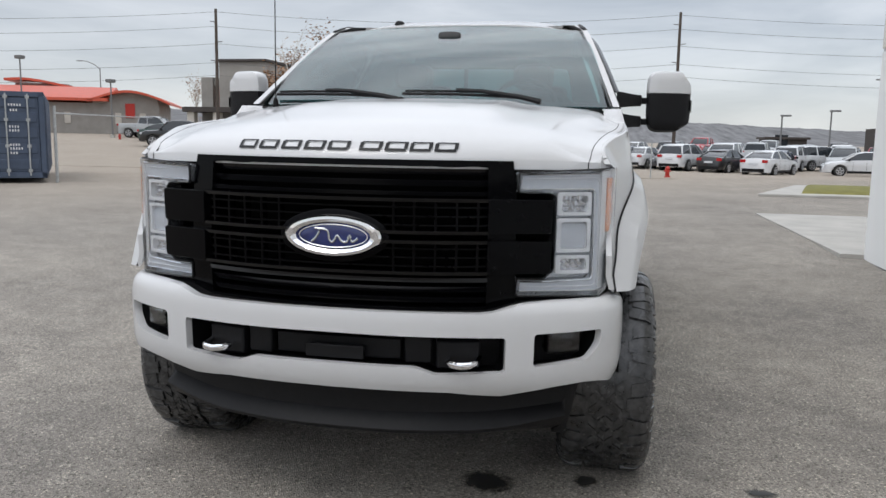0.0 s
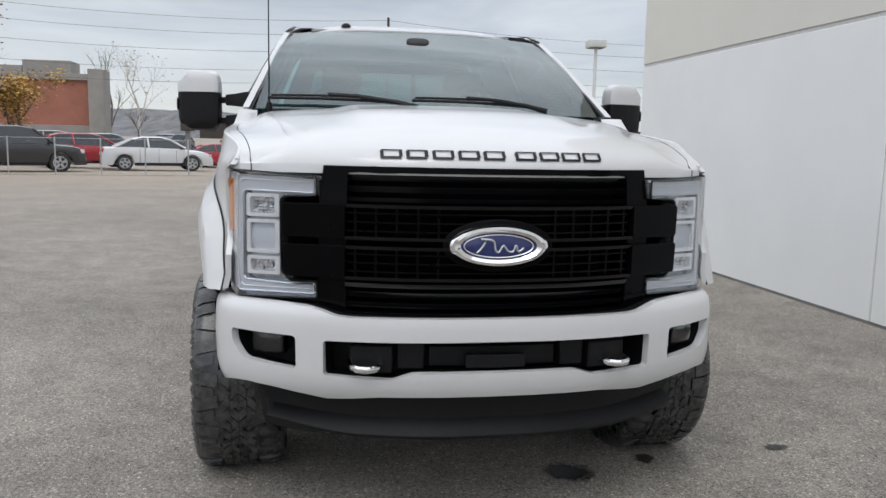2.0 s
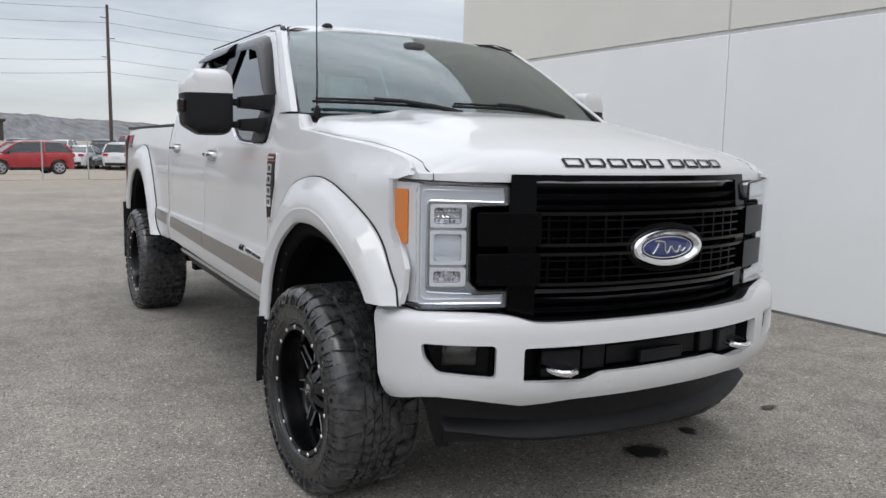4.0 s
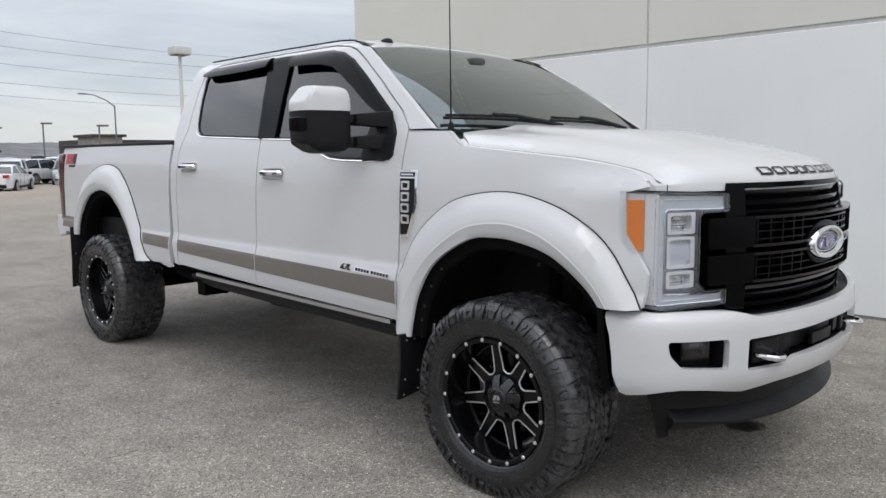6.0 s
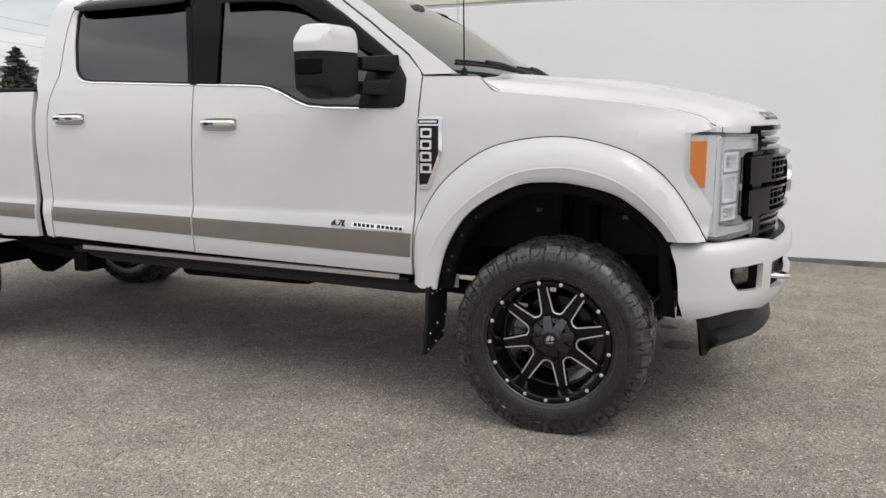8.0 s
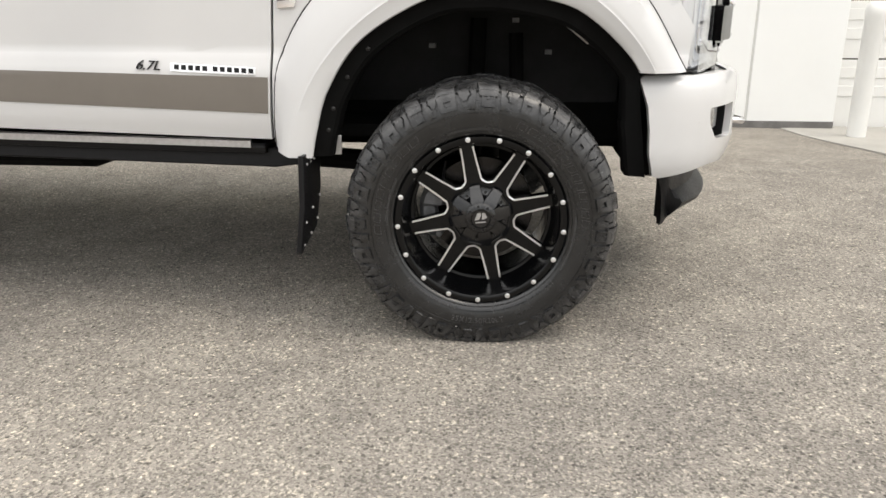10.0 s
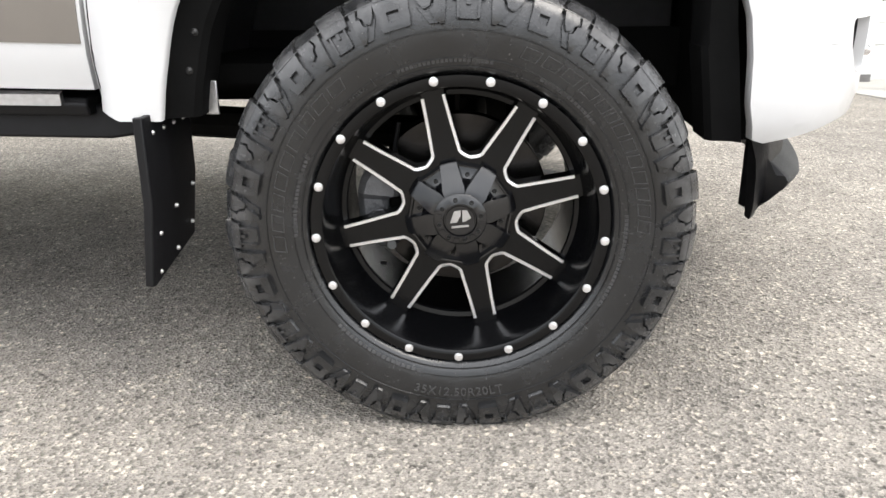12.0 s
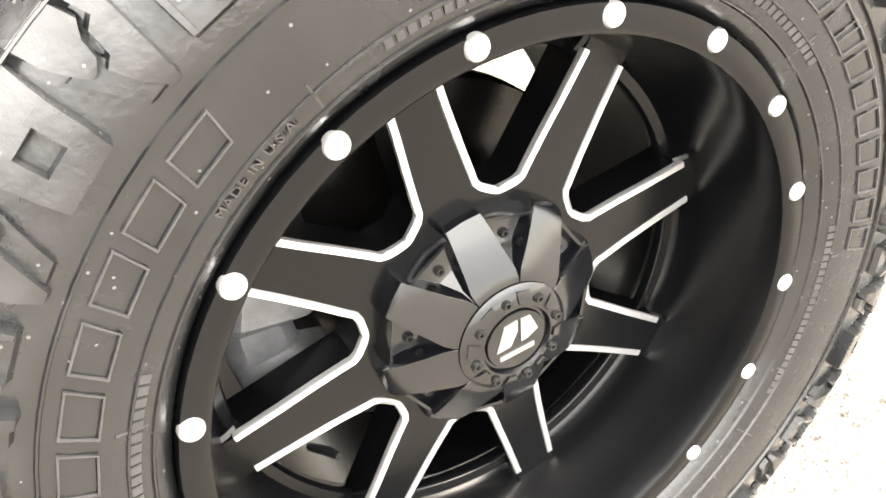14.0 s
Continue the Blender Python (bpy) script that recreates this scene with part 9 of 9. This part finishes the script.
part("gable", bm, M_STUCCO, red)
bm = bmesh.new()
rings(bm, [[(x, 0.0, 3.10), (x, 0.0, 3.36), (x, 5.0, 4.62), (x, 10.6, 3.36), (x, 10.6, 3.10)] for x in (-31, -5.6)])
part("roof", bm, M_ROOF_RED, red, "sloping red roof sheet")
wall_box("wall", red, M_STUCCO, -15.6, -10.8, 7.6, 9.8, 3.0, 5.0)
bm = bmesh.new()
rings(bm, [[(p.x, 6.8, p.y), (p.x, 6.8, p.y + 0.24), (p.x, 10.5, p.y + 0.24), (p.x, 10.5, p.y)] for p in smooth_curve([(-16.4, 5.15, 0), (-14.6, 5.24, 0), (-12.6, 5.0, 0), (-11.2, 4.7, 0), (-10.0, 4.5, 0)], 16)])
part("roof", bm, M_ROOF_RED, red, "higher curved red roof sheet")
for wx in (-16.5, -13.0, -9.6, -5.1, -2.9):
    wall_box("window", red, M_PLASTER, wx, wx + 0.55, 0.82, 0.92, 1.0, 2.05, "pale framed window")
wall_box("red_sign", red, M_HYD, -4.16, -3.3, 0.80, 0.88, 1.6, 2.95, "red wall sign")

# other low buildings
for nm, x, y, w, dp, h, m, lab, rz in (("low_building", 36.0, 62.0, 24, 12, 5.9, M_PLASTER, "long pale commercial building beyond the trees", 0), ("low_building", -15.0, 112.0, 15, 8, 2.2, M_DARKBAND, "low dark shop row in the distance", 0), ("low_building", 25.3, 72.0, 2.6, 4, 3.6, M_STUCCO, "grey block building beyond the lot", 0), ("low_building", 18.6, 92.0, 4.2, 5, 1.7, M_DARKBAND, "low dark shelter at the far lot", 0)):
    b_ = tagged(new(nm), lab, "building", "low buildings")
    b_.matrix_basis = pose(x, y, at_ground(x, y), 0, 0, rz)
    wall_box("wall", b_, m, 0, w, 0, dp, -0.3, h)
    wall_box("roof", b_, M_DARKBAND, -0.3, w + 0.3, -0.3, dp + 0.3, h, h + 0.25)
    for k in range(int(w / 3)):
        wall_box("window", b_, M_CAR_GLASS, 0.8 + 3 * k, 2.2 + 3 * k, -0.04, 0.05, 1.0, 2.2)
# orange and black storefront glimpsed past the wall
st = thing("storefront", "low storefront with an orange panel", "building")
st.matrix_basis = pose(27.0, 78.0, at_ground(27, 78), 0, 0, 0)
wall_box("wall", st, M_DARKBAND, 0, 9, 0, 8, -0.2, 3.4)
wall_box("panel", st, mat("orange_panel", (0.5, 0.16, 0.05), 0.6, noise_scale=4, noise_amt=0.1), 0.5, 4, -0.1, 0.0, 0.4, 2.0, "orange panel")
# black sign box on a post
sg_ = thing("sign_box", "black roadside sign box on a post", "sign")
sg_.matrix_basis = pose(-6.65, 40.0, at_ground(-6.65, 40), 0, 0, 0)
wall_box("post", sg_, M_POLE_GREY, -0.12, 0.12, -0.12, 0.12, -0.1, 2.2)
wall_box("cabinet", sg_, M_DARKBAND, -0.34, 0.34, -0.2, 0.2, 2.0, 3.1, "black sign cabinet")

# trees
M_BARK_PALE = mat("pale_birch_bark", (0.52, 0.49, 0.45), 0.85, noise_scale=9, noise_amt=0.3)
M_BARK = mat("grey_brown_bark", (0.13, 0.105, 0.085), 0.9, noise_scale=9, noise_amt=0.3)
M_LEAF_GOLD = mat("golden_leaves", (0.46, 0.30, 0.09), 0.8, noise_scale=2, noise_amt=0.35, island=0.35)
M_LEAF_BROWN = mat("brown_leaves", (0.27, 0.155, 0.085), 0.8, noise_scale=2, noise_amt=0.35, island=0.35)
M_NEEDLE = mat("conifer_needles", (0.062, 0.078, 0.060), 0.85, noise_scale=3, noise_amt=0.35, island=0.4)


def limbs(bm, p, d, length, r, depth, rng, tips, spread=0.5):
    pts = [p]
    q, dd = p.copy(), d.copy()
    for k in range(3):
        dd = (dd + Vector((rng.uniform(-1, 1), rng.uniform(-1, 1), rng.uniform(-0.1, 0.5))) * 0.12).normalized()
        q = q + dd * (length / 3)
        pts.append(q.copy())
    tube(bm, pts, [r, r * 0.85, r * 0.7, r * 0.5], 5 if depth > 1 else 3, caps=False)
    tips.append(q.copy())
    if depth <= 0:
        return
    for k in range(rng.choice([3, 3, 4])):
        base = pts[rng.choice([1, 2, 3, 3])]
        nd = (dd + Vector((rng.uniform(-1, 1), rng.uniform(-1, 1), rng.uniform(-0.2, 0.6))) * spread * 1.4).normalized()
        limbs(bm, base, nd, length * rng.uniform(0.55, 0.75), r * 0.5, depth - 1, rng, tips, spread)


def leaf_cloud(tips, n, size, rng, spread, lo=0.0):
    verts, faces = [], []
    for i in range(n):
        c = rng.choice(tips) + Vector((rng.gauss(0, spread), rng.gauss(0, spread), rng.gauss(0, spread * 0.9)))
        if c.z < lo:
            continue
        a, b = rng.uniform(0, 6.28), rng.uniform(-1, 1)
        u = Vector((math.cos(a), math.sin(a), b * 0.6)).normalized() * size * rng.uniform(0.6, 1.3)
        v = u.cross(Vector((rng.uniform(-1, 1), rng.uniform(-1, 1), 1))).normalized() * size * 0.6
        k = len(verts)
        verts += [tuple(c - u), tuple(c + v), tuple(c + u), tuple(c - v)]
        faces.append((k, k + 1, k + 2, k + 3))
    me = bpy.data.meshes.new("crown")
    me.from_pydata(verts, [], faces)
    return me


def tree(x, y, h, seed, bark, leaf=None, n_leaf=0, label="", spread=0.5, size=0.09, trunks=1):
    rng = random.Random(seed)
    t = tagged(new("tree"), label, "tree", "trees")
    t.matrix_basis = pose(x, y, at_ground(x, y))
    bm = bmesh.new()
    tips = []
    for k in range(trunks):
        limbs(bm, Vector((rng.uniform(-0.3, 0.3) * (trunks > 1), rng.uniform(-0.3, 0.3) * (trunks > 1), -0.1)), Vector((rng.uniform(-0.1, 0.1), rng.uniform(-0.1, 0.1), 1)), h * 0.45, h * 0.016 + 0.02, 4, rng, tips, spread)
    part("trunk", bm, bark, t)
    if leaf:
        me = leaf_cloud(tips, n_leaf, size, rng, h * 0.05, h * 0.18)
        me.materials.append(leaf)
        ob = new("crown", me)
        ob.parent = t


tree(-16.6, 38.0, 6.4, 3, M_BARK_PALE, M_LEAF_BROWN, 90, "bare pale birch tree with few leaves", 0.42)
tree(-18.2, 40.0, 4.6, 5, M_BARK, M_LEAF_BROWN, 2600, "small tree with rusty brown autumn leaves", 0.6, 0.10, 2)
tree(-15.2, 41.0, 4.8, 8, M_BARK, M_LEAF_GOLD, 3000, "small tree with golden autumn leaves", 0.6, 0.10, 2)
tree(-14.0, 66.0, 7.4, 12, M_BARK_PALE, M_LEAF_BROWN, 200, "bare tree behind the restaurant", 0.5)
tree(-17.5, 70.0, 7.6, 15, M_BARK, None, 0, "tall bare tree behind the restaurant", 0.5)
tree(-28.0, 72.0, 9.2, 18, M_BARK, M_LEAF_BROWN, 2200, "tall tree with brown leaves behind the tower", 0.45, 0.14)
tree(-36.0, 64.0, 5.2, 22, M_BARK_PALE, M_LEAF_BROWN, 500, "slender tree beside the restaurant", 0.35)
tree(-12.5, 58.0, 3.6, 31, M_BARK, None, 0, "small bare tree in the lot", 0.7)
tree(23.5, 45.0, 4.2, 35, M_BARK_PALE, None, 0, "bare bush beside the conifer", 0.7, 0.08, 3)


def conifer(x, y, h, w, seed):
    rng = random.Random(seed)
    t = tagged(new("conifer_tree"), "dense dark green conifer tree", "tree", "conifer trees")
    t.matrix_basis = pose(x, y, at_ground(x, y))
    bm = bmesh.new()
    tube(bm, [(0, 0, -0.1), (0, 0, h * 0.5), (0, 0, h)], [0.16, 0.1, 0.02], 8)
    part("trunk", bm, M_BARK, t)
    verts, faces = [], []
    z = 0.35
    while z < h:
        f = 1 - z / h
        r = w * (f ** 0.62) * rng.uniform(0.85, 1.1) + 0.08
        nb = int(9 + 18 * f)
        for i in range(nb):
            a = rng.uniform(0, 6.28)
            rl = r * rng.uniform(0.6, 1.12)
            for j in range(int(10 + 14 * f)):
                g = rng.uniform(0.12, 1.0)
                c = Vector((math.cos(a) * rl * g, math.sin(a) * rl * g, z - 0.25 * rl * g + rng.uniform(-0.08, 0.08) + 0.12 * g * g))
                s = rng.uniform(0.13, 0.30)
                u = Vector((math.cos(a + rng.uniform(-0.9, 0.9)), math.sin(a + rng.uniform(-0.9, 0.9)), rng.uniform(-0.4, 0.3))) * s
                v = Vector((rng.uniform(-1, 1), rng.uniform(-1, 1), rng.uniform(-1, 1))).normalized() * s * 0.45
                k = len(verts)
                verts += [tuple(c - u * 0.5 - v), tuple(c - u * 0.5 + v), tuple(c + u)]
                faces.append((k, k + 1, k + 2))
        z += 0.16 + 0.05 * f
    me = bpy.data.meshes.new("crown")
    me.from_pydata(verts, [], faces)
    me.materials.append(M_NEEDLE)
    ob = new("crown", me)
    ob.parent = t


conifer(26.1, 45.0, 7.1, 2.9, 41)
conifer(29.4, 42.8, 5.5, 2.0, 43)
conifer(32.4, 42.6, 5.85, 2.3, 47)

# hills along the horizon
M_HILL = mat("hazy_hillside", (0.165, 0.165, 0.168), 0.95, noise_scale=0.09, noise_amt=0.40, spec=0.1, stretch=(2.4, 0.2, 0.5))
bm = bmesh.new()
rows = []
for i in range(1201):
    a = radians(-75 + 150 * i / 1200)
    hgt = 20 + 9 * noise.noise((a * 3.0, 1.3, 0)) + 2.5 * noise.noise((a * 17.0, 4.1, 0)) + 1.2 * noise.noise((a * 90.0, 7.7, 0)) + 1.5 * abs(noise.noise((a * 240.0, 3.1, 0))) + 7.0
    hgt *= 1 - 0.45 * sstep(a, -0.2, 0.25)
    R = 820
    sx, cx = math.sin(a), math.cos(a)
    rows.append([(R * 0.55 * sx, R * 0.55 * cx, -1.0), (R * 0.75 * sx, R * 0.75 * cx, hgt * 0.35), (R * 0.9 * sx, R * 0.9 * cx, hgt * 0.78), (R * sx, R * cx, hgt), (R * 1.1 * sx, R * 1.1 * cx, -5)])
rings(bm, rows, close=False)
solo("backdrop", bm, M_HILL, "hazy wooded hills on the horizon", "hills", kind="structure")
